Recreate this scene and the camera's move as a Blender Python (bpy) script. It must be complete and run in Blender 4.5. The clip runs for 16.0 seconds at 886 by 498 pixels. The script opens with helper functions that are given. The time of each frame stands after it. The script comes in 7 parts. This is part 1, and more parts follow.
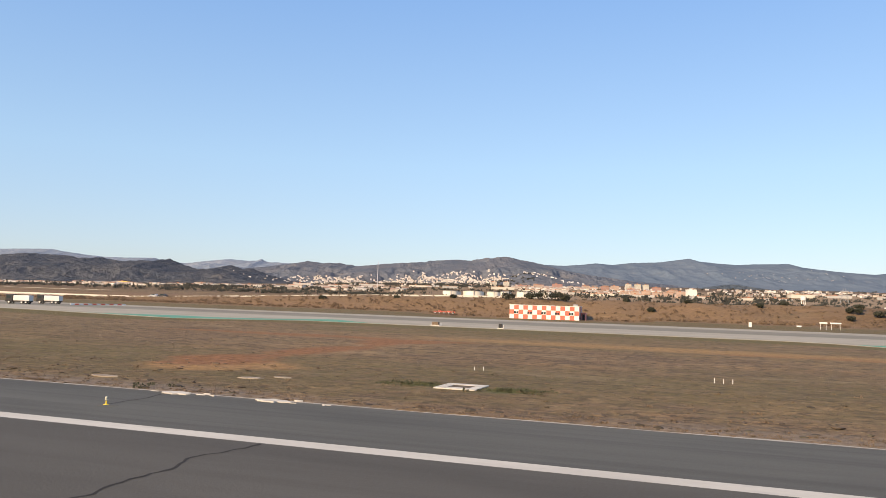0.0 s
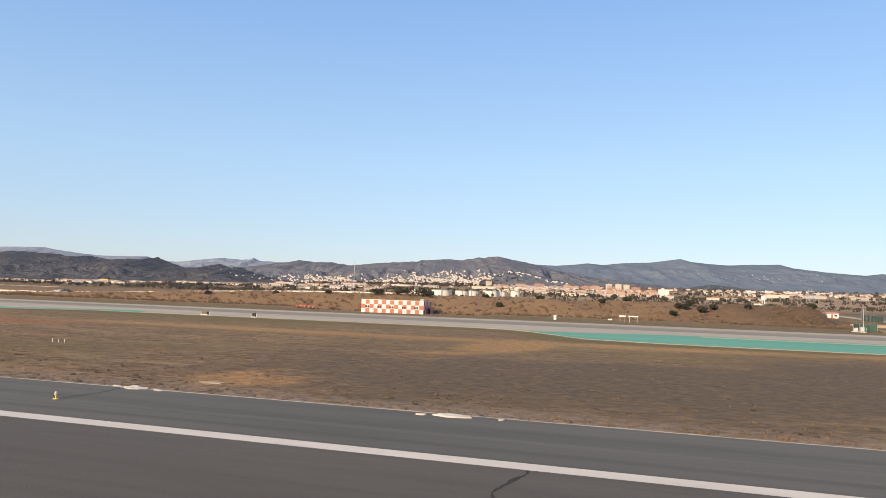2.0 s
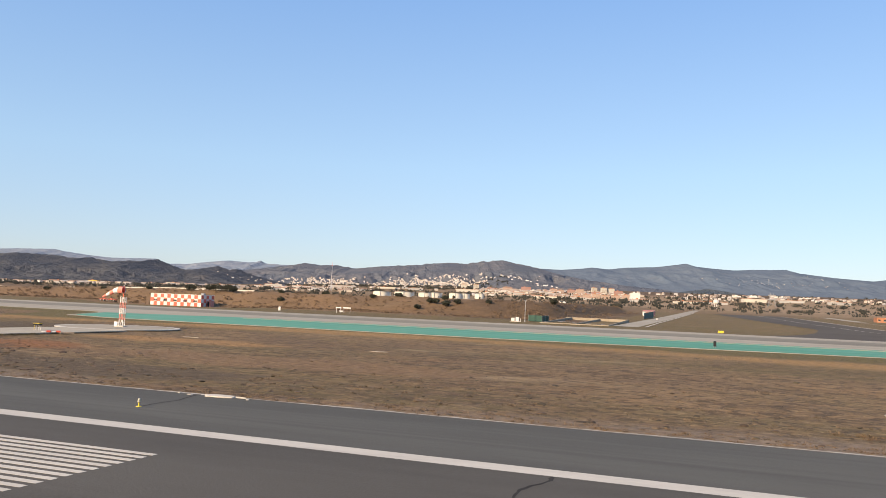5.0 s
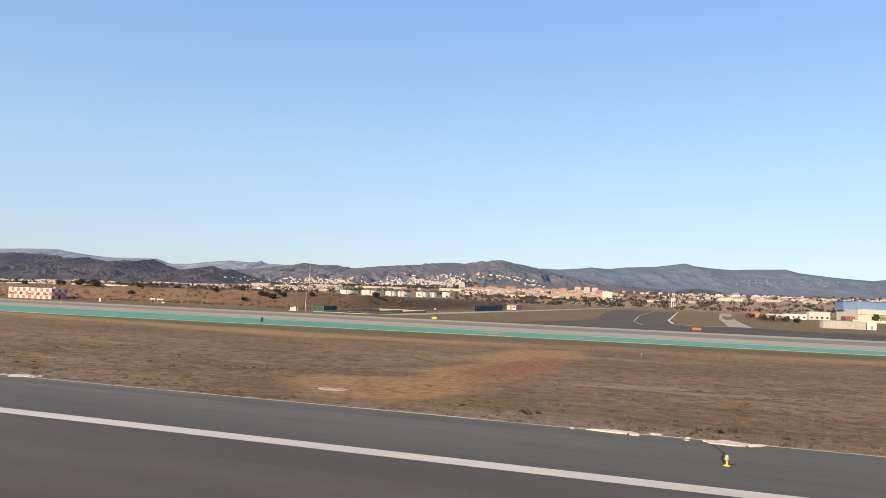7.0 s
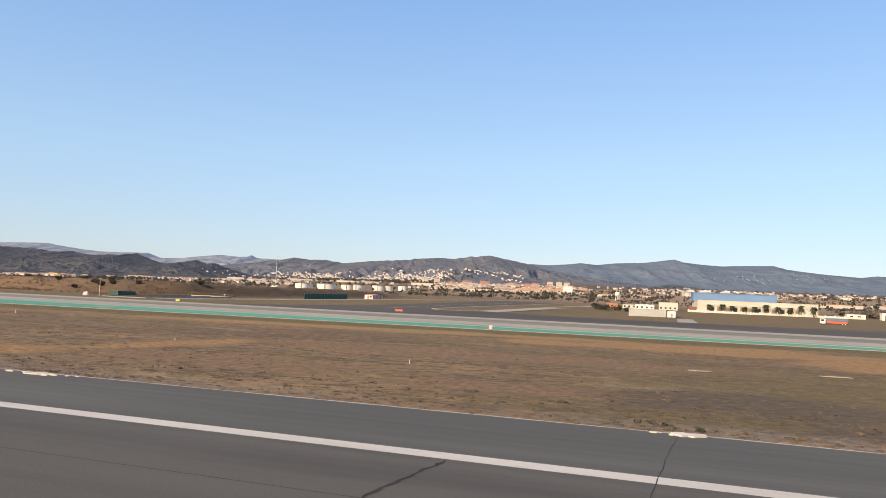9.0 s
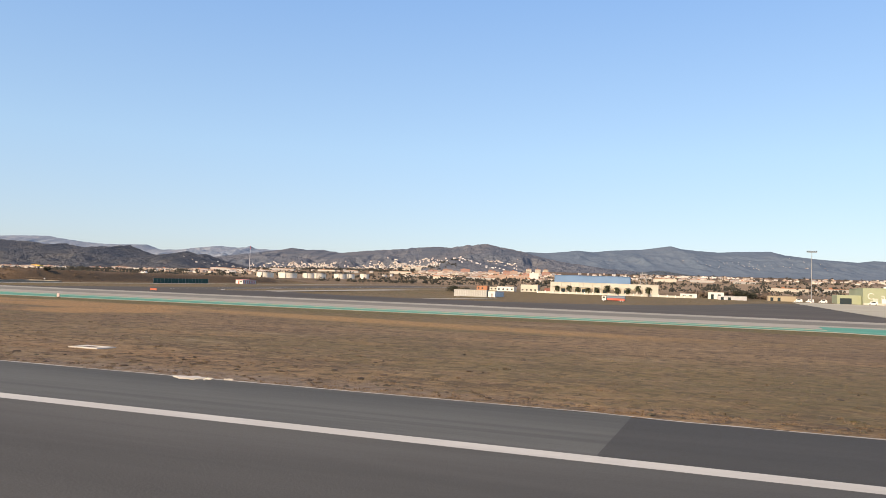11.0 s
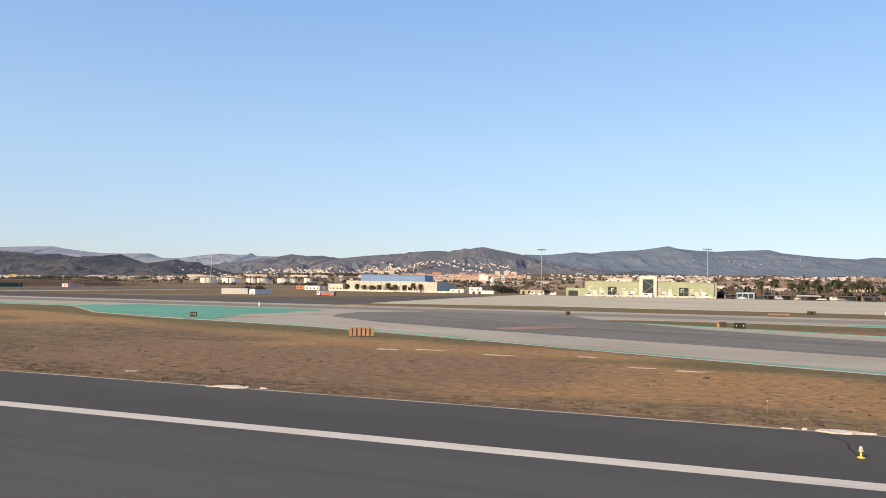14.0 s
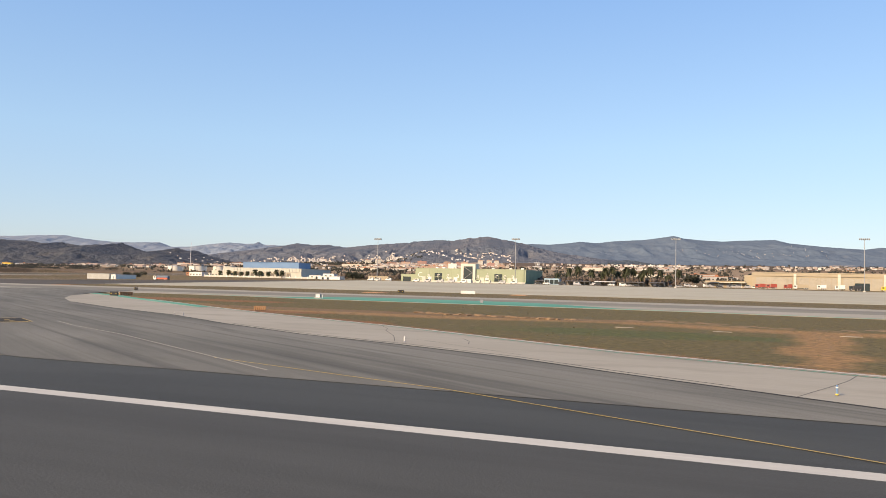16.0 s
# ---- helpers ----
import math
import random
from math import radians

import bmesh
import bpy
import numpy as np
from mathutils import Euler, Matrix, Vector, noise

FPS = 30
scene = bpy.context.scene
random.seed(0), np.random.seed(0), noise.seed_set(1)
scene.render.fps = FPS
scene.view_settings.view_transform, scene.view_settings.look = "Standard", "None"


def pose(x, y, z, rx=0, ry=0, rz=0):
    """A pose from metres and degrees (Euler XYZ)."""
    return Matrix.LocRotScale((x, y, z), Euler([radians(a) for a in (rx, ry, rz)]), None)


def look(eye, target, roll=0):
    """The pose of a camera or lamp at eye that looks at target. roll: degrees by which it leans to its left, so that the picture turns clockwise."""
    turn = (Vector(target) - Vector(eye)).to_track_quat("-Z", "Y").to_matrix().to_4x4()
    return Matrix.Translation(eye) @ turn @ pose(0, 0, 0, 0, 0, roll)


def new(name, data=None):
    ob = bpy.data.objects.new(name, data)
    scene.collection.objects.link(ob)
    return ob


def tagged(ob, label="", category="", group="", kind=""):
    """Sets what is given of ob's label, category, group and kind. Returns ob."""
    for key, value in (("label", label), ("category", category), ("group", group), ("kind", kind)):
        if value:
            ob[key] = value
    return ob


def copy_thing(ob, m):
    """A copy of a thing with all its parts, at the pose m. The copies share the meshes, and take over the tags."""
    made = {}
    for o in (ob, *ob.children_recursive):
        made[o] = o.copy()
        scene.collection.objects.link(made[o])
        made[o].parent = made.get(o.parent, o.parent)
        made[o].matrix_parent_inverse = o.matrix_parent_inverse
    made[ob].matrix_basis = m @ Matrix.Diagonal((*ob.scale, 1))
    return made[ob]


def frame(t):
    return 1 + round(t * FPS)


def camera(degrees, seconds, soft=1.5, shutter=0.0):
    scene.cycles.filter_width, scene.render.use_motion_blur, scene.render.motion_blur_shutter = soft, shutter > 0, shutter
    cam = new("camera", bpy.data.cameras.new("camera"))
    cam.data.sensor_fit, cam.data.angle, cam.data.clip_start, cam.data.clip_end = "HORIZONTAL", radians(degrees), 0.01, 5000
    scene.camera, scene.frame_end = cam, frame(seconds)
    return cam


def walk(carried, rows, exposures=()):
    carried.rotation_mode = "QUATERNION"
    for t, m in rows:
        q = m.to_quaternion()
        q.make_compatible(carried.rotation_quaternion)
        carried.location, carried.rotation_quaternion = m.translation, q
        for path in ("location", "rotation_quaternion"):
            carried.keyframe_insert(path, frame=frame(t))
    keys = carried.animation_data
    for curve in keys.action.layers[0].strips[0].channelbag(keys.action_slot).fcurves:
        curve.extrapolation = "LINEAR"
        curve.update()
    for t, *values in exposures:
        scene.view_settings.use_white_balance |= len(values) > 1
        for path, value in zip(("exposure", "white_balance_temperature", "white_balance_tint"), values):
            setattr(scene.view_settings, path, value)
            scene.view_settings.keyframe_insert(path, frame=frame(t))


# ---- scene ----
# ---- the camera: a window seat of an airliner on its take-off run, 4.46 m over the runway ----
cam = camera(58.45, 16.0, soft=0.85)
EYE_Z = 4.455
SCALE = 0.565  # all lengths below are multiplied by this
ROWS = [
    (0.0, 0.00, 18.707, 3.948, -1.906),
    (0.5, 12.31, 18.393, 3.935, -2.005),
    (1.0, 25.35, 18.279, 3.999, -2.077),
    (1.5, 39.03, 18.247, 3.975, -2.086),
    (2.0, 53.10, 18.490, 3.928, -2.088),
    (2.5, 67.80, 18.691, 3.991, -2.125),
    (3.0, 83.23, 18.825, 3.905, -2.200),
    (3.5, 99.27, 18.832, 3.852, -2.281),
    (4.0, 115.83, 19.073, 3.921, -2.368),
    (4.5, 133.06, 19.304, 4.114, -2.420),
    (5.0, 151.27, 19.507, 4.159, -2.417),
    (5.5, 170.33, 19.680, 4.113, -2.386),
    (6.0, 190.08, 19.825, 4.057, -2.355),
    (6.5, 210.37, 19.939, 4.070, -2.353),
    (7.0, 231.12, 20.000, 4.137, -2.416),
    (7.5, 252.47, 19.964, 4.001, -2.555),
    (8.0, 274.40, 19.984, 3.886, -2.624),
    (8.5, 296.93, 20.009, 3.918, -2.629),
    (9.0, 320.08, 19.861, 3.818, -2.623),
    (9.5, 343.82, 19.828, 3.619, -2.576),
    (10.0, 368.17, 19.943, 3.383, -2.458),
    (10.5, 393.11, 20.139, 3.162, -2.291),
    (11.0, 418.62, 20.351, 3.005, -2.096),
    (11.5, 444.69, 20.513, 2.964, -1.894),
    (12.0, 471.31, 20.600, 3.046, -1.715),
    (12.5, 498.41, 20.748, 3.148, -1.577),
    (13.0, 526.05, 21.034, 3.268, -1.400),
    (13.5, 554.35, 21.258, 3.244, -1.276),
    (14.0, 583.49, 21.380, 3.260, -1.177),
    (14.5, 613.71, 21.586, 3.009, -1.172),
    (15.0, 645.21, 21.964, 2.724, -1.221),
    (15.5, 678.16, 22.357, 2.444, -1.268),
    (16.0, 712.64, 22.616, 2.464, -1.343),
]
walk(cam, [(t, pose(x * SCALE, 0, EYE_Z * SCALE, 90 + pitch, roll, yaw)) for t, x, yaw, pitch, roll in ROWS], [(0, 0.75, 7150, 13), (16, 0.75, 7150, 13)])

# ---- daylight: low winter sun from behind and to one side ----
SUN_FROM = Vector((-0.36, -0.84, 0.47)).normalized()
world = bpy.data.worlds.new("sky")
scene.world = world
world.use_nodes = True
wn = world.node_tree.nodes
sky = wn.new("ShaderNodeTexSky")
sky.sky_type, sky.sun_disc = "NISHITA", False
sky.sun_elevation = math.asin(SUN_FROM.z)
sky.sun_rotation = math.atan2(SUN_FROM.x, SUN_FROM.y)
sky.altitude, sky.air_density, sky.dust_density, sky.ozone_density = 0, 1.0, 0.5, 3.0
up = wn.new("ShaderNodeSeparateXYZ")
world.node_tree.links.new(wn.new("ShaderNodeTexCoord").outputs["Generated"], up.inputs[0])
tone = wn.new("ShaderNodeValToRGB")
for _ in range(2):
    tone.color_ramp.elements.new(0.5)
for e, (height, colour) in zip(tone.color_ramp.elements, ((0.0, (0.33, 0.41, 0.53)), (0.06, (0.33, 0.46, 0.66)), (0.17, (0.31, 0.51, 0.77)), (0.40, (0.17, 0.38, 0.80)))):
    e.position, e.color = height, (*colour, 1)
world.node_tree.links.new(up.outputs[2], tone.inputs[0])
lift = wn.new("ShaderNodeVectorMath")
lift.operation = "SCALE"
lift.inputs["Scale"].default_value = 6.15
world.node_tree.links.new(tone.outputs[0], lift.inputs[0])
haze = wn.new("ShaderNodeMix")
haze.data_type = "RGBA"
haze.inputs[0].default_value = 0.62
world.node_tree.links.new(sky.outputs[0], haze.inputs[6])
world.node_tree.links.new(lift.outputs[0], haze.inputs[7])
world.node_tree.links.new(haze.outputs[2], wn["Background"].inputs[0])
wn["Background"].inputs[1].default_value = 0.12
sun = new("sun", bpy.data.lights.new("sun", "SUN"))
sun.data.energy, sun.data.angle, sun.data.color = 4.45, radians(0.6), (1.0, 0.79, 0.545)
sun.matrix_world = look(SUN_FROM * 100, (0, 0, 0))

# ---- materials ----


def nodes_of(name, rough=0.9, metal=0.0):
    m = bpy.data.materials.new(name)
    m.use_nodes = True
    n, l = m.node_tree.nodes, m.node_tree.links
    b = n["Principled BSDF"]
    b.inputs["Roughness"].default_value, b.inputs["Metallic"].default_value = rough, metal
    b.inputs["Specular IOR Level"].default_value = 0.25
    return m, n, l, b


def place_node(n, l, stretch=(1, 1, 1), own=False, turn=0.0):
    src = n.new("ShaderNodeTexCoord").outputs["Object"] if own else n.new("ShaderNodeNewGeometry").outputs["Position"]
    if turn:
        spin = n.new("ShaderNodeVectorRotate")
        spin.rotation_type = "Z_AXIS"
        spin.inputs["Angle"].default_value = turn
        l.new(src, spin.inputs["Vector"])
        src = spin.outputs[0]
    mul = n.new("ShaderNodeVectorMath")
    mul.operation = "MULTIPLY"
    l.new(src, mul.inputs[0])
    mul.inputs[1].default_value = tuple(k / SCALE for k in stretch)
    return mul.outputs[0]


def grain(n, l, at, scale, detail=6, low=0.35, high=0.65, rough=0.6):
    t = n.new("ShaderNodeTexNoise")
    t.inputs["Scale"].default_value, t.inputs["Detail"].default_value, t.inputs["Roughness"].default_value = scale, detail, rough
    l.new(at, t.inputs["Vector"])
    r = n.new("ShaderNodeMapRange")
    r.inputs[1].default_value, r.inputs[2].default_value = low, high
    l.new(t.outputs["Fac"], r.inputs[0])
    return r.outputs[0]


def blend(n, l, fac, a, b):
    m = n.new("ShaderNodeMix")
    m.data_type = "RGBA"
    for value, socket in ((fac, m.inputs[0]), (a, m.inputs[6]), (b, m.inputs[7])):
        if isinstance(value, bpy.types.NodeSocket):
            l.new(value, socket)
        elif isinstance(value, (tuple, list)):
            socket.default_value = (*value, 1)
        else:
            socket.default_value = value
    return m.outputs[2]


def times(n, l, a, k):
    m = n.new("ShaderNodeMath")
    m.operation = "MULTIPLY"
    for value, socket in ((a, m.inputs[0]), (k, m.inputs[1])):
        if isinstance(value, bpy.types.NodeSocket):
            l.new(value, socket)
        else:
            socket.default_value = value
    return m.outputs[0]


def relief(n, l, b, height, strength, distance):
    u = n.new("ShaderNodeBump")
    u.inputs["Strength"].default_value, u.inputs["Distance"].default_value = strength, distance
    l.new(height, u.inputs["Height"])
    l.new(u.outputs[0], b.inputs["Normal"])


def worn(name, one, two, broad=0.3, fine=6.0, rough=0.85, metal=0.0, stretch=(1, 1, 1), dirt=(0.08, 0.07, 0.06), dirty=0.25, bump=0.15, own=False, turn=0.0):
    """Paint, metal, concrete or asphalt with broad tone changes, fine grain and scattered dirt."""
    m, n, l, b = nodes_of(name, rough, metal)
    at = place_node(n, l, stretch, own, turn)
    c = blend(n, l, grain(n, l, at, broad), one, two)
    g = grain(n, l, at, fine, 4, 0.3, 0.7)
    c = blend(n, l, times(n, l, grain(n, l, at, broad * 5, 6, 0.52, 0.75), dirty), c, dirt)
    c = blend(n, l, times(n, l, g, 0.16), c, tuple(v * 0.55 for v in one))
    l.new(c, b.inputs["Base Color"])
    if bump:
        relief(n, l, b, g, bump, 0.02)
    return m


def varied(name, colours, rough=0.8, island=True):
    """One colour a piece, chosen by the piece's own random number."""
    m, n, l, b = nodes_of(name, rough)
    r = n.new("ShaderNodeValToRGB")
    r.color_ramp.interpolation = "CONSTANT"
    while len(r.color_ramp.elements) < len(colours):
        r.color_ramp.elements.new(0.5)
    for i, (e, c) in enumerate(zip(r.color_ramp.elements, colours)):
        e.position, e.color = i / len(colours), (*c, 1)
    src = n.new("ShaderNodeNewGeometry").outputs["Random Per Island"] if island else n.new("ShaderNodeObjectInfo").outputs["Random"]
    l.new(src, r.inputs[0])
    at = place_node(n, l)
    c = blend(n, l, times(n, l, grain(n, l, at, 0.4, 5), 0.35), r.outputs[0], (0.12, 0.10, 0.085))
    l.new(c, b.inputs["Base Color"])
    return m


def ground_material():
    m, n, l, b = nodes_of("dry_ground", 0.95)
    at = place_node(n, l)
    along = place_node(n, l, (0.4, 1, 1))
    c = blend(n, l, grain(n, l, at, 0.035, 6, 0.40, 0.60), (0.148, 0.094, 0.053), (0.229, 0.147, 0.074))
    c = blend(n, l, times(n, l, grain(n, l, along, 0.075, 7, 0.50, 0.62), 0.75), c, (0.137, 0.103, 0.046))
    c = blend(n, l, times(n, l, grain(n, l, along, 0.11, 7, 0.54, 0.66, 0.65), 0.6), c, (0.295, 0.168, 0.075))
    c = blend(n, l, times(n, l, grain(n, l, along, 0.28, 9, 0.48, 0.60, 0.7), 0.8), c, (0.090, 0.059, 0.035))
    c = blend(n, l, times(n, l, grain(n, l, along, 1.7, 7, 0.5, 0.64), 0.6), c, (0.330, 0.220, 0.109))
    c = blend(n, l, times(n, l, grain(n, l, at, 0.9, 8, 0.51, 0.57, 0.75), 0.85), c, (0.065, 0.045, 0.025))
    c = blend(n, l, times(n, l, grain(n, l, at, 2.6, 6, 0.56, 0.66, 0.7), 0.7), c, (0.347, 0.252, 0.133))
    c = blend(n, l, times(n, l, grain(n, l, at, 5.0, 5, 0.50, 0.62, 0.7), 0.5), c, (0.077, 0.050, 0.027))
    c = blend(n, l, times(n, l, grain(n, l, along, 0.13, 8, 0.57, 0.68, 0.7), 0.5), c, (0.358, 0.269, 0.156))
    for key, tone, size in (("grassy", (0.152, 0.118, 0.047), 0.5), ("lush", (0.108, 0.112, 0.036), 1.2), ("soil", (0.345, 0.200, 0.084), 0.9), ("red_soil", (0.270, 0.128, 0.056), 0.9), ("field", (0.315, 0.222, 0.133), 0.02), ("scrub", (0.139, 0.090, 0.050), 0.08), ("gold", (0.236, 0.148, 0.078), 0.3), ("ochre", (0.340, 0.206, 0.086), 0.4), ("dull", (0.130, 0.094, 0.057), 0.6), ("gravel", (0.236, 0.180, 0.129), 1.4)):
        a = n.new("ShaderNodeAttribute")
        a.attribute_name = key
        s = n.new("ShaderNodeMath")
        s.operation, s.use_clamp = "MULTIPLY_ADD", True
        l.new(a.outputs["Fac"], s.inputs[0])
        s.inputs[1].default_value = 2.0
        w = n.new("ShaderNodeMath")
        w.operation = "MULTIPLY_ADD"
        l.new(grain(n, l, at, size, 7, 0.25, 0.75), w.inputs[0])
        w.inputs[1].default_value, w.inputs[2].default_value = 0.9, -0.95
        l.new(w.outputs[0], s.inputs[2])
        c = blend(n, l, s.outputs[0], c, blend(n, l, grain(n, l, at, 1.6, 8, 0.4, 0.6, 0.7), tone, tuple(v * 0.55 for v in tone)))
    l.new(c, b.inputs["Base Color"])
    h = grain(n, l, along, 1.1, 9, 0.2, 0.8, 0.7)
    relief(n, l, b, h, 0.7, 0.2)
    return m


def mountain_material(name, one, two, three, size=0.004, rough=0.7):
    m, n, l, b = nodes_of(name, 1.0)
    b.inputs["Specular IOR Level"].default_value = 0.0
    at = place_node(n, l)
    c = blend(n, l, grain(n, l, at, size, 8, 0.4, 0.6), one, two)
    c = blend(n, l, times(n, l, grain(n, l, at, size * 3.7, 7, 0.55, 0.72), 0.7), c, three)
    c = blend(n, l, times(n, l, grain(n, l, at, size * 12, 5, 0.45, 0.7), 0.35), c, tuple(v * 0.6 for v in one))
    l.new(c, b.inputs["Base Color"])
    relief(n, l, b, grain(n, l, at, size * 5, 8, 0.25, 0.75, 0.65), rough, 14.0)
    return m


def leaf_material(name, one, two):
    m, n, l, b = nodes_of(name, 0.8)
    r = n.new("ShaderNodeNewGeometry").outputs["Random Per Island"]
    l.new(blend(n, l, r, one, two), b.inputs["Base Color"])
    return m


def asphalt(name, one, two, dark, later=None, streak=0.35, turn=0.0):
    """Asphalt with broad blotches, faint tyre streaks along it and a grain of pale stone; later: the colours of the newer stretch."""
    m, n, l, b = nodes_of(name, 0.82)
    at, wide, lines = place_node(n, l, (1, 1, 1), False, turn), place_node(n, l, (0.16, 1, 1), False, turn), place_node(n, l, (0.012, 1, 1), False, turn)
    if later:
        x = n.new("ShaderNodeSeparateXYZ")
        l.new(at, x.inputs[0])
        k = n.new("ShaderNodeMapRange")
        k.interpolation_type = "SMOOTHSTEP"
        k.inputs[1].default_value, k.inputs[2].default_value = 395, 450
        l.new(x.outputs[0], k.inputs[0])
        one, two, dark = (blend(n, l, k.outputs[0], p, q) for p, q in zip((one, two, dark), later))
    c = blend(n, l, grain(n, l, wide, 0.11, 6, 0.38, 0.62), one, two)
    c = blend(n, l, times(n, l, grain(n, l, wide, 0.33, 7, 0.50, 0.68), 0.55), c, dark)
    c = blend(n, l, times(n, l, grain(n, l, lines, 0.9, 4, 0.50, 0.70), streak), c, dark)
    c = blend(n, l, times(n, l, grain(n, l, lines, 0.6, 3, 0.54, 0.72), streak * 0.8), c, two)
    g = grain(n, l, at, 11, 4, 0.35, 0.65)
    c = blend(n, l, times(n, l, g, 0.22), c, dark)
    c = blend(n, l, times(n, l, grain(n, l, at, 3.1, 5, 0.60, 0.72), 0.25), c, two)
    l.new(c, b.inputs["Base Color"])
    relief(n, l, b, g, 0.15, 0.02)
    return m


GROUND = ground_material()
ASPHALT = asphalt("old_runway_asphalt", (0.071, 0.064, 0.052), (0.095, 0.087, 0.072), (0.053, 0.047, 0.038), ((0.056, 0.054, 0.047), (0.071, 0.069, 0.060), (0.042, 0.040, 0.034)))
SHOULDER = asphalt("weathered_shoulder_asphalt", (0.078, 0.075, 0.063), (0.112, 0.108, 0.092), (0.056, 0.053, 0.044), None, 0.7)
NEW_ASPHALT = asphalt("newer_dark_asphalt", (0.049, 0.045, 0.037), (0.062, 0.057, 0.047), (0.039, 0.036, 0.030))
DARK_ASPHALT = worn("dark_taxiway_asphalt", (0.060, 0.048, 0.034), (0.088, 0.071, 0.051), 0.03, 2, 0.85, stretch=(0.2, 1, 1), dirt=(0.128, 0.111, 0.086), dirty=0.35)
DARK_ASPHALT.node_tree.nodes["Principled BSDF"].inputs["Specular IOR Level"].default_value = 0.25
TAXI_ASPHALT = worn("rubber_marked_asphalt", (0.165, 0.148, 0.110), (0.215, 0.194, 0.146), 0.04, 3, 0.85, stretch=(0.1, 1, 1), dirt=(0.060, 0.056, 0.052), dirty=0.6)
TAXI_ASPHALT.node_tree.nodes["Principled BSDF"].inputs["Specular IOR Level"].default_value = 0.3
CONCRETE = worn("pale_pavement_concrete", (0.290, 0.260, 0.202), (0.350, 0.315, 0.250), 0.06, 3, 0.85, stretch=(0.3, 1, 1), dirt=(0.168, 0.146, 0.112), dirty=0.55)
GREY_ASPHALT = asphalt("grey_exit_shoulder", (0.066, 0.064, 0.057), (0.088, 0.086, 0.077), (0.048, 0.046, 0.041))
MID_ASPHALT = asphalt("mid_grey_asphalt", (0.046, 0.046, 0.040), (0.060, 0.060, 0.052), (0.034, 0.034, 0.030))
EXIT_ASPHALT = asphalt("streaky_exit_asphalt", (0.110, 0.102, 0.080), (0.185, 0.172, 0.138), (0.072, 0.066, 0.052), None, 0.85, radians(31))
APRON = worn("apron_concrete", (0.352, 0.318, 0.233), (0.410, 0.372, 0.275), 0.03, 1.5, 0.85, stretch=(0.4, 1, 1), dirt=(0.194, 0.167, 0.131), dirty=0.4)
KERB = worn("chalky_edge_concrete", (0.46, 0.425, 0.365), (0.58, 0.54, 0.47), 1.0, 8, 0.9, dirt=(0.2, 0.15, 0.11), dirty=0.6)
RIM = worn("dusty_edge_concrete", (0.31, 0.285, 0.24), (0.46, 0.43, 0.37), 0.5, 8, 0.9, dirt=(0.15, 0.11, 0.08), dirty=0.9)
LINE = worn("white_road_paint", (0.45, 0.42, 0.36), (0.53, 0.50, 0.43), 0.4, 12, 0.7, stretch=(0.3, 1, 1), dirt=(0.3, 0.27, 0.25), dirty=0.35)
YELLOW_LINE = worn("yellow_road_paint", (0.40, 0.27, 0.06), (0.47, 0.33, 0.09), 0.5, 10, 0.7, dirt=(0.16, 0.13, 0.09), dirty=0.7)
GREEN_PAINT = worn("green_pavement_paint", (0.062, 0.235, 0.160), (0.105, 0.300, 0.215), 0.12, 2, 0.8, stretch=(0.08, 1, 1), dirt=(0.20, 0.26, 0.195), dirty=0.8)
SEAL = worn("black_joint_sealant", (0.022, 0.020, 0.018), (0.036, 0.033, 0.030), 1, 8, 0.97)
WHITE = worn("white_paint", (0.64, 0.62, 0.58), (0.70, 0.68, 0.64), 0.3, 5, 0.6, dirt=(0.4, 0.36, 0.3), dirty=0.25)
CREAM = worn("cream_render", (0.48, 0.465, 0.405), (0.54, 0.525, 0.46), 0.12, 3, 0.85, dirt=(0.4, 0.33, 0.24), dirty=0.3)
BEIGE = worn("beige_cladding", (0.32, 0.275, 0.20), (0.36, 0.31, 0.225), 0.1, 3, 0.7, dirt=(0.34, 0.27, 0.18), dirty=0.25)
RED = worn("red_paint", (0.62, 0.10, 0.06), (0.70, 0.14, 0.09), 0.6, 5, 0.5, dirt=(0.4, 0.1, 0.08), dirty=0.25)
YELLOW = worn("yellow_enamel", (0.68, 0.50, 0.05), (0.74, 0.56, 0.08), 0.8, 8, 0.5, own=True)
BLACK = worn("black_enamel", (0.018, 0.018, 0.020), (0.03, 0.03, 0.032), 0.8, 8, 0.5, own=True)
GREY = worn("grey_steel", (0.24, 0.24, 0.25), (0.32, 0.32, 0.33), 0.5, 6, 0.5, 0.4, own=True)
GALV = worn("galvanised_steel", (0.50, 0.50, 0.50), (0.60, 0.60, 0.60), 0.5, 6, 0.45, 0.6, own=True)
MAST = worn("dull_mast_steel", (0.26, 0.27, 0.28), (0.33, 0.34, 0.35), 0.5, 6, 0.6, 0.2)
BLUE = worn("blue_sheet_cladding", (0.115, 0.200, 0.33), (0.135, 0.230, 0.37), 0.1, 3, 0.55, dirt=(0.12, 0.2, 0.32), dirty=0.3)
PALE_GREEN = worn("pale_green_cladding", (0.265, 0.300, 0.205), (0.305, 0.340, 0.235), 0.1, 3, 0.7, dirt=(0.28, 0.30, 0.16), dirty=0.3)
GLASS, _n, _l, _b = nodes_of("dark_window_glass", 0.08)
_b.inputs["Base Color"].default_value, _b.inputs["Specular IOR Level"].default_value = (0.018, 0.03, 0.035, 1), 0.6
LENS = worn("frosted_lens", (0.42, 0.40, 0.30), (0.50, 0.47, 0.36), 2, 9, 0.3, own=True)
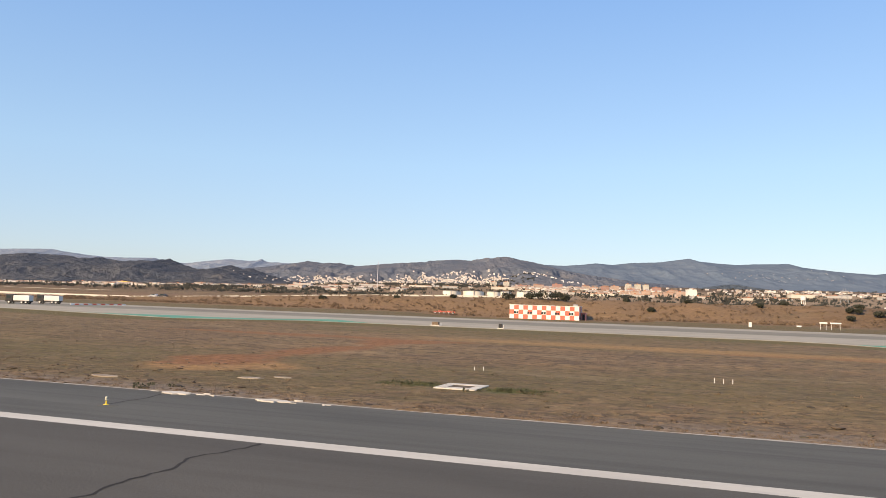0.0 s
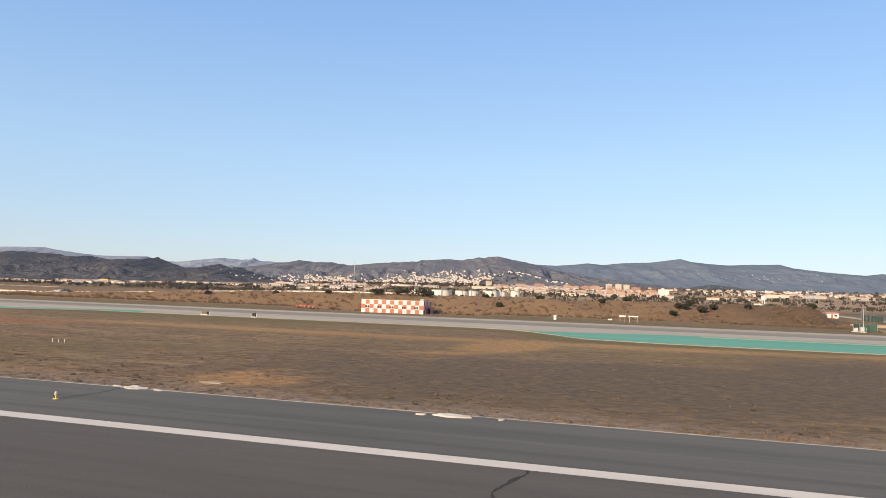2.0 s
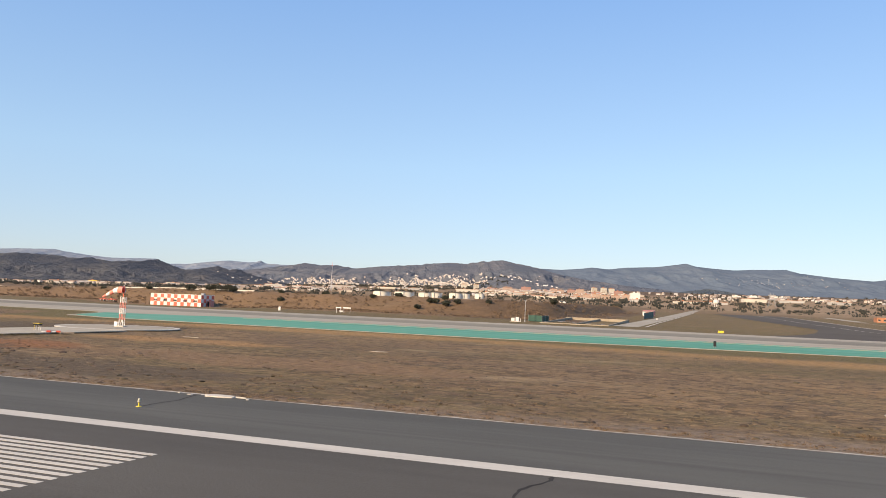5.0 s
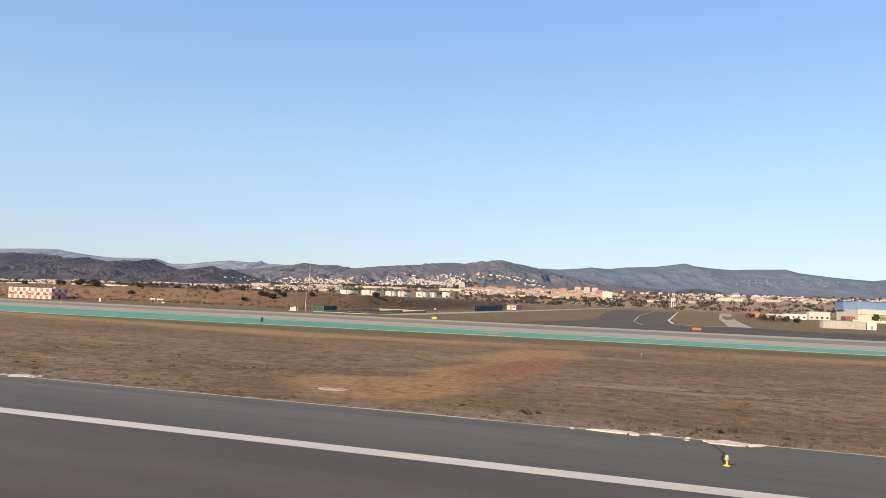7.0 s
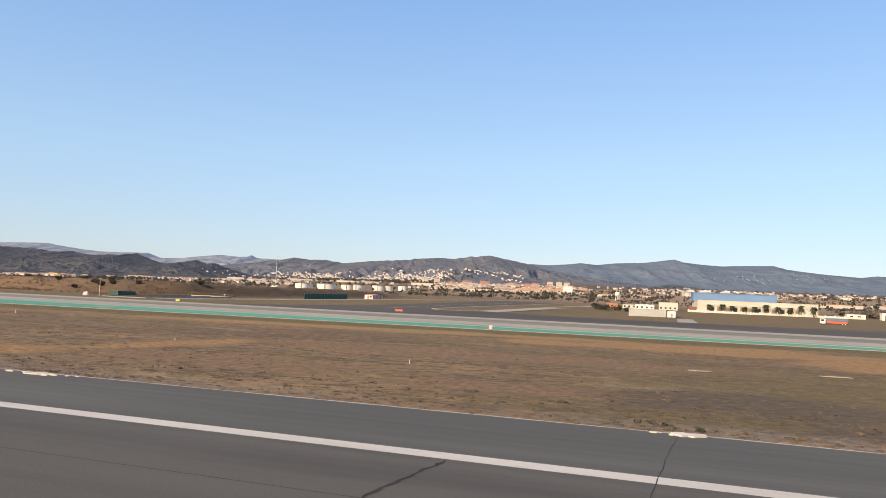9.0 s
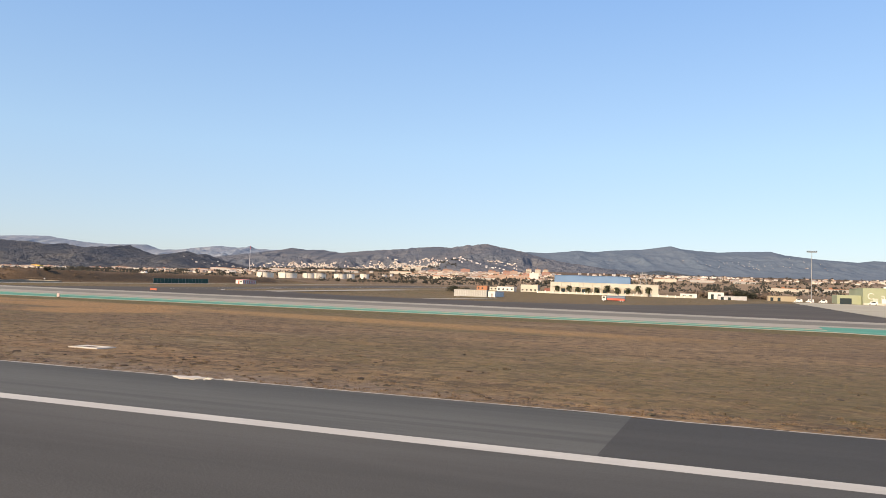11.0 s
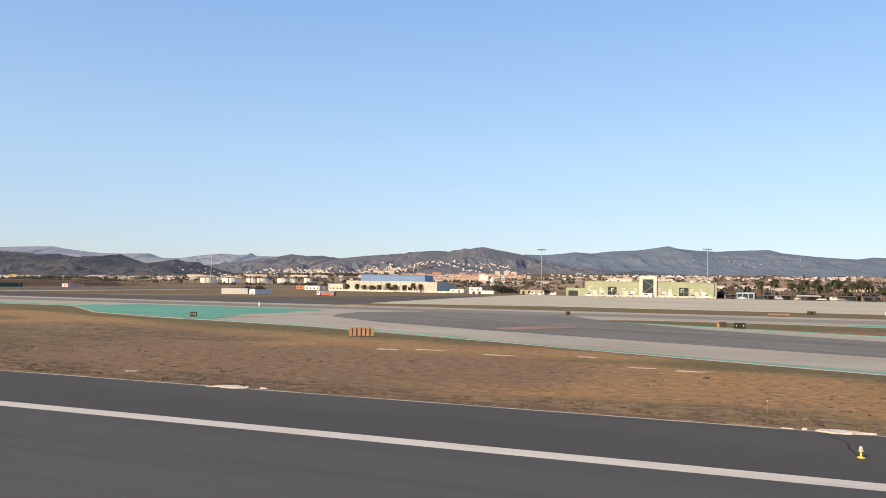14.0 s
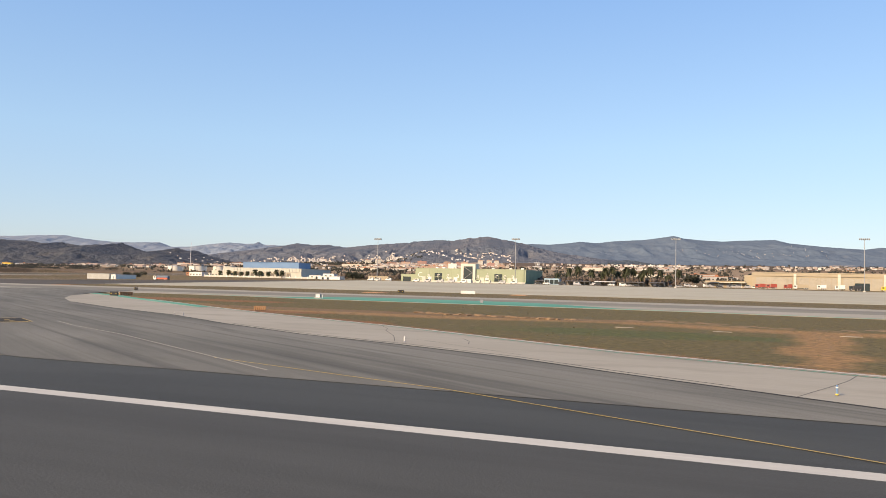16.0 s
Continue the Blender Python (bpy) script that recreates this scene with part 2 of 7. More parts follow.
FINE_CRACK = worn("dusty_crack", (0.085, 0.075, 0.065), (0.13, 0.115, 0.10), 1, 8, 0.97)
RUBBER = worn("tyre_rubber", (0.02, 0.02, 0.02), (0.03, 0.03, 0.03), 2, 9, 0.9)
BARK = worn("palm_bark", (0.13, 0.095, 0.065), (0.19, 0.14, 0.10), 2, 9, 0.95)
TERRACOTTA = worn("terracotta_roof", (0.36, 0.16, 0.09), (0.44, 0.21, 0.12), 0.2, 3, 0.9)
LEAF = leaf_material("dark_foliage", (0.026, 0.029, 0.019), (0.054, 0.054, 0.036))
# LEAF with more blue in it, for distance haze.
FAR_LEAF = leaf_material("hazy_far_foliage", (0.026, 0.029, 0.024), (0.056, 0.054, 0.044))
DRY_LEAF = leaf_material("dry_grass_blades", (0.112, 0.074, 0.043), (0.180, 0.120, 0.069))
SHRUB_LEAF = leaf_material("shrub_foliage", (0.048, 0.055, 0.024), (0.095, 0.095, 0.045))
PALM_LEAF = leaf_material("palm_fronds", (0.024, 0.030, 0.014), (0.052, 0.056, 0.030))

# ---- mesh helpers ----


class Shape:
    """Points and faces of one mesh, put together piece by piece."""

    def __init__(self):
        self.v, self.f = [], []

    def add(self, verts, faces):
        k = len(self.v)
        self.v += [tuple(p) for p in verts]
        self.f += [tuple(i + k for i in q) for q in faces]
        return self

    def box(self, x0, y0, z0, x1, y1, z1, bevel=0.0):
        if not bevel:
            p = [(x, y, z) for z in (z0, z1) for x, y in ((x0, y0), (x1, y0), (x1, y1), (x0, y1))]
            return self.add(p, [(3, 2, 1, 0), (4, 5, 6, 7), (0, 1, 5, 4), (1, 2, 6, 5), (2, 3, 7, 6), (3, 0, 4, 7)])
        e, p = bevel, []
        for z, k in ((z0, e), (z0 + e, 0), (z1 - e, 0), (z1, e)):
            a, b, c, d = x0 + k, y0 + k, x1 - k, y1 - k
            p += [(a + e, b, z), (c - e, b, z), (c, b + e, z), (c, d - e, z), (c - e, d, z), (a + e, d, z), (a, d - e, z), (a, b + e, z)]
        f = [tuple(range(7, -1, -1)), tuple(range(24, 32))]
        f += [(8 * r + i, 8 * r + (i + 1) % 8, 8 * r + 8 + (i + 1) % 8, 8 * r + 8 + i) for r in range(3) for i in range(8)]
        return self.add(p, f)

    def rod(self, a, b, r0, r1=None, sides=8):
        a, b = Vector(a), Vector(b)
        r1 = r0 if r1 is None else r1
        d = (b - a).normalized()
        s = d.orthogonal().normalized()
        t = d.cross(s)
        p = []
        for c, r in ((a, r0), (b, r1)):
            p += [c + (s * math.cos(i * math.tau / sides) + t * math.sin(i * math.tau / sides)) * r for i in range(sides)]
        f = [(i, (i + 1) % sides, sides + (i + 1) % sides, sides + i) for i in range(sides)]
        return self.add(p, f + [tuple(range(sides - 1, -1, -1)), tuple(range(sides, 2 * sides))])

    def turned(self, rings, sides=20, at=(0, 0, 0)):
        """A body of rotation: rings of (radius, z), closed at both ends."""
        p = [(at[0] + r * math.cos(i * math.tau / sides), at[1] + r * math.sin(i * math.tau / sides), at[2] + z) for r, z in rings for i in range(sides)]
        k = len(rings) - 1
        f = [(q * sides + i, q * sides + (i + 1) % sides, (q + 1) * sides + (i + 1) % sides, (q + 1) * sides + i) for q in range(k) for i in range(sides)]
        return self.add(p, f + [tuple(range(sides - 1, -1, -1)), tuple(range(k * sides, k * sides + sides))])

    def slab(self, outline, z0, z1):
        n = len(outline)
        p = [(x, y, z0) for x, y in outline] + [(x, y, z1) for x, y in outline]
        return self.add(p, [tuple(range(n - 1, -1, -1)), tuple(range(n, 2 * n))] + [(i, (i + 1) % n, n + (i + 1) % n, n + i) for i in range(n)])

    def prism(self, profile, x0, x1):
        """A profile of (y, z) drawn out along x."""
        n = len(profile)
        p = [(x0, y, z) for y, z in profile] + [(x1, y, z) for y, z in profile]
        return self.add(p, [tuple(range(n)), tuple(range(2 * n - 1, n - 1, -1))] + [(i, n + i, n + (i + 1) % n, (i + 1) % n) for i in range(n)])

    def mesh(self, name, material, smooth=False):
        me = bpy.data.meshes.new(name)
        me.from_pydata([(x * SCALE, y * SCALE, z * SCALE) for x, y, z in self.v], [], self.f)
        me.materials.append(material)
        if smooth:
            me.polygons.foreach_set("use_smooth", [True] * len(me.polygons))
        me.update()
        return me


def part(name, shape, material, parent, label="", smooth=False):
    ob = new(name, shape.mesh(name, material, smooth))
    ob.parent = parent
    return tagged(ob, label)


def spot_pose(x, y, z, turn=0.0):
    return pose(x * SCALE, y * SCALE, z * SCALE, 0, 0, turn)


def thing(name, label, category, at=(0, 0, 0), turn=0.0, group=""):
    ob = new(name)
    ob.empty_display_size = 0.2
    ob.matrix_basis = spot_pose(*at, turn)
    return tagged(ob, label, category, group)


def structure(name, shape, material, label, category, smooth=False, kind="structure"):
    return tagged(new(name, shape.mesh(name, material, smooth)), label, category, "", kind)


def ease(a, b, v):
    u = min(1.0, max(0.0, (v - a) / (b - a)))
    return u * u * (3 - 2 * u)


def steps(table, v):
    """Straight interpolation in a table of (x, value)."""
    return float(np.interp(v, [q[0] for q in table], [q[1] for q in table]))


# ---- the lie of the land ----
RISE = [(-5000, 0), (150, 0), (230, 0.66), (640, 7.4), (1320, 18.5), (1900, 36), (2100, 41), (2400, 56), (2700, 70), (3400, 100), (4000, 118), (6000, 174), (8500, 244)]
NEAR_EDGE = [(-800, 146), (-150, 143), (-129, 136), (-98, 127), (-88, 134.5), (-80, 146), (15, 146), (22, 140), (36, 116), (50, 112), (120, 114), (190, 124), (260, 130), (400, 141), (435, 141), (475, 108), (500, 97), (532, 87), (561, 72), (574, 64.5), (590, 56), (603, 49), (612, 43.5), (619.6, 39), (623, 37.3), (625.5, 36), (628, 33), (629, 30.5)]
ISLE_NEAR = [(553, 151), (576, 138), (594, 125), (613, 112.5), (638, 95.5), (655, 85), (668, 77.5), (678, 72), (693, 62), (703, 55.5), (710.5, 52), (718, 48.5), (740, 44), (1400, 44)]
ISLE_FAR = [(553, 153), (565, 160), (590, 161), (612, 157), (700, 156.5), (720, 153), (1400, 152)]
ISLE_SOIL = [(553, 112), (620, 106), (642, 94), (655, 95), (694, 101), (720, 94), (1400, 94)]
TAXI_FAR = 213.0


def lie(x, y):
    g = steps(RISE, y)
    if y > 700 and x < -800:
        g *= 1 - 0.3 * ease(-800, -2400, x)
    g -= 0.75 * ease(228, 240, y) * (1 - ease(270, 276, y)) * ease(-100, -84, x) * (1 - ease(-26, -12, x))
    g -= 1.9 * ease(225, 255, x) * (1 - ease(330, 400, x)) * ease(235, 400, y) * (1 - ease(430, 510, y))
    crest = 1.9 + 5.5 * ease(-310, -85, x) + 0.3 * ease(0, 60, x)
    bank = crest * ease(262, 304, y) + (0.7 + 0.6 * ease(-80, 20, x)) * ease(305, 500, y)
    bank = bank * (1 - ease(86, 102, x + 3 * math.sin(y * 0.05))) * (1 - ease(520, 700, y))
    return max(g, bank) if y > 262 else g


SLABS = [(-12.7, 41.1, 2.3, 2.7, True), (-24.0, 38.3, 1.6, 0.8, False), (-22.8, 39.7, 1.5, 0.6, False), (-30.6, 34.6, 2.0, 0.8, False), (29.2, 34.9, 1.6, 0.9, False), (90.3, 34.2, 2.2, 0.9, False), (84.7, 66.4, 3.0, 1.4, False), (212.2, 36.3, 2.2, 0.9, False),
         (272.6, 35.9, 2.2, 0.9, False), (428.0, 46.2, 2.3, 1.8, True), (500.0, 33.6, 1.2, 0.8, True), (534.8, 33.0, 2.1, 1.7, True), (556.6, 57, 2.6, 0.9, False), (552.6, 33.6, 0.9, 0.5, False), (318, 65.4, 2.4, 0.8, False), (328, 69, 2.4, 0.7, False), (121, 68, 2.4, 0.8, False), (97, 72, 2.6, 0.8, False), (594.3, 35.4, 2.6, 0.5, False), (592.6, 36.1, 2.2, 0.6, False), (559.5, 58.5, 2.6, 0.5, False), (566, 56.5, 2.8, 0.5, False), (572, 59, 1.8, 0.6, False), (697.2, 88.9, 2.4, 0.9, False), (707.8, 88.5, 2.2, 0.9, False), (720, 89.5, 2.4, 0.9, False), (577, 52, 1.9, 0.5, False), (580, 51.2, 2.2, 0.4, False), (160, 44, 2.4, 1.4, True), (380, 40, 2.4, 1.6, True), (340, 36, 2.0, 0.9, False)]


FLATS = [(x, y, max(w, d) * 0.5 + 0.8) for x, y, w, d, _ in SLABS]


def lumps(x, y, edge=None):
    """Low unevenness of the grass strip between runway and taxiway."""
    edge = edge if edge is not None else steps(NEAR_EDGE, x) if x < 629 else 30.5
    inland = ease(31.5, 36, y) * (1 - ease(edge - 9, edge - 3, y))
    if inland <= 0 or not -330 < x < 760 or 72 < x < 88 and y < 94:
        return 0.0
    z = inland * (0.10 * noise.noise((x * 0.13, y * 0.16, 0)) + 0.09 * noise.noise((x * 0.5, y * 0.55, 3)))
    for a, b, r in FLATS:
        if abs(x - a) < 6 and abs(y - b) < 6:
            z *= ease(r, r + 2.5, math.hypot(x - a, y - b))
    return z


# ---- ground: one sheet to the horizon ----
from mathutils.bvhtree import BVHTree

SOIL_SPOTS = [  # centre x, y, half sizes: bare orange earth
    (-30.5, 45, 5, 5), (29.5, 40, 3.4, 7), (31, 58, 3.4, 14), (32, 84, 5, 12), (92, 104, 24, 6), (101, 66, 12, 4), (213, 40, 6, 6), (215, 54, 3.6, 12), (213, 76, 4.5, 14), (274, 40, 4, 5), (277, 54, 3, 12),
    (499, 36, 6, 5), (498.5, 52, 3.6, 14), (497, 76, 5, 16), (511, 37, 10, 3.4), (508, 46, 8, 4), (556, 44, 15, 10), (552, 58, 9, 9), (577, 44, 18, 10), (596, 38, 12, 5), (440, 33, 3, 2), (456, 40, 3.5, 9), (455, 60, 3, 16), (455, 84, 4, 14), (646, 92, 10, 5), (318, 103, 17, 12), (336, 87, 9, 12), (300, 98, 8, 6), (716, 64, 2.6, 13), (717, 84, 2.8, 13)]
RED_SPOTS = [(-33, 49, 3.5, 6), (-32.5, 64, 2.6, 10), (-33, 82, 3.4, 9), (-48, 88, 22, 3), (96, 50, 7, 5), (216, 60, 2.6, 14), (470, 86, 26, 4), (560, 60, 12, 8), (600, 128, 30, 7), (504, 36, 12, 2.5), (12, 92, 14, 2.5), (664, 76, 12, 4), (650, 92, 9, 3)]
OCHRE = [(-60, 95), (20, 96), (60, 100), (110, 104), (180, 92), (300, 112), (409, 90), (435, 95), (461, 101), (494, 86), (508, 81), (522, 74), (534, 71), (560, 60), (575, 62), (620, 90)]
GOLD_SPOTS = [(556, 46, 20, 13), (288, 44, 12, 5), (310, 42, 9, 3), (300, 66, 22, 6), (120, 50, 14, 5), (660, 104, 40, 4)]
DULL_SPOTS = [(46, 52, 26, 18), (94, 40, 10, 9), (112, 38, 18, 4.5), (66, 70, 10, 16), (612, 41, 9, 7), (322, 43, 9, 6), (327, 34, 6, 4)]  # darker, duller ground; turned earth beside the concrete field
GREEN_SPOTS = [(467, 36.5, 6, 5), (-15, 41.2, 1.4, 1), (-10.4, 40.6, 1.6, 1), (85.8, 44, 1.6, 14), (318, 32, 4, 1.2), (700, 78, 14, 5)]


def spot(spots, x, y):
    wob = 0.35 * noise.noise((x * 0.16, y * 0.16, 21)) + 0.2 * noise.noise((x * 0.5, y * 0.5, 22))
    return ease(0.12, 0.62, max(math.exp(-(((x - a) / c) ** 2 + ((y - b) / d) ** 2)) for a, b, c, d in spots) + wob * 0.7) * 0.92


def build_ground():
    xs = list(np.concatenate([-np.geomspace(8800, 345, 42), np.arange(-330, -120, 6.0), np.arange(-120, 760, 2.2), np.geomspace(770, 8800, 46)]))
    ys = list(np.concatenate([[-3000, -1200, -500, -200, -60, -30.9, -30.4, 30.1, 30.6, 31.1], np.arange(32, 62, 1.3), np.arange(62, 150, 2.6), [150], np.arange(156, 230, 6.0), [230], np.arange(238, 330, 4.0),
                              np.arange(334, 640, 14.0), [640], np.geomspace(690, 1320, 10), np.geomspace(1400, 2100, 10), [2250, 2400, 2550, 2700, 2900, 3150, 3400, 3700, 4000, 4400, 5000, 5800, 6800, 8000]]))
    v, rows = [], {k: [] for k in ("grassy", "lush", "soil", "red_soil", "field", "scrub", "gold", "ochre", "dull", "gravel")}
    for y in ys:
        for x in xs:
            z = lie(x, y)
            edge = steps(NEAR_EDGE, x) if x < 629 else 30.5
            if -30.6 < y < (30.2 if 410 < x < 630 else 30.7):
                z -= 0.12
            z += lumps(x, y, edge)
            if 72 < x < 88 and 30 < y < 94:
                z = -0.15
            if y > 262 and z > steps(RISE, y) + 0.3:
                z += 0.9 * noise.noise((x * 0.07, y * 0.07, 7)) + 0.4 * noise.noise((x * 0.28, y * 0.28, 5))
            if y > 700:
                z += ease(700, 1400, y) * (2.2 * noise.noise((x * 0.004, y * 0.004, 1)) + 3.0 * ease(2300, 3000, y) * noise.noise((x * 0.003, y * 0.003, 8)))
            v.append((x, y, z))
            strip = ease(edge - 22, edge - 12, y) * (y < edge + 3)
            isle = x > 553 and steps(ISLE_NEAR, x) < y < steps(ISLE_FAR, x)
            n1 = noise.noise((x * 0.02, y * 0.03, 2))
            rows["grassy"].append(max(0.85 * strip if y < 150 else 0, 0.95 if isle else 0, 0.28 + 0.5 * n1 + 0.12 * ease(400, 450, x) * (1 - ease(515, 550, x)) if 32 < y < 150 else 0, 0.6 if 213 < y < 262 else 0, 0.5 if 262 <= y < 640 and x > 100 else 0))
            rows["lush"].append(spot(GREEN_SPOTS, x, y) + (0.15 * ease(165, 150, y) * isle))
            ochre = steps(OCHRE, x)
            band = math.exp(-((y - ochre) / 7.0) ** 2) * (0.80 + 0.8 * n1) * ease(-60, -20, x) if y < edge and x < 620 else 0
            isle_band = 0.9 * math.exp(-((y - steps(ISLE_SOIL, x) + 1.5 * math.sin(x * 0.17)) / 5.5) ** 2) if isle else 0
            rows["soil"].append(max(spot(SOIL_SPOTS, x, y), isle_band))
            rows["red_soil"].append(max(spot(RED_SPOTS, x, y), 0.35 * math.exp(-((y - edge + 42) / 5.0) ** 2) * (0.3 + n1) if y < edge else 0))
            rows["field"].append((ease(900, 1300, y) * (0.45 + 0.5 * ease(-500, 100, x)) + 0.5 * ease(660, 800, y) * (1 - ease(900, 1300, y)) * ease(0, 200, x)) * (1 - ease(2600, 3000, y)))
            rows["scrub"].append(0.9 * ease(2200, 3000, y) + 0.55 * ease(640, 700, y) * (1 - ease(1000, 1500, y)) * (1 - ease(-100, 100, x)) + (0.40 + 0.75 * ease(20, 80, x) + 0.5 * noise.noise((x * 0.06, y * 0.06, 4))) * (y > 255 and x < 108 and y < 530))
            on_bank = y > 255 and x < 104 and y < 480
            rows["gold"].append((0.78 - 0.85 * ease(30, 85, x) + 0.5 * n1) if on_bank else (spot(GOLD_SPOTS, x, y) if y < 150 else 0))
            rows["ochre"].append(band)
            rows["dull"].append(0.8 * spot(DULL_SPOTS, x, y) if y < 150 else 0)
            rows["gravel"].append((0.62 + 0.7 * noise.noise((x * 0.06, y * 0.1, 31))) * math.exp(-((y - 31) / 3.2) ** 2) * (1 - ease(405, 425, x)) if 30 < y < 45 else 0)
    w = len(xs)
    s = Shape()
    s.v = v
    s.f = [(j * w + i, j * w + i + 1, (j + 1) * w + i + 1, (j + 1) * w + i) for j in range(len(ys) - 1) for i in range(w - 1)]
    ob = structure("ground", s, GROUND, "dry brown airfield grass with bare orange earth", "ground", True)
    for key, values in rows.items():
        a = ob.data.attributes.new(key, "FLOAT", "POINT")
        a.data.foreach_set("value", np.clip(values, 0, 1).astype(np.float32))
    return ob


build_ground()


def paved(name, xs, near, far, lift, material, label, category="pavement", rows=8, more=0.0):
    """A pavement that follows the lie of the land, 10 cm thick at its rim."""
    s = Shape()
    k = rows + 1
    for x in xs:
        a, b = near(x), far(x)
        for r in range(k):
            y = a + (b - a) * r / rows
            s.v.append((x, y, lie(x, y) + lift + more * ease(118, 140, y)))
    n = len(xs)
    s.f = [(i * k + r, (i + 1) * k + r, (i + 1) * k + r + 1, i * k + r + 1) for i in range(n - 1) for r in range(rows)]
    top = len(s.v)
    if lift < 0.02:
        return structure(name, s, material, label, category)
    for x in xs:
        for y in (near(x), far(x)):
            s.v.append((x, y, lie(x, y) + lift - 0.1))
    s.f += [(i * k, top + 2 * i, top + 2 * i + 2, (i + 1) * k) for i in range(n - 1)]
    s.f += [((i + 1) * k + rows, top + 2 * i + 3, top + 2 * i + 1, i * k + rows) for i in range(n - 1)]
    return structure(name, s, material, label, category)


def span(a, b, step):
    return list(np.linspace(a, b, max(2, int((b - a) / step) + 1)))


# ---- runway ----
LONG = span(-900, 1700, 20)
paved("runway", LONG, lambda x: -22.5, lambda x: 22.5, 0.0, ASPHALT, "worn grey runway asphalt with faint streaks", "runway", 10)
paved("runway_shoulder", span(-900, 415, 20), lambda x: 22.5, lambda x: 30.7, 0.0, SHOULDER, "weathered grey asphalt shoulder beside the runway", "runway", 2)
paved("runway_shoulder", span(415, 628, 20), lambda x: 22.5, lambda x: 30.3, 0.0, NEW_ASPHALT, "newer dark asphalt shoulder beside the runway", "runway", 2)
EXIT_LINE = [(663, 33.7), (664.4, 32.7), (668.6, 30.5), (671.3, 28.6), (673.6, 27.1), (675.6, 25.6), (677.3, 24.6), (680.1, 23.1), (681.2, 22.5)]
paved("runway_shoulder", span(628, 667, 13) + span(668.4, 681.2, 0.8), lambda x: 22.5, lambda x: min(30.7, max(22.52, steps(EXIT_LINE, x))), 0.0, GREY_ASPHALT, "mid grey asphalt shoulder beside the runway exit", "runway", 2)
paved("runway_shoulder", span(668.4, 681.2, 0.8) + span(700, 1700, 20), lambda x: min(30.68, max(22.5, steps(EXIT_LINE, x))), lambda x: 30.7, 0.0, MID_ASPHALT, "dark grey asphalt shoulder beside the runway", "runway", 2)
paved("runway_shoulder", LONG, lambda x: -30.4, lambda x: -22.5, 0.0, SHOULDER, "weathered grey asphalt shoulder beside the runway", "runway", 2)
paved("edge_line", LONG, lambda x: 21.6, lambda x: 22.5, 0.004, LINE, "white painted line along the runway edge", "marking", 1)
paved("edge_line", LONG, lambda x: -22.5, lambda x: -21.6, 0.004, LINE, "white painted line along the runway edge", "marking", 1)


def rim_near(x):
    return 30.66 - 0.40 * ease(413, 417, x)


def rim(x):
    return rim_near(x) + max(0.02, 0.19 + 0.14 * noise.noise((x * 0.23, 0, 0)) + 0.10 * noise.noise((x * 1.3, 4, 0)))


paved("pavement_rim", span(-340, 624, 0.7), rim_near, rim, 0.012, RIM, "thin chalky concrete strip along the asphalt edge", "kerb", 1)
for side in (1, -1):
    for k in range(22):
        y0 = side * (18.62 - 0.44 * k)
        s = Shape()
        s.box(76.4, min(y0, y0 - side * 0.23), 0.0, 136.4, max(y0, y0 - side * 0.23), 0.005)
        structure("aiming_point_stripe", s, LINE, "thin white painted stripe on the runway", "marking")


def crack(x, y0, y1, wander, width=0.07, lean=0.0):
    """A tarred joint across the asphalt."""
    s = Shape()
    n = int(abs(y1 - y0) / 0.22) + 2
    def sway(y):
        return wander * (noise.noise((x, y * 0.45, 0)) + 0.35 * noise.noise((x, y * 1.7, 5)) + 0.12 * noise.noise((x, y * 6.0, 2)))
    for i in range(n):
        y = y0 + (y1 - y0) * i / (n - 1)
        c = x + lean * (y - 24) + sway(y) - sway(y1)
        w = 0.95 * width * (0.75 + 0.9 * noise.noise((x, y * 2.0, 9)))
        s.v += [(c - w, y, 0.006), (c + w, y, 0.006)]
    s.f = [(2 * i, 2 * i + 1, 2 * i + 3, 2 * i + 2) for i in range(n - 1)]
    structure("tar_joint", s, SEAL, "dark tarred crack across the asphalt", "crack")


for x, y0, y1, wander in ((-13.0, 2, 21.5, 0.5), (8.0, 2, 21.5, 0.12), (48.5, 2, 21.5, 0.35), (108.85, 2, 21.3, 0.08), (147, 2, 21.5, 0.5), (188, 2, 30, 0.2), (236, 2, 21.5, 0.4), (262, 8, 21.5, 0.6),
                          (312.6, 2, 21.5, 0.4), (366, 2, 30, 0.3), (429.7, 2, 21.5, 0.3), (442.1, 2, 22.5, 0.1), (494.0, 2, 21.5, 0.7), (475.4, 2, 17.4, 0.3), (556, 4, 21.5, 0.5)):
    crack(x, y0, y1, wander, 0.07 if y1 < 22 else 0.03)
crack(611.9, 2, 30, 0.02, 0.035, -0.078)
crack(318.4, 2, 29.8, 0.06, 0.014)
crack(509.3, 12, 24.5, 0.25, 0.016)

# ---- taxiway along the runway, with green painted infill ----
def near_edge(x):
    return steps(NEAR_EDGE, x)


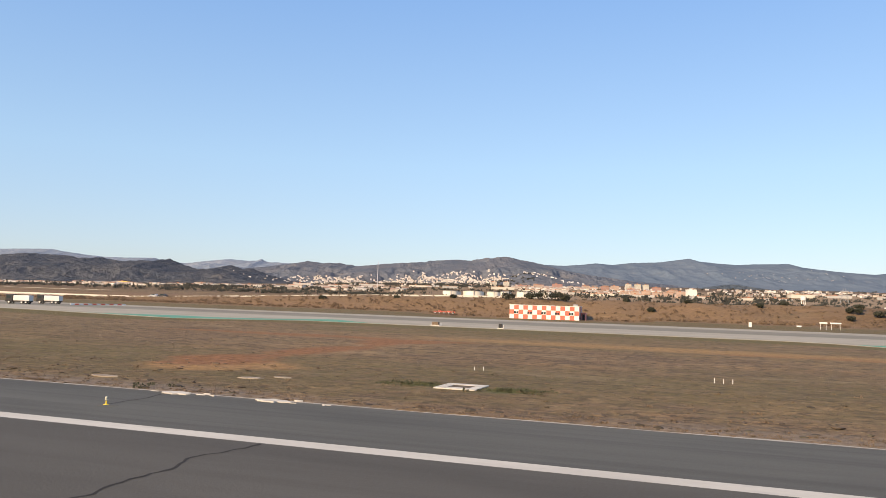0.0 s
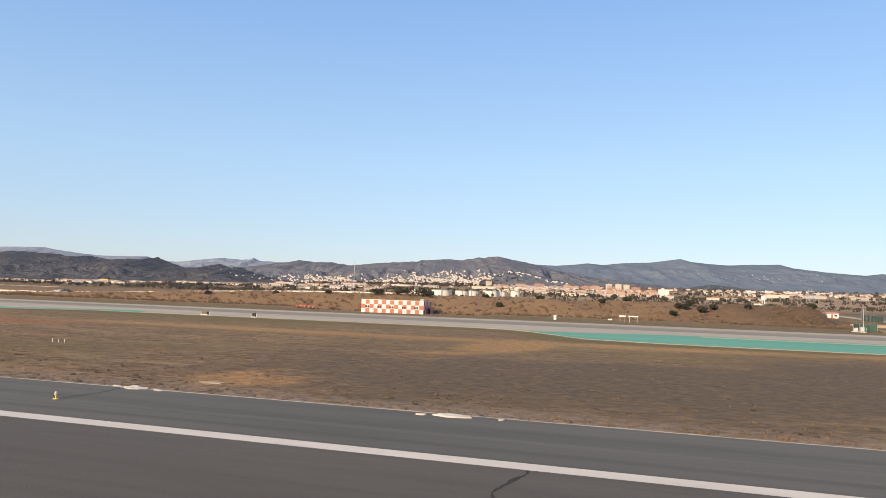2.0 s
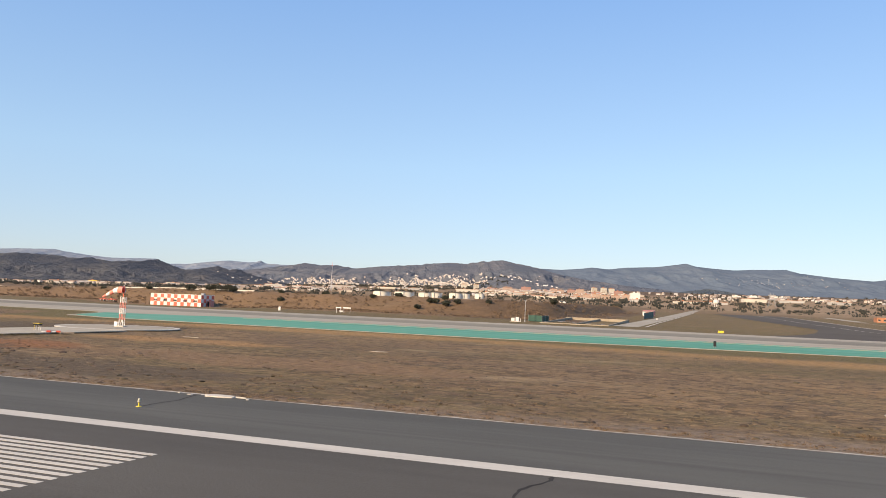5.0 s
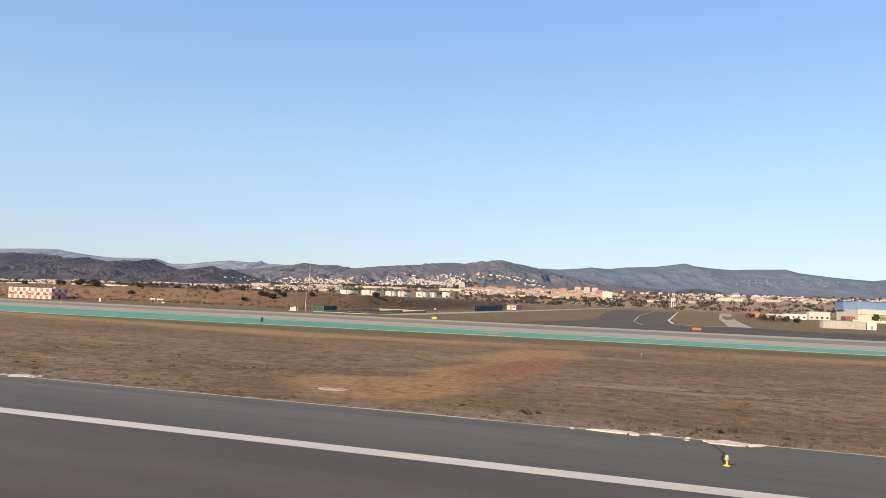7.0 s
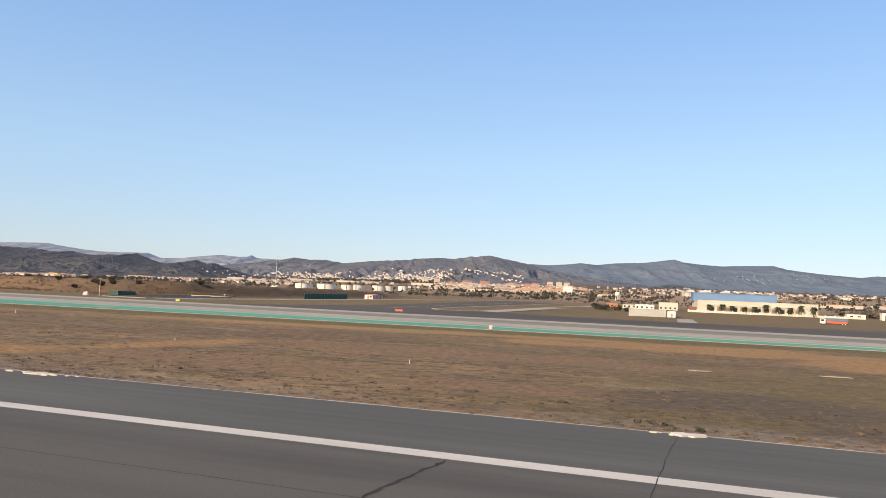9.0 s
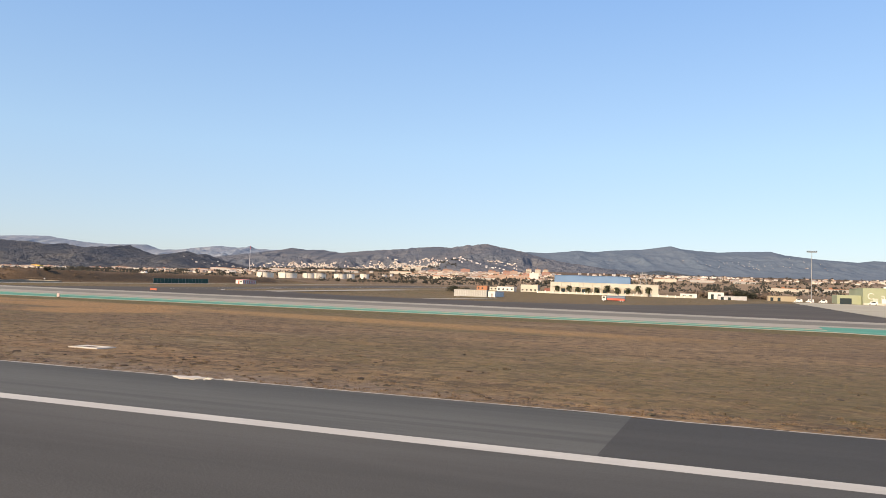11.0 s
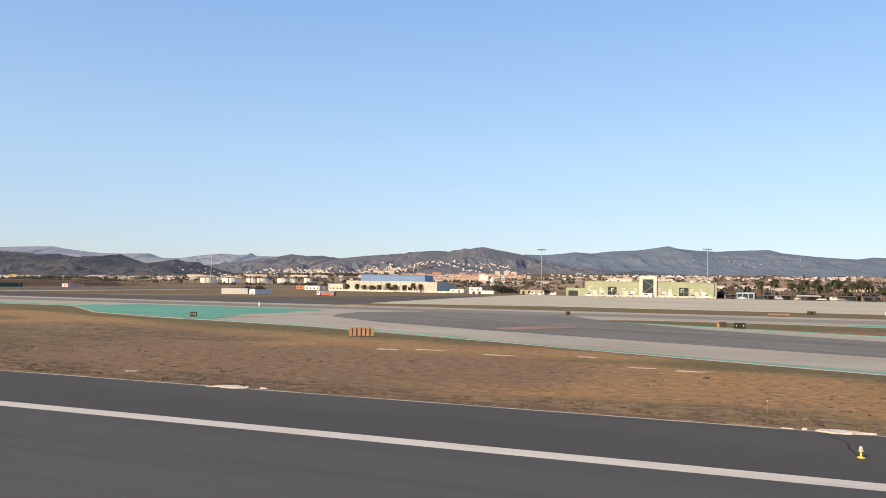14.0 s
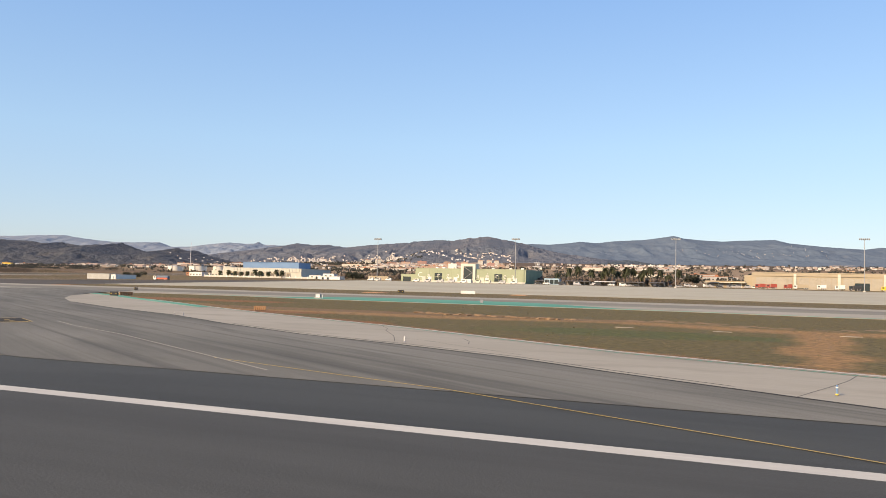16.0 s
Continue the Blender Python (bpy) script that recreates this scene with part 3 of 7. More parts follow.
paved("taxiway_shoulder", span(-800, 433, 6), near_edge, lambda x: 174.0, 0.05, CONCRETE, "pale concrete taxiway shoulder", "taxiway")
paved("taxiway_shoulder", span(433, 505, 6), near_edge, lambda x: 174.0, 0.05, CONCRETE, "pale concrete taxiway shoulder", "taxiway")
paved("taxiway_shoulder", span(505, 553, 6), lambda x: 140.0, lambda x: 174.0, 0.05, CONCRETE, "pale concrete taxiway shoulder", "taxiway")
paved("taxiway_shoulder", span(553, 1400, 6), lambda x: steps(ISLE_FAR, x), lambda x: 174.0, 0.05, CONCRETE, "pale concrete taxiway shoulder", "taxiway")
paved("taxiway", span(-800, 1400, 12), lambda x: 174.0, lambda x: 197.0, 0.05, TAXI_ASPHALT, "grey asphalt taxiway with dark tyre marks", "taxiway", 4)
paved("taxiway_shoulder", span(-800, 1400, 12), lambda x: 197.0, lambda x: TAXI_FAR, 0.05, CONCRETE, "pale concrete taxiway shoulder", "taxiway", 3)
paved("green_infill", span(22, 433, 4), lambda x: near_edge(x) + 1.0, lambda x: max(near_edge(x) + 1.2, 154.5 - 13 * (1 - ease(20, 50, x))), 0.056, GREEN_PAINT, "green painted strip beside the taxiway", "marking", 4)
paved("green_infill", span(433, 499, 2), lambda x: near_edge(x) + 1.0, lambda x: 166 - 62 * ease(488, 503, x), 0.056, GREEN_PAINT, "broad green painted corner of the taxiway", "marking", 6)
paved("green_infill", span(499, 556, 3), lambda x: near_edge(x) + 1.9, lambda x: near_edge(x) + 2.7 + 20 * (1 - ease(496, 510, x)), 0.056, GREEN_PAINT, "thin green painted line along the pavement edge", "marking", 1)
paved("green_infill", span(-128, -62, 3), lambda x: near_edge(x) + 1.0, lambda x: near_edge(x) + 1.2 + 13 * ease(-128, -105, x) * (1 - ease(-82, -62, x)), 0.056, GREEN_PAINT, "green painted strip beside the taxiway", "marking", 2)
paved("green_infill", span(580, 740, 4), lambda x: steps(ISLE_FAR, x) + 0.6, lambda x: steps(ISLE_FAR, x) + 2.0 + 22 * ease(596, 618, x) * (1 - ease(655, 692, x)), 0.058, GREEN_PAINT, "green painted strip beside the taxiway", "marking", 1)
paved("green_infill", span(556, 634, 3), lambda x: steps(ISLE_NEAR, x) - 3.2, lambda x: steps(ISLE_NEAR, x) - 0.6, 0.056, GREEN_PAINT, "thin green painted line along the pavement edge", "marking", 1)
paved("taxi_line", span(52, 433, 6), lambda x: 149.4, lambda x: 149.4 + 0.35 * ease(52, 110, x) + 0.03, 0.062, CONCRETE, "white line between paint and pavement", "marking", 1, 0.06)

def ragged(x, y, w, d, seed, n=14, wild=0.25):
    """An uneven outline round x, y."""
    return [(x + w / 2 * math.cos(i * math.tau / n) * (1 + wild * noise.noise((i * 1.7, seed, 0))), y + d / 2 * math.sin(i * math.tau / n) * (1 + wild * noise.noise((i * 1.3, seed, 4)))) for i in range(n)]


# ---- exit taxiway between runway and taxiway ----
def exit_near(x):
    return steps(NEAR_EDGE, x) if x < 629 else 30.7


DARK_LOW = [(503, 155), (506, 141), (512, 127), (531, 109), (551, 96), (568, 87), (584, 78), (602, 69), (621, 57.5), (635, 49), (644, 44.5), (651.5, 40), (657.5, 36.8), (664, 33.2), (669, 32), (675, 30.4), (1000, 30.4)]
DARK_TOP = [(503, 156), (508, 168), (514, 173.8), (546, 173.8), (553, 158), (560, 145), (576, 124), (590, 110), (607, 96), (629, 83), (648, 73.5), (663, 63.5), (677, 55.5), (688, 51), (698, 46.2), (705, 41.5), (711, 38), (717, 34.5), (724, 30.6)]
paved("exit_taxiway", span(505, 712, 3), exit_near, lambda x: steps(ISLE_NEAR, x), 0.012, CONCRETE, "pale concrete runway exit", "taxiway", 10)
paved("exit_taxiway", span(712, 1400, 12), exit_near, lambda x: steps(ISLE_NEAR, x), 0.012, CONCRETE, "pale concrete runway exit", "taxiway", 4)
paved("exit_asphalt", span(503, 724, 2), lambda x: steps(DARK_LOW, x) + 0.02, lambda x: max(steps(DARK_LOW, x) + 0.1, steps(DARK_TOP, x)), 0.019, EXIT_ASPHALT, "grey streaky asphalt band of the runway exit", "taxiway", 10, 0.085)


def stripe(name, points, width, lift, material, label):
    s = Shape()
    for i, (x, y) in enumerate(points):
        a, b = points[max(0, i - 1)], points[min(len(points) - 1, i + 1)]
        d = Vector((b[0] - a[0], b[1] - a[1])).normalized()
        for k in (-1, 1):
            px, py = x - d.y * k * width / 2, y + d.x * k * width / 2
            s.v.append((px, py, lie(px, py) + lift))
    s.f = [(2 * i, 2 * i + 2, 2 * i + 3, 2 * i + 1) for i in range(len(points) - 1)]
    return structure(name, s, material, label, "marking")


def bow(points, n=40):
    """A smooth line through a few points."""
    t = np.linspace(0, len(points) - 1, n)
    return [tuple(Vector(np.array([np.interp(q + d, range(len(points)), [p[k] for p in points]) for k in (0, 1)]).astype(float)) for d in (0,))[0].to_tuple() for q in t]


stripe("lead_off_line", bow([(684, 36), (694, 32.8), (700, 30.9), (706, 28.1), (713, 24.9), (717, 23)]), 0.11, 0.027, YELLOW_LINE, "thin yellow taxi line curving off the runway")
for off in (0, 0.5):
    stripe("lead_off_line", [(653.6, 40.6 - 0.3 * off), (658, 37.9 - 0.6 * off), (664.4, 33.0 - off), (668.6, 30.7 - off), (671.3, 28.9 - off), (673.6, 27.3 - off), (675.6, 25.9 - off), (677.3, 24.9 - off), (680.1, 23.4 - off)], 0.13, 0.027, YELLOW_LINE, "yellow double line at the runway exit")
s = Shape()
s.slab([(642, 52.6), (647.7, 48.5), (649.6, 53.1), (643.9, 56.6)], 0.01, 0.025)
structure("taxi_marking_field", s, SEAL, "black painted field with a yellow rim on the taxiway", "marking")
stripe("taxi_marking_rim", [(642, 52.6), (647.7, 48.5), (649.6, 53.1), (643.9, 56.6), (642, 52.6)], 0.17, 0.031, YELLOW_LINE, "yellow painted rim round a black field")
for p, q in (((641.9, 52.9), (643.6, 56.3)), ((647.9, 48.9), (649.5, 52.8))):
    stripe("taxi_marking_end", [p, q], 0.62, 0.033, YELLOW_LINE, "broad yellow end of a painted field")
for p, q in (((643.6, 52.7), (644.3, 52.2)), ((645.0, 51.6), (645.7, 51.1)), ((646.7, 50.4), (647.2, 50.0)), ((645.6, 53.6), (646.5, 53.0)), ((647.4, 52.7), (648.1, 52.2))):
    stripe("taxi_marking_bar", [p, q], 0.42, 0.035, YELLOW_LINE, "yellow painted bar that cannot be read")

s = Shape()
for x, y, w in ((555, 76.4, 0.6), (566, 70.2, 0.7), (577, 64.6, 0.8), (589.4, 58.5, 1.0), (597.6, 53.9, 1.2), (603.5, 50.3, 1.3), (612.7, 44.8, 1.6), (616.3, 42.6, 1.7), (622.2, 39.2, 1.8), (625, 37.3, 1.8), (626.9, 36.2, 1.7), (627.7, 35.7, 1.1)):
    s.v += [(x - w * 0.25, y - w * 0.5, 0.020), (x + w * 0.25, y + w * 0.5, 0.020)]
s.f = [(2 * i, 2 * i + 2, 2 * i + 3, 2 * i + 1) for i in range(11)]
structure("green_edge_line", s, GREEN_PAINT, "thin green painted line along the pavement edge", "marking")
stripe("chalk_edge", [(x, near_edge(x) + 0.3 + 0.2 * noise.noise((x * 0.5, 7, 0))) for x in span(556, 626, 1.2)], 0.45, 0.024, KERB, "broken chalky edge of the exit concrete")
stripe("tar_joint", [(x, y + 0.1) for x, y in DARK_TOP[8:]], 0.3, 0.026, SEAL, "dark tarred joint along the exit asphalt")
stripe("tar_joint", [(x, y + 1.1) for x, y in DARK_TOP[11:17]], 0.12, 0.018, SEAL, "thin dark joint in the exit concrete")
stripe("pale_line", bow([(650, 55.5), (656.4, 51.6), (667, 46.3), (677.9, 39.8), (682.6, 37.0), (690, 32.5)]), 0.16, 0.028, CONCRETE, "thin faded pale line on the exit asphalt")
wedge = Shape()
wedge.slab([(661.0, 36.4), (662.6, 35.7), (666.7, 33.2), (669.6, 32.0), (667.4, 32.1), (664.5, 33.1), (662.3, 34.9)], 0.0, 0.024)
structure("worn_concrete_strip", wedge, CONCRETE, "pale concrete strip wedged between asphalt bands", "pavement")
for i, (x, y, w) in enumerate(((673.1, 25.7, 0.9), (672.2, 22.9, 1.0), (673.2, 23.6, 0.5), (678.0, 23.8, 1.0), (679.1, 23.5, 0.8), (680.0, 22.9, 0.9), (646.6, 34.3, 0.8), (662.3, 28.8, 0.7), (663.1, 30.3, 0.8), (674.9, 24.6, 0.5), (661.8, 29.6, 0.4), (670.8, 26.2, 0.4))):
    chip = Shape()
    for k in range(4):
        chip.slab(ragged(x + 0.35 * w * math.sin(k * 2.1 + i), y + 0.22 * w * math.cos(k * 1.7 + i), w * (0.26 - 0.05 * k), w * 0.09, i * 5 + k, 9, 0.9), 0.0, 0.028 if y > 30 else 0.007)
    structure("paint_chip", chip, LINE, "flaked remains of white paint on the asphalt", "marking")
for points in ([(676, 72), (679, 67.5), (680, 65), (681.6, 62.5), (683.9, 58.8), (686.3, 54)], [(685.2, 57), (687.4, 56.4), (688.6, 55.6), (690.5, 54), (694, 51.5), (698, 48.5)], [(713.6, 36.8), (714.4, 39.3), (715.3, 42), (716.2, 45), (716.9, 48.4)], [(689.5, 60), (690.6, 58.2), (691.2, 57), (692, 54.6)]):
    stripe("tar_joint", bow(points, 14), 0.06, 0.018, FINE_CRACK, "fine dark crack in the exit concrete")
for x, y, w in ((645.1, 43.1, 0.5), (650.9, 39.0, 0.6), (649.4, 39.6, 0.4), (652.2, 38.4, 0.5)):
    chip = Shape()
    for k in range(3):
        chip.slab(ragged(x + 0.3 * k - 0.3, y - 0.12 * k, w, 0.12, k + int(x), 9, 0.9), 0.0, 0.021)
    structure("tar_patch", chip, SEAL, "small dark tar patches on the exit concrete", "patch")
stripe("chalk_edge", [(x, y - 0.25 + 0.25 * noise.noise((x * 0.5, 0, 0))) for x, y in [(q, steps(ISLE_NEAR, q)) for q in span(600, 760, 1.5)]], 0.45, 0.03, KERB, "broken chalky edge of the exit concrete")
stripe("green_edge_line", [(x, steps(ISLE_NEAR, x) - 1.2) for x in span(634, 760, 3)], 0.22, 0.03, GREEN_PAINT, "thin green painted line along the pavement edge")

# ---- dark asphalt beyond the taxiway, and the apron ----
DARK_NEAR_X = span(162, 462, 3)
DARK_FAR = [(162, 216), (171, 236), (178, 264), (212, 264), (218, 272), (225, 276), (232, 290), (240, 297), (264, 283), (300, 273), (330, 280), (380, 290), (400, 320), (411, 350), (425, 402), (437, 428), (448, 432), (451, 409), (455.5, 316), (460, 253), (462, 238)]
paved("dark_taxiway", DARK_NEAR_X, lambda x: TAXI_FAR, lambda x: steps(DARK_FAR, x), 0.05, DARK_ASPHALT, "dark asphalt taxiway joining the pale one", "taxiway", 8)
s = Shape()
ks = span(0, 1, 0.04)
LEFT, RIGHT = [(262, 177), (300, 182), (315, 181), (422, 167), (545, 153), (648, 142)], [(262, 224), (275, 216), (290, 211), (341, 206), (383, 204), (540, 196), (650, 191)]
for k in ks:
    y = 262 + 386 * k
    for r in range(9):
        x = steps(LEFT, y) + (steps(RIGHT, y) - steps(LEFT, y)) * r / 8
        s.v.append((x, y, lie(max(x, 130), y) + 0.06))
s.f = [(i * 9 + r, i * 9 + r + 1, i * 9 + r + 10, i * 9 + r + 9) for i in range(len(ks) - 1) for r in range(8)]
structure("dark_taxiway", s, DARK_ASPHALT, "dark asphalt taxiway leading away from the runway", "taxiway")
stripe("perimeter_road", bow([(124, 238), (124.3, 300), (125, 375), (125, 545), (124.5, 640), (123.5, 900)], 60), 7.2, 0.09, CONCRETE, "pale concrete perimeter road")
stripe("road_kerb", bow([(129.6, 240), (129.2, 300), (129.6, 375), (129.4, 545), (129, 660)], 60), 0.7, 0.14, KERB, "pale concrete kerb beside the perimeter road")
stripe("path", bow([(96, 264), (103, 256), (112, 250), (125, 240)], 20), 1.2, 0.08, KERB, "narrow pale path at the foot of the bank")
stripe("joint_line", [(x, 16.4) for x in span(236, 330, 40)], 0.03, 0.004, SEAL, "thin lengthwise joint in the runway asphalt")
s = Shape()
s.slab([(555.5 + 0.75 * (px - 555.5) + 0.35 * (py - 108), py) for px, py in ragged(555.5, 108, 9, 15, 77, 26, 0.6)], 0.0, 0.062)
structure("earth_smear", s, worn("trodden_red_earth", (0.20, 0.125, 0.09), (0.27, 0.19, 0.14), 0.6, 5, 0.95, dirt=(0.18, 0.15, 0.12), dirty=0.9), "trodden red earth smeared on the exit", "earth")
stripe("service_road", [(234, 288), (229, 420), (227, 560), (226, 690)], 8.0, 0.07, CONCRETE, "pale concrete service road between grass strips")
stripe("hangar_drive", [(307, 280), (304, 330), (300, 395)], 7.0, 0.07, CONCRETE, "pale concrete drive towards the hangar")
stripe("painted_edge", bow([(232, 291), (225, 277), (219, 275), (212, 287), (206.5, 341), (204.5, 383), (196.5, 540), (191.5, 645)], 60), 1.0, 0.075, KERB, "pale painted edge of the dark taxiway")
stripe("painted_edge", [(204, 262), (197, 300), (193, 345), (186, 420), (174, 640)], 0.35, 0.075, KERB, "faint pale line on the dark taxiway")
APRON_NEAR = [(448, 432), (450, 409), (454.5, 316), (459, 253), (463, 241), (520, 258), (1400, 258)]
paved("apron", span(448, 466, 1.5) + span(470, 1400, 9), lambda x: steps(APRON_NEAR, x), lambda x: 494, 0.05, APRON, "broad pale concrete apron", "apron", 16)
paved("plateau_road", span(-900, -40, 10), lambda x: 322, lambda x: 325.6, 0.10, KERB, "pale road on top of the grass bank", "road", 1)
s = Shape()
for a, b in zip(span(-900, -60, 12), span(-900, -60, 12)[1:]):
    za, zb = lie(a, 326) + 1.0, lie(b, 326) + 1.0
    s.add([(a, 326, za - 0.8), (b, 326, zb - 0.8), (b, 326, zb), (a, 326, za), (a, 326.4, za - 0.8), (b, 326.4, zb - 0.8), (b, 326.4, zb), (a, 326.4, za)], [(0, 1, 2, 3), (3, 2, 6, 7), (5, 4, 7, 6)])
structure("parapet", s, KERB, "low pale concrete parapet beside the bank road", "wall")
s = Shape()
s.box(-660, 600, 3.0, -530, 600.6, 6.9)
structure("retaining_wall", s, KERB, "long pale retaining wall beyond the bank", "wall")

# ---- mountains and hills round the plain ----
HEIGHTS = []
RANGE_TURN = radians(20.0)
SIDE, AHEAD = Vector((math.cos(RANGE_TURN), math.sin(RANGE_TURN))), Vector((-math.sin(RANGE_TURN), math.cos(RANGE_TURN)))


def top_of(x, y):
    """The height of the land, hills included."""
    z = lie(x, y)
    for tree in HEIGHTS:
        hit = tree.ray_cast(Vector((x, y, 900)), Vector((0, 0, -1)))
        if hit[0]:
            z = max(z, hit[0].z)
    return z


def plain_point(u, d):
    q = Vector((231.0, 0.0)) + SIDE * u + AHEAD * d
    return q.x, q.y


def mountain(name, d, foot, crest, material, label, seed, rough=1.0, step=9.0, reach=1.0):
    """A ridge d metres off, with spurs and gullies down to its foot; crest gives its height along it."""
    us = span(crest[0][0], crest[-1][0], step)
    rows = 44
    s = Shape()
    for u in us:
        top = EYE_Z + reach * (steps(crest, u) - EYE_Z + 2.6 * noise.noise((u * 0.03, seed, 0)) * rough + 1.6 * noise.noise((u * 0.09, seed, 3)) * rough)
        for r in range(rows + 1):
            k = r / (rows - 4)
            dd = d - foot * (1 - k)
            x, y = plain_point(u * reach, dd * reach)
            base = lie(x, y) - 4
            wave = noise.hetero_terrain((u * 0.0042, dd * 0.0030, seed), 0.9, 2.1, 5, 0.6)
            spur = 1 - abs(noise.noise((u * 0.0045 + 0.9 * noise.noise((dd * 0.005, u * 0.005, seed)), dd * 0.0035, seed + 5))) * 2.2
            spur += 0.6 * noise.noise((u * 0.016, dd * 0.011, seed + 9)) + 0.35 * noise.noise((u * 0.04, dd * 0.03, seed + 2))
            if k <= 1:
                h = base + (top - base) * (k ** 1.15)
                h += (top - base) * 0.36 * math.sin(math.pi * k) * (spur * 0.55 + 0.28 * (wave - 0.6)) * rough
                h = min(h, base + (top - base) * (0.25 + 0.78 * k))
            else:
                h = top - (k - 1) * foot * reach * 0.6
            s.v.append((x, y, h))
    n = rows + 1
    s.f = [(i * n + r, (i + 1) * n + r, (i + 1) * n + r + 1, i * n + r + 1) for i in range(len(us) - 1) for r in range(rows)]
    HEIGHTS.append(BVHTree.FromPolygons(s.v, s.f))
    return structure(name, s, material, label, "mountain", True)


# Blue distance haze is mixed into the base colours of these slopes.
FAR_ROCK = mountain_material("hazed_limestone_range", (0.215, 0.255, 0.305), (0.245, 0.275, 0.315), (0.285, 0.290, 0.300), 0.0026)
PINE_SLOPE = mountain_material("hazed_pine_range", (0.116, 0.150, 0.190), (0.124, 0.156, 0.194), (0.142, 0.162, 0.188), 0.0026, 0.25)
DRY_SLOPE = mountain_material("hazed_dry_range", (0.124, 0.140, 0.166), (0.158, 0.162, 0.176), (0.212, 0.196, 0.188), 0.0026, 0.9)
DARK_SLOPE = mountain_material("hazed_scrub_hills", (0.086, 0.098, 0.120), (0.118, 0.124, 0.136), (0.172, 0.160, 0.152), 0.005, 1.0)
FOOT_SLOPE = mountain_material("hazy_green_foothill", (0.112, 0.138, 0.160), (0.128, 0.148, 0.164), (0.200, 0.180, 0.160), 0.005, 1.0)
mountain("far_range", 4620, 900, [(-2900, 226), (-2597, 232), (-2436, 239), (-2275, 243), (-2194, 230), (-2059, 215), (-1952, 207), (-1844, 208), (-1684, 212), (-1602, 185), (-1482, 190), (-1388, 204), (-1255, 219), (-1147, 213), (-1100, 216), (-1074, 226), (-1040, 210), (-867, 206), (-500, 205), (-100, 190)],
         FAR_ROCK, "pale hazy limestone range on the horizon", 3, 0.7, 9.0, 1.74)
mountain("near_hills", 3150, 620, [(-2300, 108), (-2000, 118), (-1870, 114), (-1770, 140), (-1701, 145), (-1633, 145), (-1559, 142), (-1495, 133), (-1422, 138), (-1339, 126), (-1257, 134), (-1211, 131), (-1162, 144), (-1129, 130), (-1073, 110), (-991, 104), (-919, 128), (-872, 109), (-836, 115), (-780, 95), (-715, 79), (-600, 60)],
         DARK_SLOPE, "scrub-covered hills tinted blue-grey for haze", 11, 1.9, 6.0, 1.3)
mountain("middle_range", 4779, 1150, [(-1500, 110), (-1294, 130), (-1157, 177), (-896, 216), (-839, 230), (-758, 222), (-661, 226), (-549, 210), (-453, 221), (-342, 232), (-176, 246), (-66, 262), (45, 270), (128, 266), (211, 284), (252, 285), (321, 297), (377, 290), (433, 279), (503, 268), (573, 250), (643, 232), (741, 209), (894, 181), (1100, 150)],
         DRY_SLOPE, "dry mountain range with gullies, tinted blue for haze", 7, 1.5, 7.0, 1.58)
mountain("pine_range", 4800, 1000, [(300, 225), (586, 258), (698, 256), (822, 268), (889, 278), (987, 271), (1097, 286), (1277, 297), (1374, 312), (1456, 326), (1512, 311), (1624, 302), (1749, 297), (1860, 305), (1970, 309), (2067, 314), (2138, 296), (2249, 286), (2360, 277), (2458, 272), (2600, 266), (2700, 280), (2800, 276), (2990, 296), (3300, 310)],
         PINE_SLOPE, "pine-covered mountain range tinted blue-grey for haze", 19, 0.45, 8.0, 1.66)
mountain("foothill", 3600, 300, [(900, 94), (969, 104), (1070, 122), (1150, 134), (1227, 121), (1272, 112), (1330, 98)], FOOT_SLOPE, "small foothill with pale patches, tinted for haze", 23, 0.9, 5.0)
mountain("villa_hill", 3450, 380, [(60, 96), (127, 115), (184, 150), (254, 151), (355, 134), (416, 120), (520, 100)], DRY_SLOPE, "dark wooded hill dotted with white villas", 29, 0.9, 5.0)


FADED_ORANGE = worn("faded_orange_paint", (0.46, 0.20, 0.07), (0.42, 0.26, 0.14), 0.3, 4, 0.8, dirt=(0.3, 0.26, 0.2), dirty=0.8)
for x, y, w, d in ((190.5, 139, 3.2, 7), (590, 236, 5.5, 9), (470, 217, 5, 8), (635.7, 252, 5, 8)):
    paved("orange_marking", span(x - w / 2, x + w / 2, 2), lambda q: y - d / 2, lambda q: y + d / 2, 0.064, FADED_ORANGE, "faded orange painted mark on the pavement", "marking", 2)
# ---- things beside the runway ----


def edge_light(x):
    k = 0.62
    ob = thing("runway_edge_light", "small yellow runway edge light on the asphalt", "light", (x, 25.9, 0), 0, "runway edge lights")
    part("base_plate", Shape().turned([(r * k, z * k) for r, z in [(0.17, 0.0), (0.17, 0.03), (0.13, 0.05), (0.0, 0.05)]], 18), YELLOW, ob)
    part("stem", Shape().turned([(r * k, z * k) for r, z in [(0.06, 0.05), (0.05, 0.09), (0.045, 0.26), (0.075, 0.29)]], 14), YELLOW, ob)
    part("collar", Shape().turned([(r * k, z * k) for r, z in [(0.085, 0.28), (0.11, 0.30), (0.11, 0.36), (0.09, 0.38)]], 14), LENS, ob)
    part("lens", Shape().turned([(r * k, z * k) for r, z in [(0.085, 0.38), (0.09, 0.43), (0.07, 0.50), (0.03, 0.54), (0.0, 0.545)]], 14), LENS, ob, "pale frosted glass lens", True)
    return ob


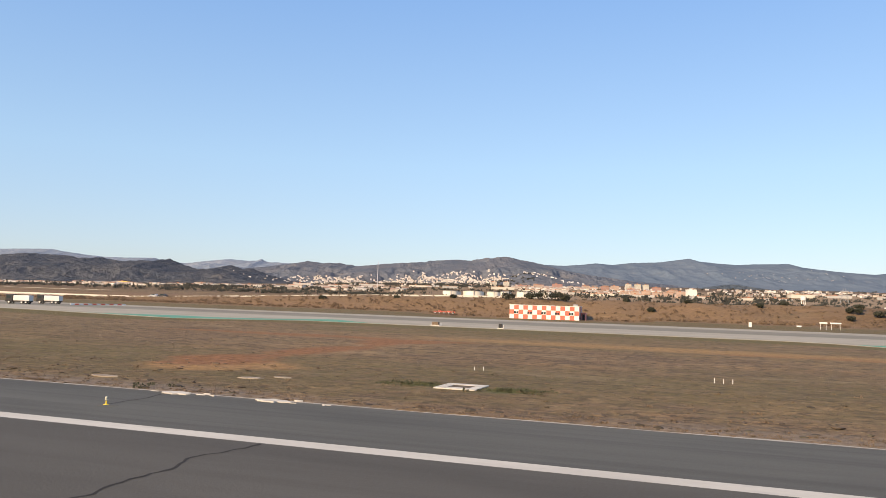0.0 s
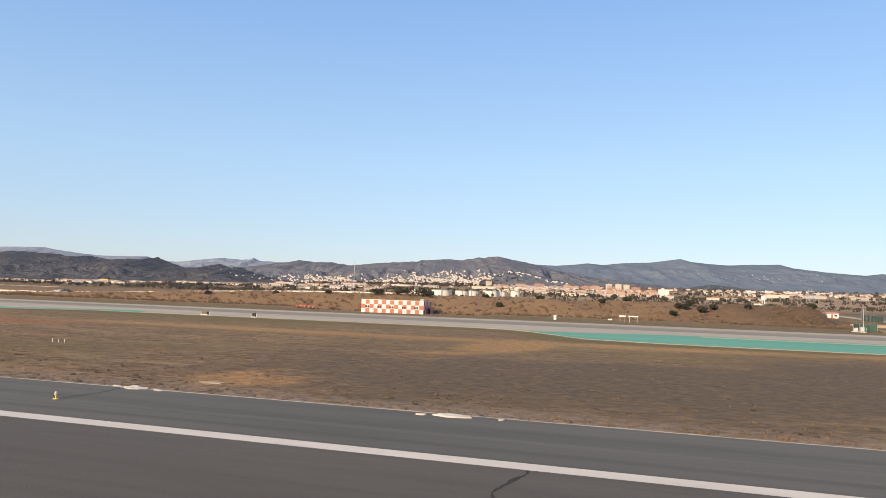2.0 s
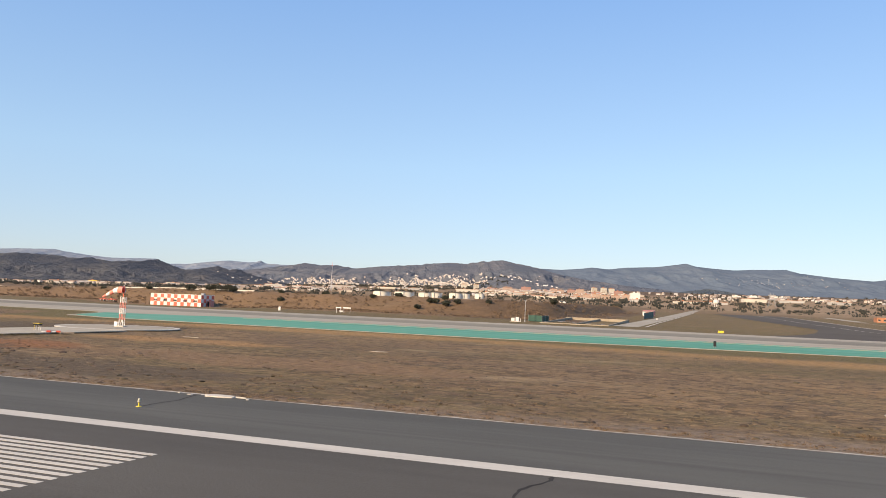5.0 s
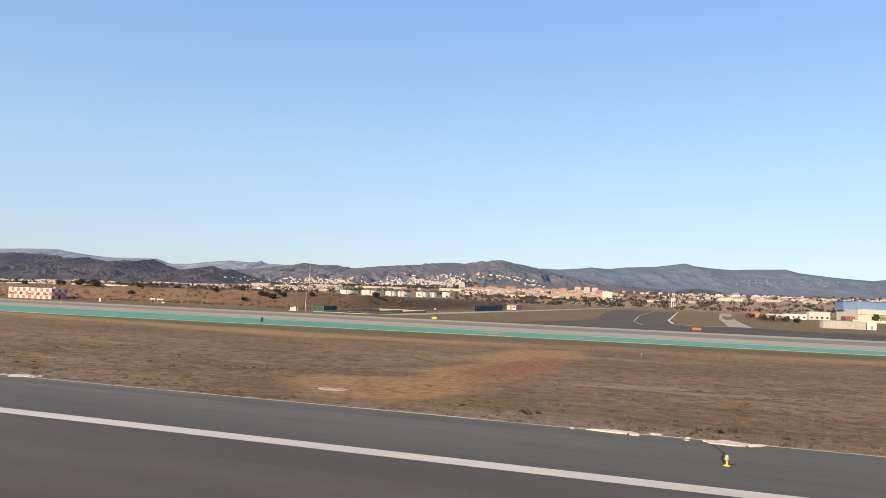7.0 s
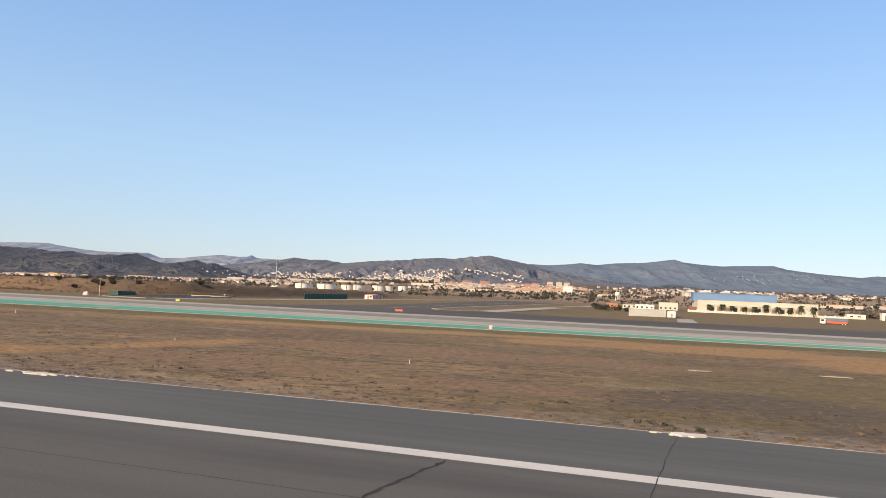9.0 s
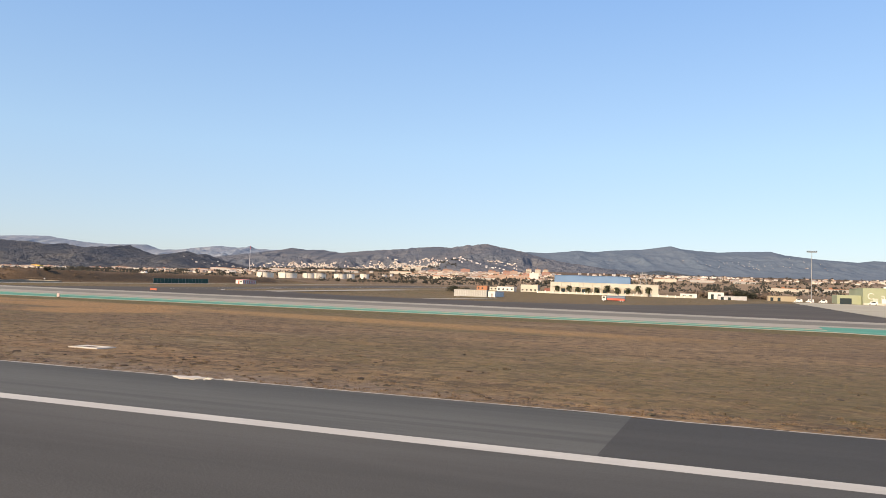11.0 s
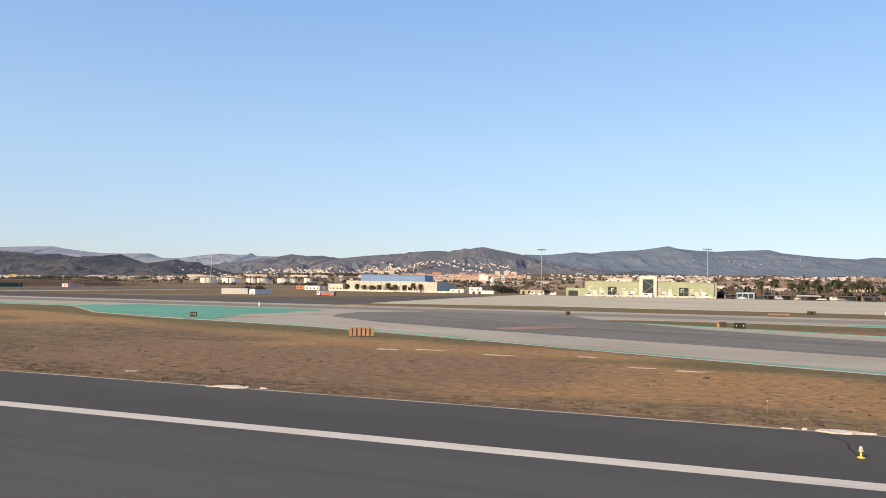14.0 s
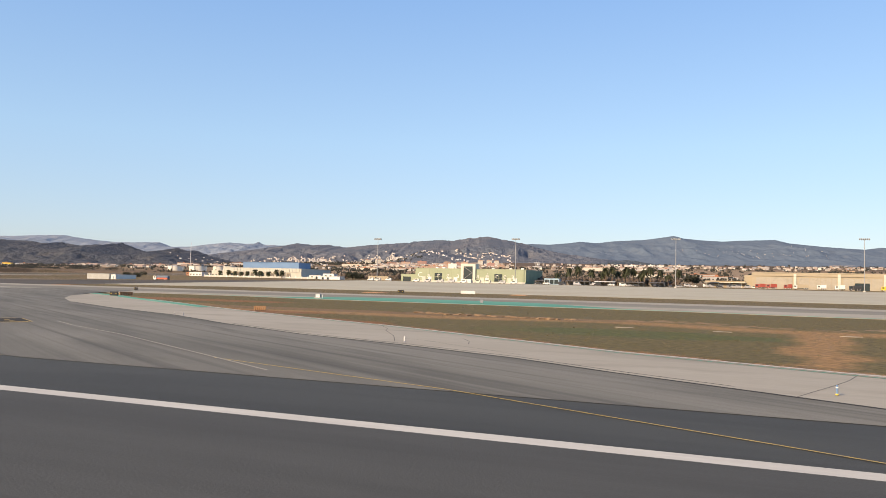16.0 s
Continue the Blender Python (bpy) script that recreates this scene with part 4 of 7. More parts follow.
first_light = edge_light(28.0)
for k in range(-6, 13):
    if k != 0:
        copy_thing(first_light, spot_pose({10: 534.5, 12: 639.3}.get(k, 28.0 + 50.76 * k), 25.9 if k < 12 else 25.6, 0))
for k in range(-6, 13):
    x = 534.5 if k == 10 else 28.0 + 50.76 * k
    if k == 12:
        s = Shape()
        s.slab(ragged(639.3, 25.6, 0.66, 0.6, k, 14, 0.3), 0.0, 0.006)
        structure("paint_patch", s, LINE, "white painted ring round a light base", "patch")
        stripe("cable_slot", [(638.9, 25.9), (638.3, 26.4), (637.7, 26.9)], 0.09, 0.006, SEAL, "dark filled cable slot in the asphalt")
        continue
    stripe("cable_slot", [(x - 0.05, 26.1), (x - 0.15, 27.3), (x - 0.10, 28.4), (x - 0.45, 29.6), (x - 0.65, 30.4)], 0.08, 0.006, SEAL, "dark filled cable slot in the asphalt")
    if k > 7:
        continue
    s = Shape()
    s.slab(ragged(x + 0.1, 25.9, 0.9, 0.7, k, 12, 0.3), 0.0, 0.005)
    structure("paint_patch", s, SHOULDER, "faded patch round a light base", "patch")

PATCHES = [  # x, y of broken pale concrete at the asphalt edge
    (-73, 30.6), (-22.9, 30.5), (-17.9, 30.5), (13.5, 30.4), (28.0, 30.7), (43.5, 30.3), (73.5, 30.5), (77.7, 31.1), (104.2, 30.4), (130, 30.6), (160, 30.5), (180, 30.5), (197.2, 31.0), (227.1, 30.7), (231.0, 30.4), (257.9, 30.5), (282.0, 30.6), (288.1, 30.3), (318.7, 30.6), (340, 30.5), (372, 30.5), (395, 30.5), (433.8, 30.5), (470.2, 30.5), (501.5, 30.3), (509.0, 30.5), (535, 30.6), (561.2, 30.5), (586.2, 30.5), (593.1, 30.4), (611.7, 30.5), (616.5, 31.2), (622.5, 31.9), (626.4, 33.2)]
for i, (x, y) in enumerate(PATCHES):
    w, d = (3.4, 1.6) if x > 626 else (1.7 + 0.8 * abs(math.sin(i * 2.3)), 0.75 + 0.3 * abs(math.sin(i * 1.7)))
    ob = thing("concrete_patch", "broken pale concrete drain surround at the asphalt edge", "concrete slab", (x, y, 0.0), 0, "drain surrounds")
    s = Shape()
    s.slab(ragged(0, 0, 0.62 * w, 0.8 * d, i + 3, 17, 0.9), -0.02, 0.05)
    part("slab", s, KERB, ob)
    rnd = random.Random(i)
    for k in range(9):
        s = Shape()
        s.slab(ragged(rnd.gauss(0, w * 0.42), rnd.gauss(0.05, d * 0.28), rnd.uniform(0.12, 0.5), rnd.uniform(0.06, 0.24), i * 11 + k, 8, 0.8), -0.01, rnd.uniform(0.02, 0.065))
        part("fragment", s, KERB, ob)

DUSTY = worn("dusty_concrete", (0.29, 0.235, 0.175), (0.40, 0.34, 0.265), 0.8, 6, 0.95, dirt=(0.2, 0.14, 0.09), dirty=0.8)
EARTH_LID = worn("earth_filled_lid", (0.085, 0.065, 0.045), (0.14, 0.10, 0.07), 1.5, 8, 0.95)
for i, (x, y, w, d, hole) in enumerate(SLABS):
    z = 0.03
    ob = thing("manhole_slab", "pale square manhole slab with a dark lid in the grass" if hole else "pale cracked concrete slab lying in bare earth", "concrete slab", (x, y, z), 3 * math.sin(i), "slabs in the grass")
    s = Shape()
    s.slab(ragged(0, 0, 0.75 * w, d, i + 60, 20, 0.9) if not hole else [(-w / 2, -d / 2), (w / 2, -d / 2), (w / 2, d / 2), (-w / 2, d / 2)], -0.12, 0.008 + 0.012 * (i % 2))
    if not hole:
        part("slab", s, DUSTY, ob)
        continue
    a, b, c, e = w / 2, d / 2, w * 0.27, d * 0.25
    for x0, y0, x1, y1 in ((-a, -b, a, -e), (-a, e, a, b), (-a, -e, -c, e), (c, -e, a, e)):
        part("frame_slab", Shape().box(x0, y0, -0.12, x1, y1, 0.03, 0.012), KERB, ob)
    part("lid", Shape().box(-c, -e, -0.12, c, e, 0.005), EARTH_LID, ob, "dark earth-covered lid")


BOARD_DULL = worn("dead_red_twigs", (0.20, 0.10, 0.07), (0.30, 0.16, 0.11), 2, 8, 0.9)


def stake(x, y, h, material, label):
    z = lumps(x, y)
    ob = thing("marker_stake", label, "stake", (x, y, z), 0, "marker stakes")
    part("post", Shape().rod((0, 0, -0.1), (0, 0, h), 0.022, 0.02, 8), material, ob)
    part("cap", Shape().turned([(0.026, h), (0.028, h + 0.02), (0.015, h + 0.04), (0, h + 0.04)], 8), WHITE, ob)


for x, y, h, m in ((0.2, 53.8, 0.55, WHITE), (0.75, 53.9, 0.5, WHITE), (1.3, 54.0, 0.5, WHITE), (-15.2, 52.0, 0.4, WHITE), (-14.6, 52.1, 0.4, WHITE), (483.5, 33.6, 1.0, RED), (489.0, 38.4, 0.6, RED), (495.5, 47.0, 0.7, WHITE), (500.5, 58.0, 0.5, RED),
                   (511.6, 33.5, 0.8, RED), (533.0, 33.0, 0.9, WHITE), (589.0, 33.2, 0.9, RED), (584.0, 34.8, 0.8, RED), (612.1, 33.8, 0.8, WHITE), (431.0, 47.6, 0.5, WHITE), (275, 57, 0.5, WHITE), (299, 52, 0.4, WHITE), (222, 88, 0.6, WHITE)):
    stake(x, y, 0.5 * h, BOARD_DULL if m is RED else m, "thin red marker stake in the grass" if m is RED else "thin white marker stake in the grass")

# ---- concrete field with the approach slope lights and the windsock ----
s = Shape()
s.slab([(76.4, 30.8), (85.6, 30.8), (85.2, 44), (85.1, 58), (84.9, 68), (84.6, 76.5), (75.0, 76.5), (75.3, 60), (75.5, 54), (75.8, 46), (75.9, 42), (76.0, 38), (76.15, 34)], -0.08, 0.03)
structure("concrete_field", s, worn("smooth_grey_concrete", (0.325, 0.290, 0.225), (0.390, 0.350, 0.275), 0.25, 4, 0.85, dirt=(0.22, 0.18, 0.15), dirty=0.5), "smooth grey concrete field beside the runway", "pavement")
ring = [(77.3 + 7.6 * math.cos(i * math.tau / 56), 83.3 + 7.6 * math.sin(i * math.tau / 56)) for i in range(56)]
inner = [(77.3 + 6.9 * math.cos(i * math.tau / 56), 83.3 + 6.9 * math.sin(i * math.tau / 56)) for i in range(56)]
s = Shape()
s.slab(ring, -0.05, 0.04)
structure("windsock_circle", s, LINE, "white painted concrete circle round a windsock", "pavement")
s = Shape()
s.slab(inner, 0.0, 0.046)
structure("windsock_circle_floor", s, CONCRETE, "grey concrete floor inside a white ring", "pavement")
for x, y, w in ((82.6, 32.0, 1.9), (81.6, 42.6, 1.2), (83.0, 42.3, 1.4), (81.9, 51.3, 0.8), (83.2, 51.1, 0.9), (83.0, 66.0, 0.7)):
    ob = thing("drain_grate", "dark slotted drain cover in pale concrete", "drain", (x, y, 0.03), 2)
    part("frame", Shape().box(-w / 2, -0.17, -0.02, w / 2, 0.17, 0.012), KERB, ob)
    part("cover", Shape().box(-w / 2 + 0.05, -0.12, 0.0, w / 2 - 0.05, 0.12, 0.02), SEAL, ob)


def slope_light(x, y, turn):
    ob = thing("approach_light_unit", "black light box with a yellow top on four white legs", "airfield light", (x, y, 0.03), turn, "approach slope lights")
    box = Shape()
    box.prism([(-0.32, 0.90), (0.30, 0.90), (0.42, 1.14), (0.40, 1.22), (-0.42, 1.22), (-0.44, 1.12)], -0.62, 0.62)
    part("housing", box, BLACK, ob)
    part("lid", Shape().box(-0.66, -0.46, 1.22, 0.66, 0.44, 1.30, 0.03), YELLOW, ob, "yellow painted lid")
    for i, (lx, ly) in enumerate(((-0.46, -0.28), (0.46, -0.28), (-0.46, 0.28), (0.46, 0.28))):
        leg = part("leg", Shape().rod((lx, ly, 0.0), (lx, ly, 0.92), 0.055, 0.05, 10), YELLOW if i == 0 else WHITE, ob)
        part("foot_plate", Shape().turned([(0.13, 0.0), (0.13, 0.03), (0.07, 0.05)], 10, (lx, ly, 0)), GALV, leg)
    cable = Shape()
    pts = [(0.05 + 0.16 * math.sin(k * 0.75), 0.0, 0.02 + 0.88 * k / 12 + 0.05 * math.sin(k)) for k in range(13)]
    for a, b in zip(pts, pts[1:]):
        cable.rod(a, b, 0.022, 0.022, 6)
    part("cable", cable, BLACK, ob)
    for k in (-0.3, 0.3):
        part("lens", Shape().box(k - 0.17, -0.455, 1.0, k + 0.17, -0.435, 1.12), GLASS, ob)
    return ob


unit = slope_light(80.8, 38.5, 14)
unit.scale = (0.60, 0.60, 0.60)
for k in (1, 2, 3):
    copy_thing(unit, spot_pose(80.8, 38.5 + 9.5 * k, 0.03, 14))


RED_MAST = worn("faded_mast_red", (0.56, 0.19, 0.15), (0.62, 0.25, 0.20), 0.8, 6, 0.8, own=True)


def windsock(x, y):
    ob = thing("windsock", "red and white windsock streaming from a lattice mast", "windsock", (x, y, 0.04))
    part("footing", Shape().box(-0.55, -0.55, 0, 0.55, 0.55, 0.18, 0.04), KERB, ob)
    part("cabinet", Shape().box(-0.95, -0.35, 0.0, -0.45, 0.1, 0.75, 0.03), WHITE, ob)
    for k in range(5):
        z0, z1, w = 0.18 + k * 0.86, 0.18 + (k + 1) * 0.86, 0.26
        s = Shape()
        for a, b in ((-w, -w), (w, -w), (w, w), (-w, w)):
            s.rod((a, b, z0), (a, b, z1), 0.05, 0.05, 6)
        for (a, b), (c, d) in (((-w, -w), (w, -w)), ((w, -w), (w, w)), ((w, w), (-w, w)), ((-w, w), (-w, -w))):
            s.rod((a, b, z0), (c, d, z1), 0.028, 0.028, 6)
            s.rod((a, b, z1), (c, d, z1), 0.028, 0.028, 6)
        part("mast_section", s, WHITE if k % 2 == 0 else RED_MAST, ob)
    part("pole", Shape().rod((0, 0, 4.4), (0, 0, 6.1), 0.05, 0.045, 8), RED, ob)
    part("head_lamp", Shape().turned([(0.05, 6.1), (0.09, 6.15), (0.08, 6.3), (0, 6.34)], 10), GREY, ob)
    hoop = Shape()
    for k in range(16):
        a, b = k * math.tau / 16, (k + 1) * math.tau / 16
        hoop.rod((-0.05, 0.5 * math.cos(a), 5.55 + 0.5 * math.sin(a)), (-0.05, 0.5 * math.cos(b), 5.55 + 0.5 * math.sin(b)), 0.03, 0.03, 6)
    part("hoop", hoop, GALV, ob)
    spine = [(-0.05, 5.55, 0.50), (-0.75, 5.52, 0.48), (-1.45, 5.36, 0.44), (-2.05, 5.06, 0.37), (-2.65, 4.72, 0.29), (-3.25, 4.40, 0.22)]
    for k in range(5):
        s = Shape()
        n, rings = 18, 5
        for r in range(rings):
            f = r / (rings - 1)
            cx, cz, rad = (spine[k][i] * (1 - f) + spine[k + 1][i] * f for i in range(3))
            for i in range(n):
                a = i * math.tau / n
                w = 1 + 0.05 * math.sin(3 * a + k * 2 + f * 3)
                s.v.append((cx, 0.06 * k + rad * w * math.cos(a), cz + rad * w * math.sin(a) * (1 - 0.06 * k)))
        s.f = [(r * n + i, r * n + (i + 1) % n, (r + 1) * n + (i + 1) % n, (r + 1) * n + i) for r in range(rings - 1) for i in range(n)]
        part("sleeve_band", s, RED_CLOTH if k % 2 == 0 else WHITE_CLOTH, ob, "", True)
    return ob


RED_CLOTH = worn("faded_red_cloth", (0.78, 0.20, 0.15), (0.82, 0.27, 0.20), 0.8, 6, 0.9, own=True)
WHITE_CLOTH = worn("sun_bleached_cloth", (0.78, 0.74, 0.68), (0.82, 0.79, 0.74), 0.8, 6, 0.9, own=True)
windsock(77.0, 84.1).scale = (1.08, 0.76, 0.87)
ob = thing("barrier_pile", "red and white plastic barrier pieces lying on the concrete", "barrier", (85.0, 64.8, 0.03), 40)
for k in range(4):
    part("barrier", Shape().box(-0.9 + 0.45 * k, -0.15 + 0.1 * k, 0, -0.48 + 0.45 * k, 0.15 + 0.1 * k, 0.14 + 0.06 * (k % 2), 0.03), (WHITE, RED)[k % 2], ob)
s = Shape()
rnd = random.Random(5)
for k in range(60):
    x, y = 79.0 + rnd.gauss(0, 0.28), 31.4 + rnd.gauss(0, 0.12)
    a = rnd.uniform(0, math.tau)
    s.rod((x, y, 0.03), (x + 0.25 * math.cos(a), y + 0.2 * math.sin(a), rnd.uniform(0.06, 0.28)), 0.012, 0.006, 4)
structure("dead_brush", s, BOARD_DULL, "heap of reddish dead twigs beside the concrete", "brush", False, "stuff")


def edge_post(x, y, h, m, label):
    ob = thing("taxi_edge_post", label, "marker", (x, y, 0.03), 0, "taxi edge posts")
    part("foot", Shape().turned([(0.075, 0.0), (0.075, 0.02), (0.055, 0.03), (0.055, 0.06)] if m is BLUE else [(0.10, 0.0), (0.10, 0.03), (0.05, 0.05)], 12), YELLOW if m is BLUE else GREY, ob)
    part("post", Shape().turned([(0.05, 0.05), (0.05, h * 0.75), (0.045, h), (0.0, h + 0.02)], 12), m, ob)
    part("band", Shape().turned([(0.055, h * 0.72), (0.055, h * 0.85)], 12), WHITE, ob)


for x, y, h, m in ((715.2, 38.3, 0.42, BLUE), (687.4, 53.4, 0.4, WHITE), (640.6, 45.4, 0.32, WHITE), (648.2, 73.5, 0.35, GREY), (649.9, 73, 0.35, GREY), (603.3, 69.8, 0.25, GREY)):
    edge_post(x, y, h, m, "short blue taxiway edge post on a yellow foot" if m is BLUE else "short marker post on the exit concrete")
# ---- signs, cabinets and barriers on the airfield ----
RED_SIGN = worn("weathered_red_sign", (0.46, 0.13, 0.08), (0.52, 0.18, 0.11), 0.8, 5, 0.8, own=True)
RED_PALE = worn("pale_red_board", (0.58, 0.42, 0.38), (0.64, 0.48, 0.43), 0.8, 5, 0.8, own=True)
RED_FADED = worn("faded_red_board", (0.48, 0.20, 0.17), (0.54, 0.26, 0.22), 0.8, 5, 0.8, own=True)


def board(x, y, w, h, legs, material, label, turn=0, bars=0, name="taxiway_sign"):
    ob = thing(name, label, "sign", (x, y, lie(x, y) + 0.02), turn, "airfield signs")
    part("panel", Shape().box(-w / 2, -0.12, legs, w / 2, 0.12, legs + h, 0.03), material, ob)
    for k in (-0.35, 0.35):
        part("leg", Shape().rod((k * w, 0, 0), (k * w, 0, legs + 0.02), 0.06, 0.06, 8), GREY, ob)
    for k in range(bars):
        u = -w * 0.32 + w * 0.64 * k / max(1, bars - 1)
        part("bar", Shape().box(u - w * 0.035, -0.135, legs + h * 0.35, u + w * 0.035, -0.118, legs + h * 0.65), YELLOW, ob, "yellow lettering bar")
    return ob


board(501.2, 102.4, 1.1, 0.72, 0.12, BLACK, "black taxiway sign with yellow marks in the grass", 18, 3)
board(150, 126, 0.4, 0.8, 0.2, BLACK, "small black marker board beside the taxiway", 10)
board(581.5, 130.5, 1.7, 0.85, 0.1, BLACK, "black taxiway sign with yellow marks in the grass", 18, 2)
board(222, 231, 2.4, 0.7, 0.12, RED_SIGN, "red sign at the edge of the dark taxiway", 15)
board(150.5, 214.5, 1.4, 0.6, 0.15, YELLOW, "yellow sign beside the taxiway", 12)
board(598.2, 238.4, 2.2, 0.9, 0.1, BLACK, "black sign between taxiway and apron", 15, 2)
board(619.2, 246, 4.8, 1.0, 0.15, WHITE, "long white sign between taxiway and apron", 15)
board(652.4, 167.4, 0.7, 0.7, 0.1, GREY, "small grey marker board on green paint", 15, 0)
board(281.5, 131.5, 0.6, 0.7, 0.1, RED_PALE, "small faded red board beside green paint", 15, 0)
board(10, 234, 0.8, 1.3, 0.1, WHITE, "small white cabinet board beyond the taxiway", 0)
board(24, 252, 1.3, 0.4, 0.1, WHITE, "low white board at the foot of the bank", 0)
board(545, 175, 1.0, 0.8, 0.15, BLACK, "small dark sign beside the taxiway", 15, 1)
board(463, 176, 0.4, 1.0, 0.1, CREAM, "small pale cabinet on green paint", 10)


def cabinet(x, y, w, h, label, turn=0, paint=None):
    ob = thing("control_cabinet", label, "cabinet", (x, y, lie(x, y) + 0.03), turn)
    part("plinth", Shape().box(-w * 0.75, -w * 0.5, 0, w * 0.75, w * 0.5, 0.18, 0.02), KERB, ob)
    part("body", Shape().box(-w / 2, -w * 0.32, 0.16, w / 2, w * 0.32, h, 0.03), paint or GREY, ob)
    part("door", Shape().box(-w * 0.42, -w * 0.34, 0.28, w * 0.42, -w * 0.31, h - 0.1, 0.005), paint or GALV, ob)
    part("post", Shape().rod((w * 0.85, 0, 0), (w * 0.85, 0, h * 0.8), 0.05, 0.05, 8), WHITE, ob)


cabinet(612.9, 162.6, 1.2, 1.1, "grey steel control cabinet on a concrete plinth", 12)
cabinet(-52, 149.5, 1.3, 0.75, "small brown control cabinet beside the taxiway", 0, BARK)
cabinet(-38, 146.8, 0.7, 0.95, "small black control cabinet on a pale slab", 0, BLACK)
cabinet(91.9, 236, 1.1, 1.5, "small white cabinet under a light pole")
cabinet(90.4, 236.6, 1.2, 1.2, "small white cabinet under a light pole")


BOARD = worn("brown_barrier_paint", (0.25, 0.140, 0.070), (0.31, 0.180, 0.092), 0.8, 5, 0.8, dirt=(0.16, 0.09, 0.06), dirty=0.6, own=True)


def slotted_barrier(x, y, n, turn):
    ob = thing("jet_barrier", "brown-red slatted barrier of upright boards", "barrier", (x, y, 0.05), turn, "slatted barriers")
    for k in range(n):
        s = Shape()
        s.prism([(-0.35, 0), (0.35, 0), (0.22, 1.0), (0.08, 1.08), (-0.10, 1.08)], k * 0.52, k * 0.52 + 0.36)
        part("board", s, BOARD, ob)
    part("backing", Shape().box(0, 0.16, 0.08, n * 0.52 - 0.15, 0.20, 0.95), CREAM, ob, "pale board behind the slats")
    part("rail", Shape().box(0, 0.10, 0.7, n * 0.52 - 0.15, 0.2, 0.85), BOARD, ob)
    return ob


slotted_barrier(545.2, 71.8, 6, 25).scale = (0.85, 0.85, 0.8)
slotted_barrier(578.2, 135.5, 8, 70).scale = (0.75, 0.75, 0.75)
slotted_barrier(645.2, 93, 6, 18).scale = (0.56, 0.5, 0.55)
# ---- things beyond the taxiway ----


def chequered_building():
    x0, x1, y0, y1, h = -64.1, -41.0, 259.0, 268.0, 4.55
    z = lie(-52, 259) - 0.05
    ob = thing("chequered_shelter", "flat-roofed equipment shelter painted in red and white checks", "building", (x0, y0, z), 3)
    w, d = x1 - x0, y1 - y0
    part("wall", Shape().box(0, 0, 0, w, d, h - 0.05), WHITE, ob)
    part("roof", Shape().box(-0.12, -0.12, h - 0.05, w + 0.12, d + 0.12, h + 0.12, 0.03), WHITE, ob)
    cols, rows = 15, 3
    cw, ch = w / cols, h / rows
    for r in range(rows):
        for c in range(cols):
            if (r + c) % 2 == 1:
                part("red_panel", Shape().box(c * cw, -0.03, r * ch, (c + 1) * cw, 0.01, (r + 1) * ch - 0.01), RED_CLAD, ob)
        for c in range(5):
            if (r + c) % 2 == 0:
                part("red_panel", Shape().box(w - 0.01, c * d / 5, r * ch, w + 0.03, (c + 1) * d / 5, (r + 1) * ch - 0.01), RED_CLAD, ob)
    for k in range(5):
        for q in (0, 0.85):
            win = part("window", Shape().box(1.5 + k * 4.55 + q, -0.07, 1.75, 2.15 + k * 4.55 + q, 0.0, 2.45), GLASS, ob)
            part("window_frame", Shape().box(1.42 + k * 4.55 + q, -0.06, 1.67, 2.23 + k * 4.55 + q, -0.02, 1.75), GREY, win)
    part("annex", Shape().box(w + 0.4, 3.5, 0, w + 1.8, 6.5, 2.6, 0.05), RED_FADED, ob)
    part("annex_door", Shape().box(w + 0.7, 3.42, 0, w + 1.5, 3.5, 2.1), BLACK, ob)
    part("roof_unit", Shape().box(w * 0.9, 3, h + 0.12, w * 0.9 + 1.4, 4.4, h + 0.75, 0.05), GREY, ob)


RED_CLAD = worn("faded_red_panel", (0.60, 0.125, 0.085), (0.66, 0.16, 0.11), 0.4, 3, 0.7, dirt=(0.35, 0.1, 0.08), dirty=0.25)
chequered_building()


def sheet_hall(name, label, x, y, w, d, h, turn, wall, parapet=0.5):
    ob = thing(name, label, "building", (x, y, lie(x, y) - 0.2), turn)
    part("wall", Shape().box(0, 0, 0, w, d, h), wall, ob)
    part("roof", Shape().box(-0.15, -0.15, h, w + 0.15, d + 0.15, h + parapet, 0.08), wall, ob)
    return ob


# hangar with a blue upper storey
hangar = sheet_hall("hangar", "long cream hangar with a blue sheet-metal upper hall", 301, 524, 70, 54, 7.5, 6, CREAM, 0.35)
part("upper_hall", Shape().box(-1, 32, 7.4, 51.5, 53.8, 13.0, 0.15), BLUE, hangar, "blue sheet-metal upper hall")
part("upper_roof", Shape().box(-1.3, 31.7, 13.0, 51.8, 54.1, 13.35, 0.1), BLUE, hangar)
for k in range(17):
    part("cladding_rib", Shape().box(-0.6 + 3.2 * k, 31.9, 7.9, -0.45 + 3.2 * k, 32.02, 12.9), BLUE, hangar)
# Dark colour that paints recess shade on the flat hangar front.
RECESS_DARK = worn("dark_recess_panel", (0.15, 0.135, 0.115), (0.20, 0.18, 0.155), 0.3, 5, 0.7)
for k in range(24):
    part("pilaster", Shape().box(1.2 + 2.9 * k, -0.35, 5.0, 1.6 + 2.9 * k, 0.02, 7.4), CREAM, hangar)
part("string_course", Shape().box(0, -0.42, 4.75, 70, 0.02, 5.0), CREAM, hangar)
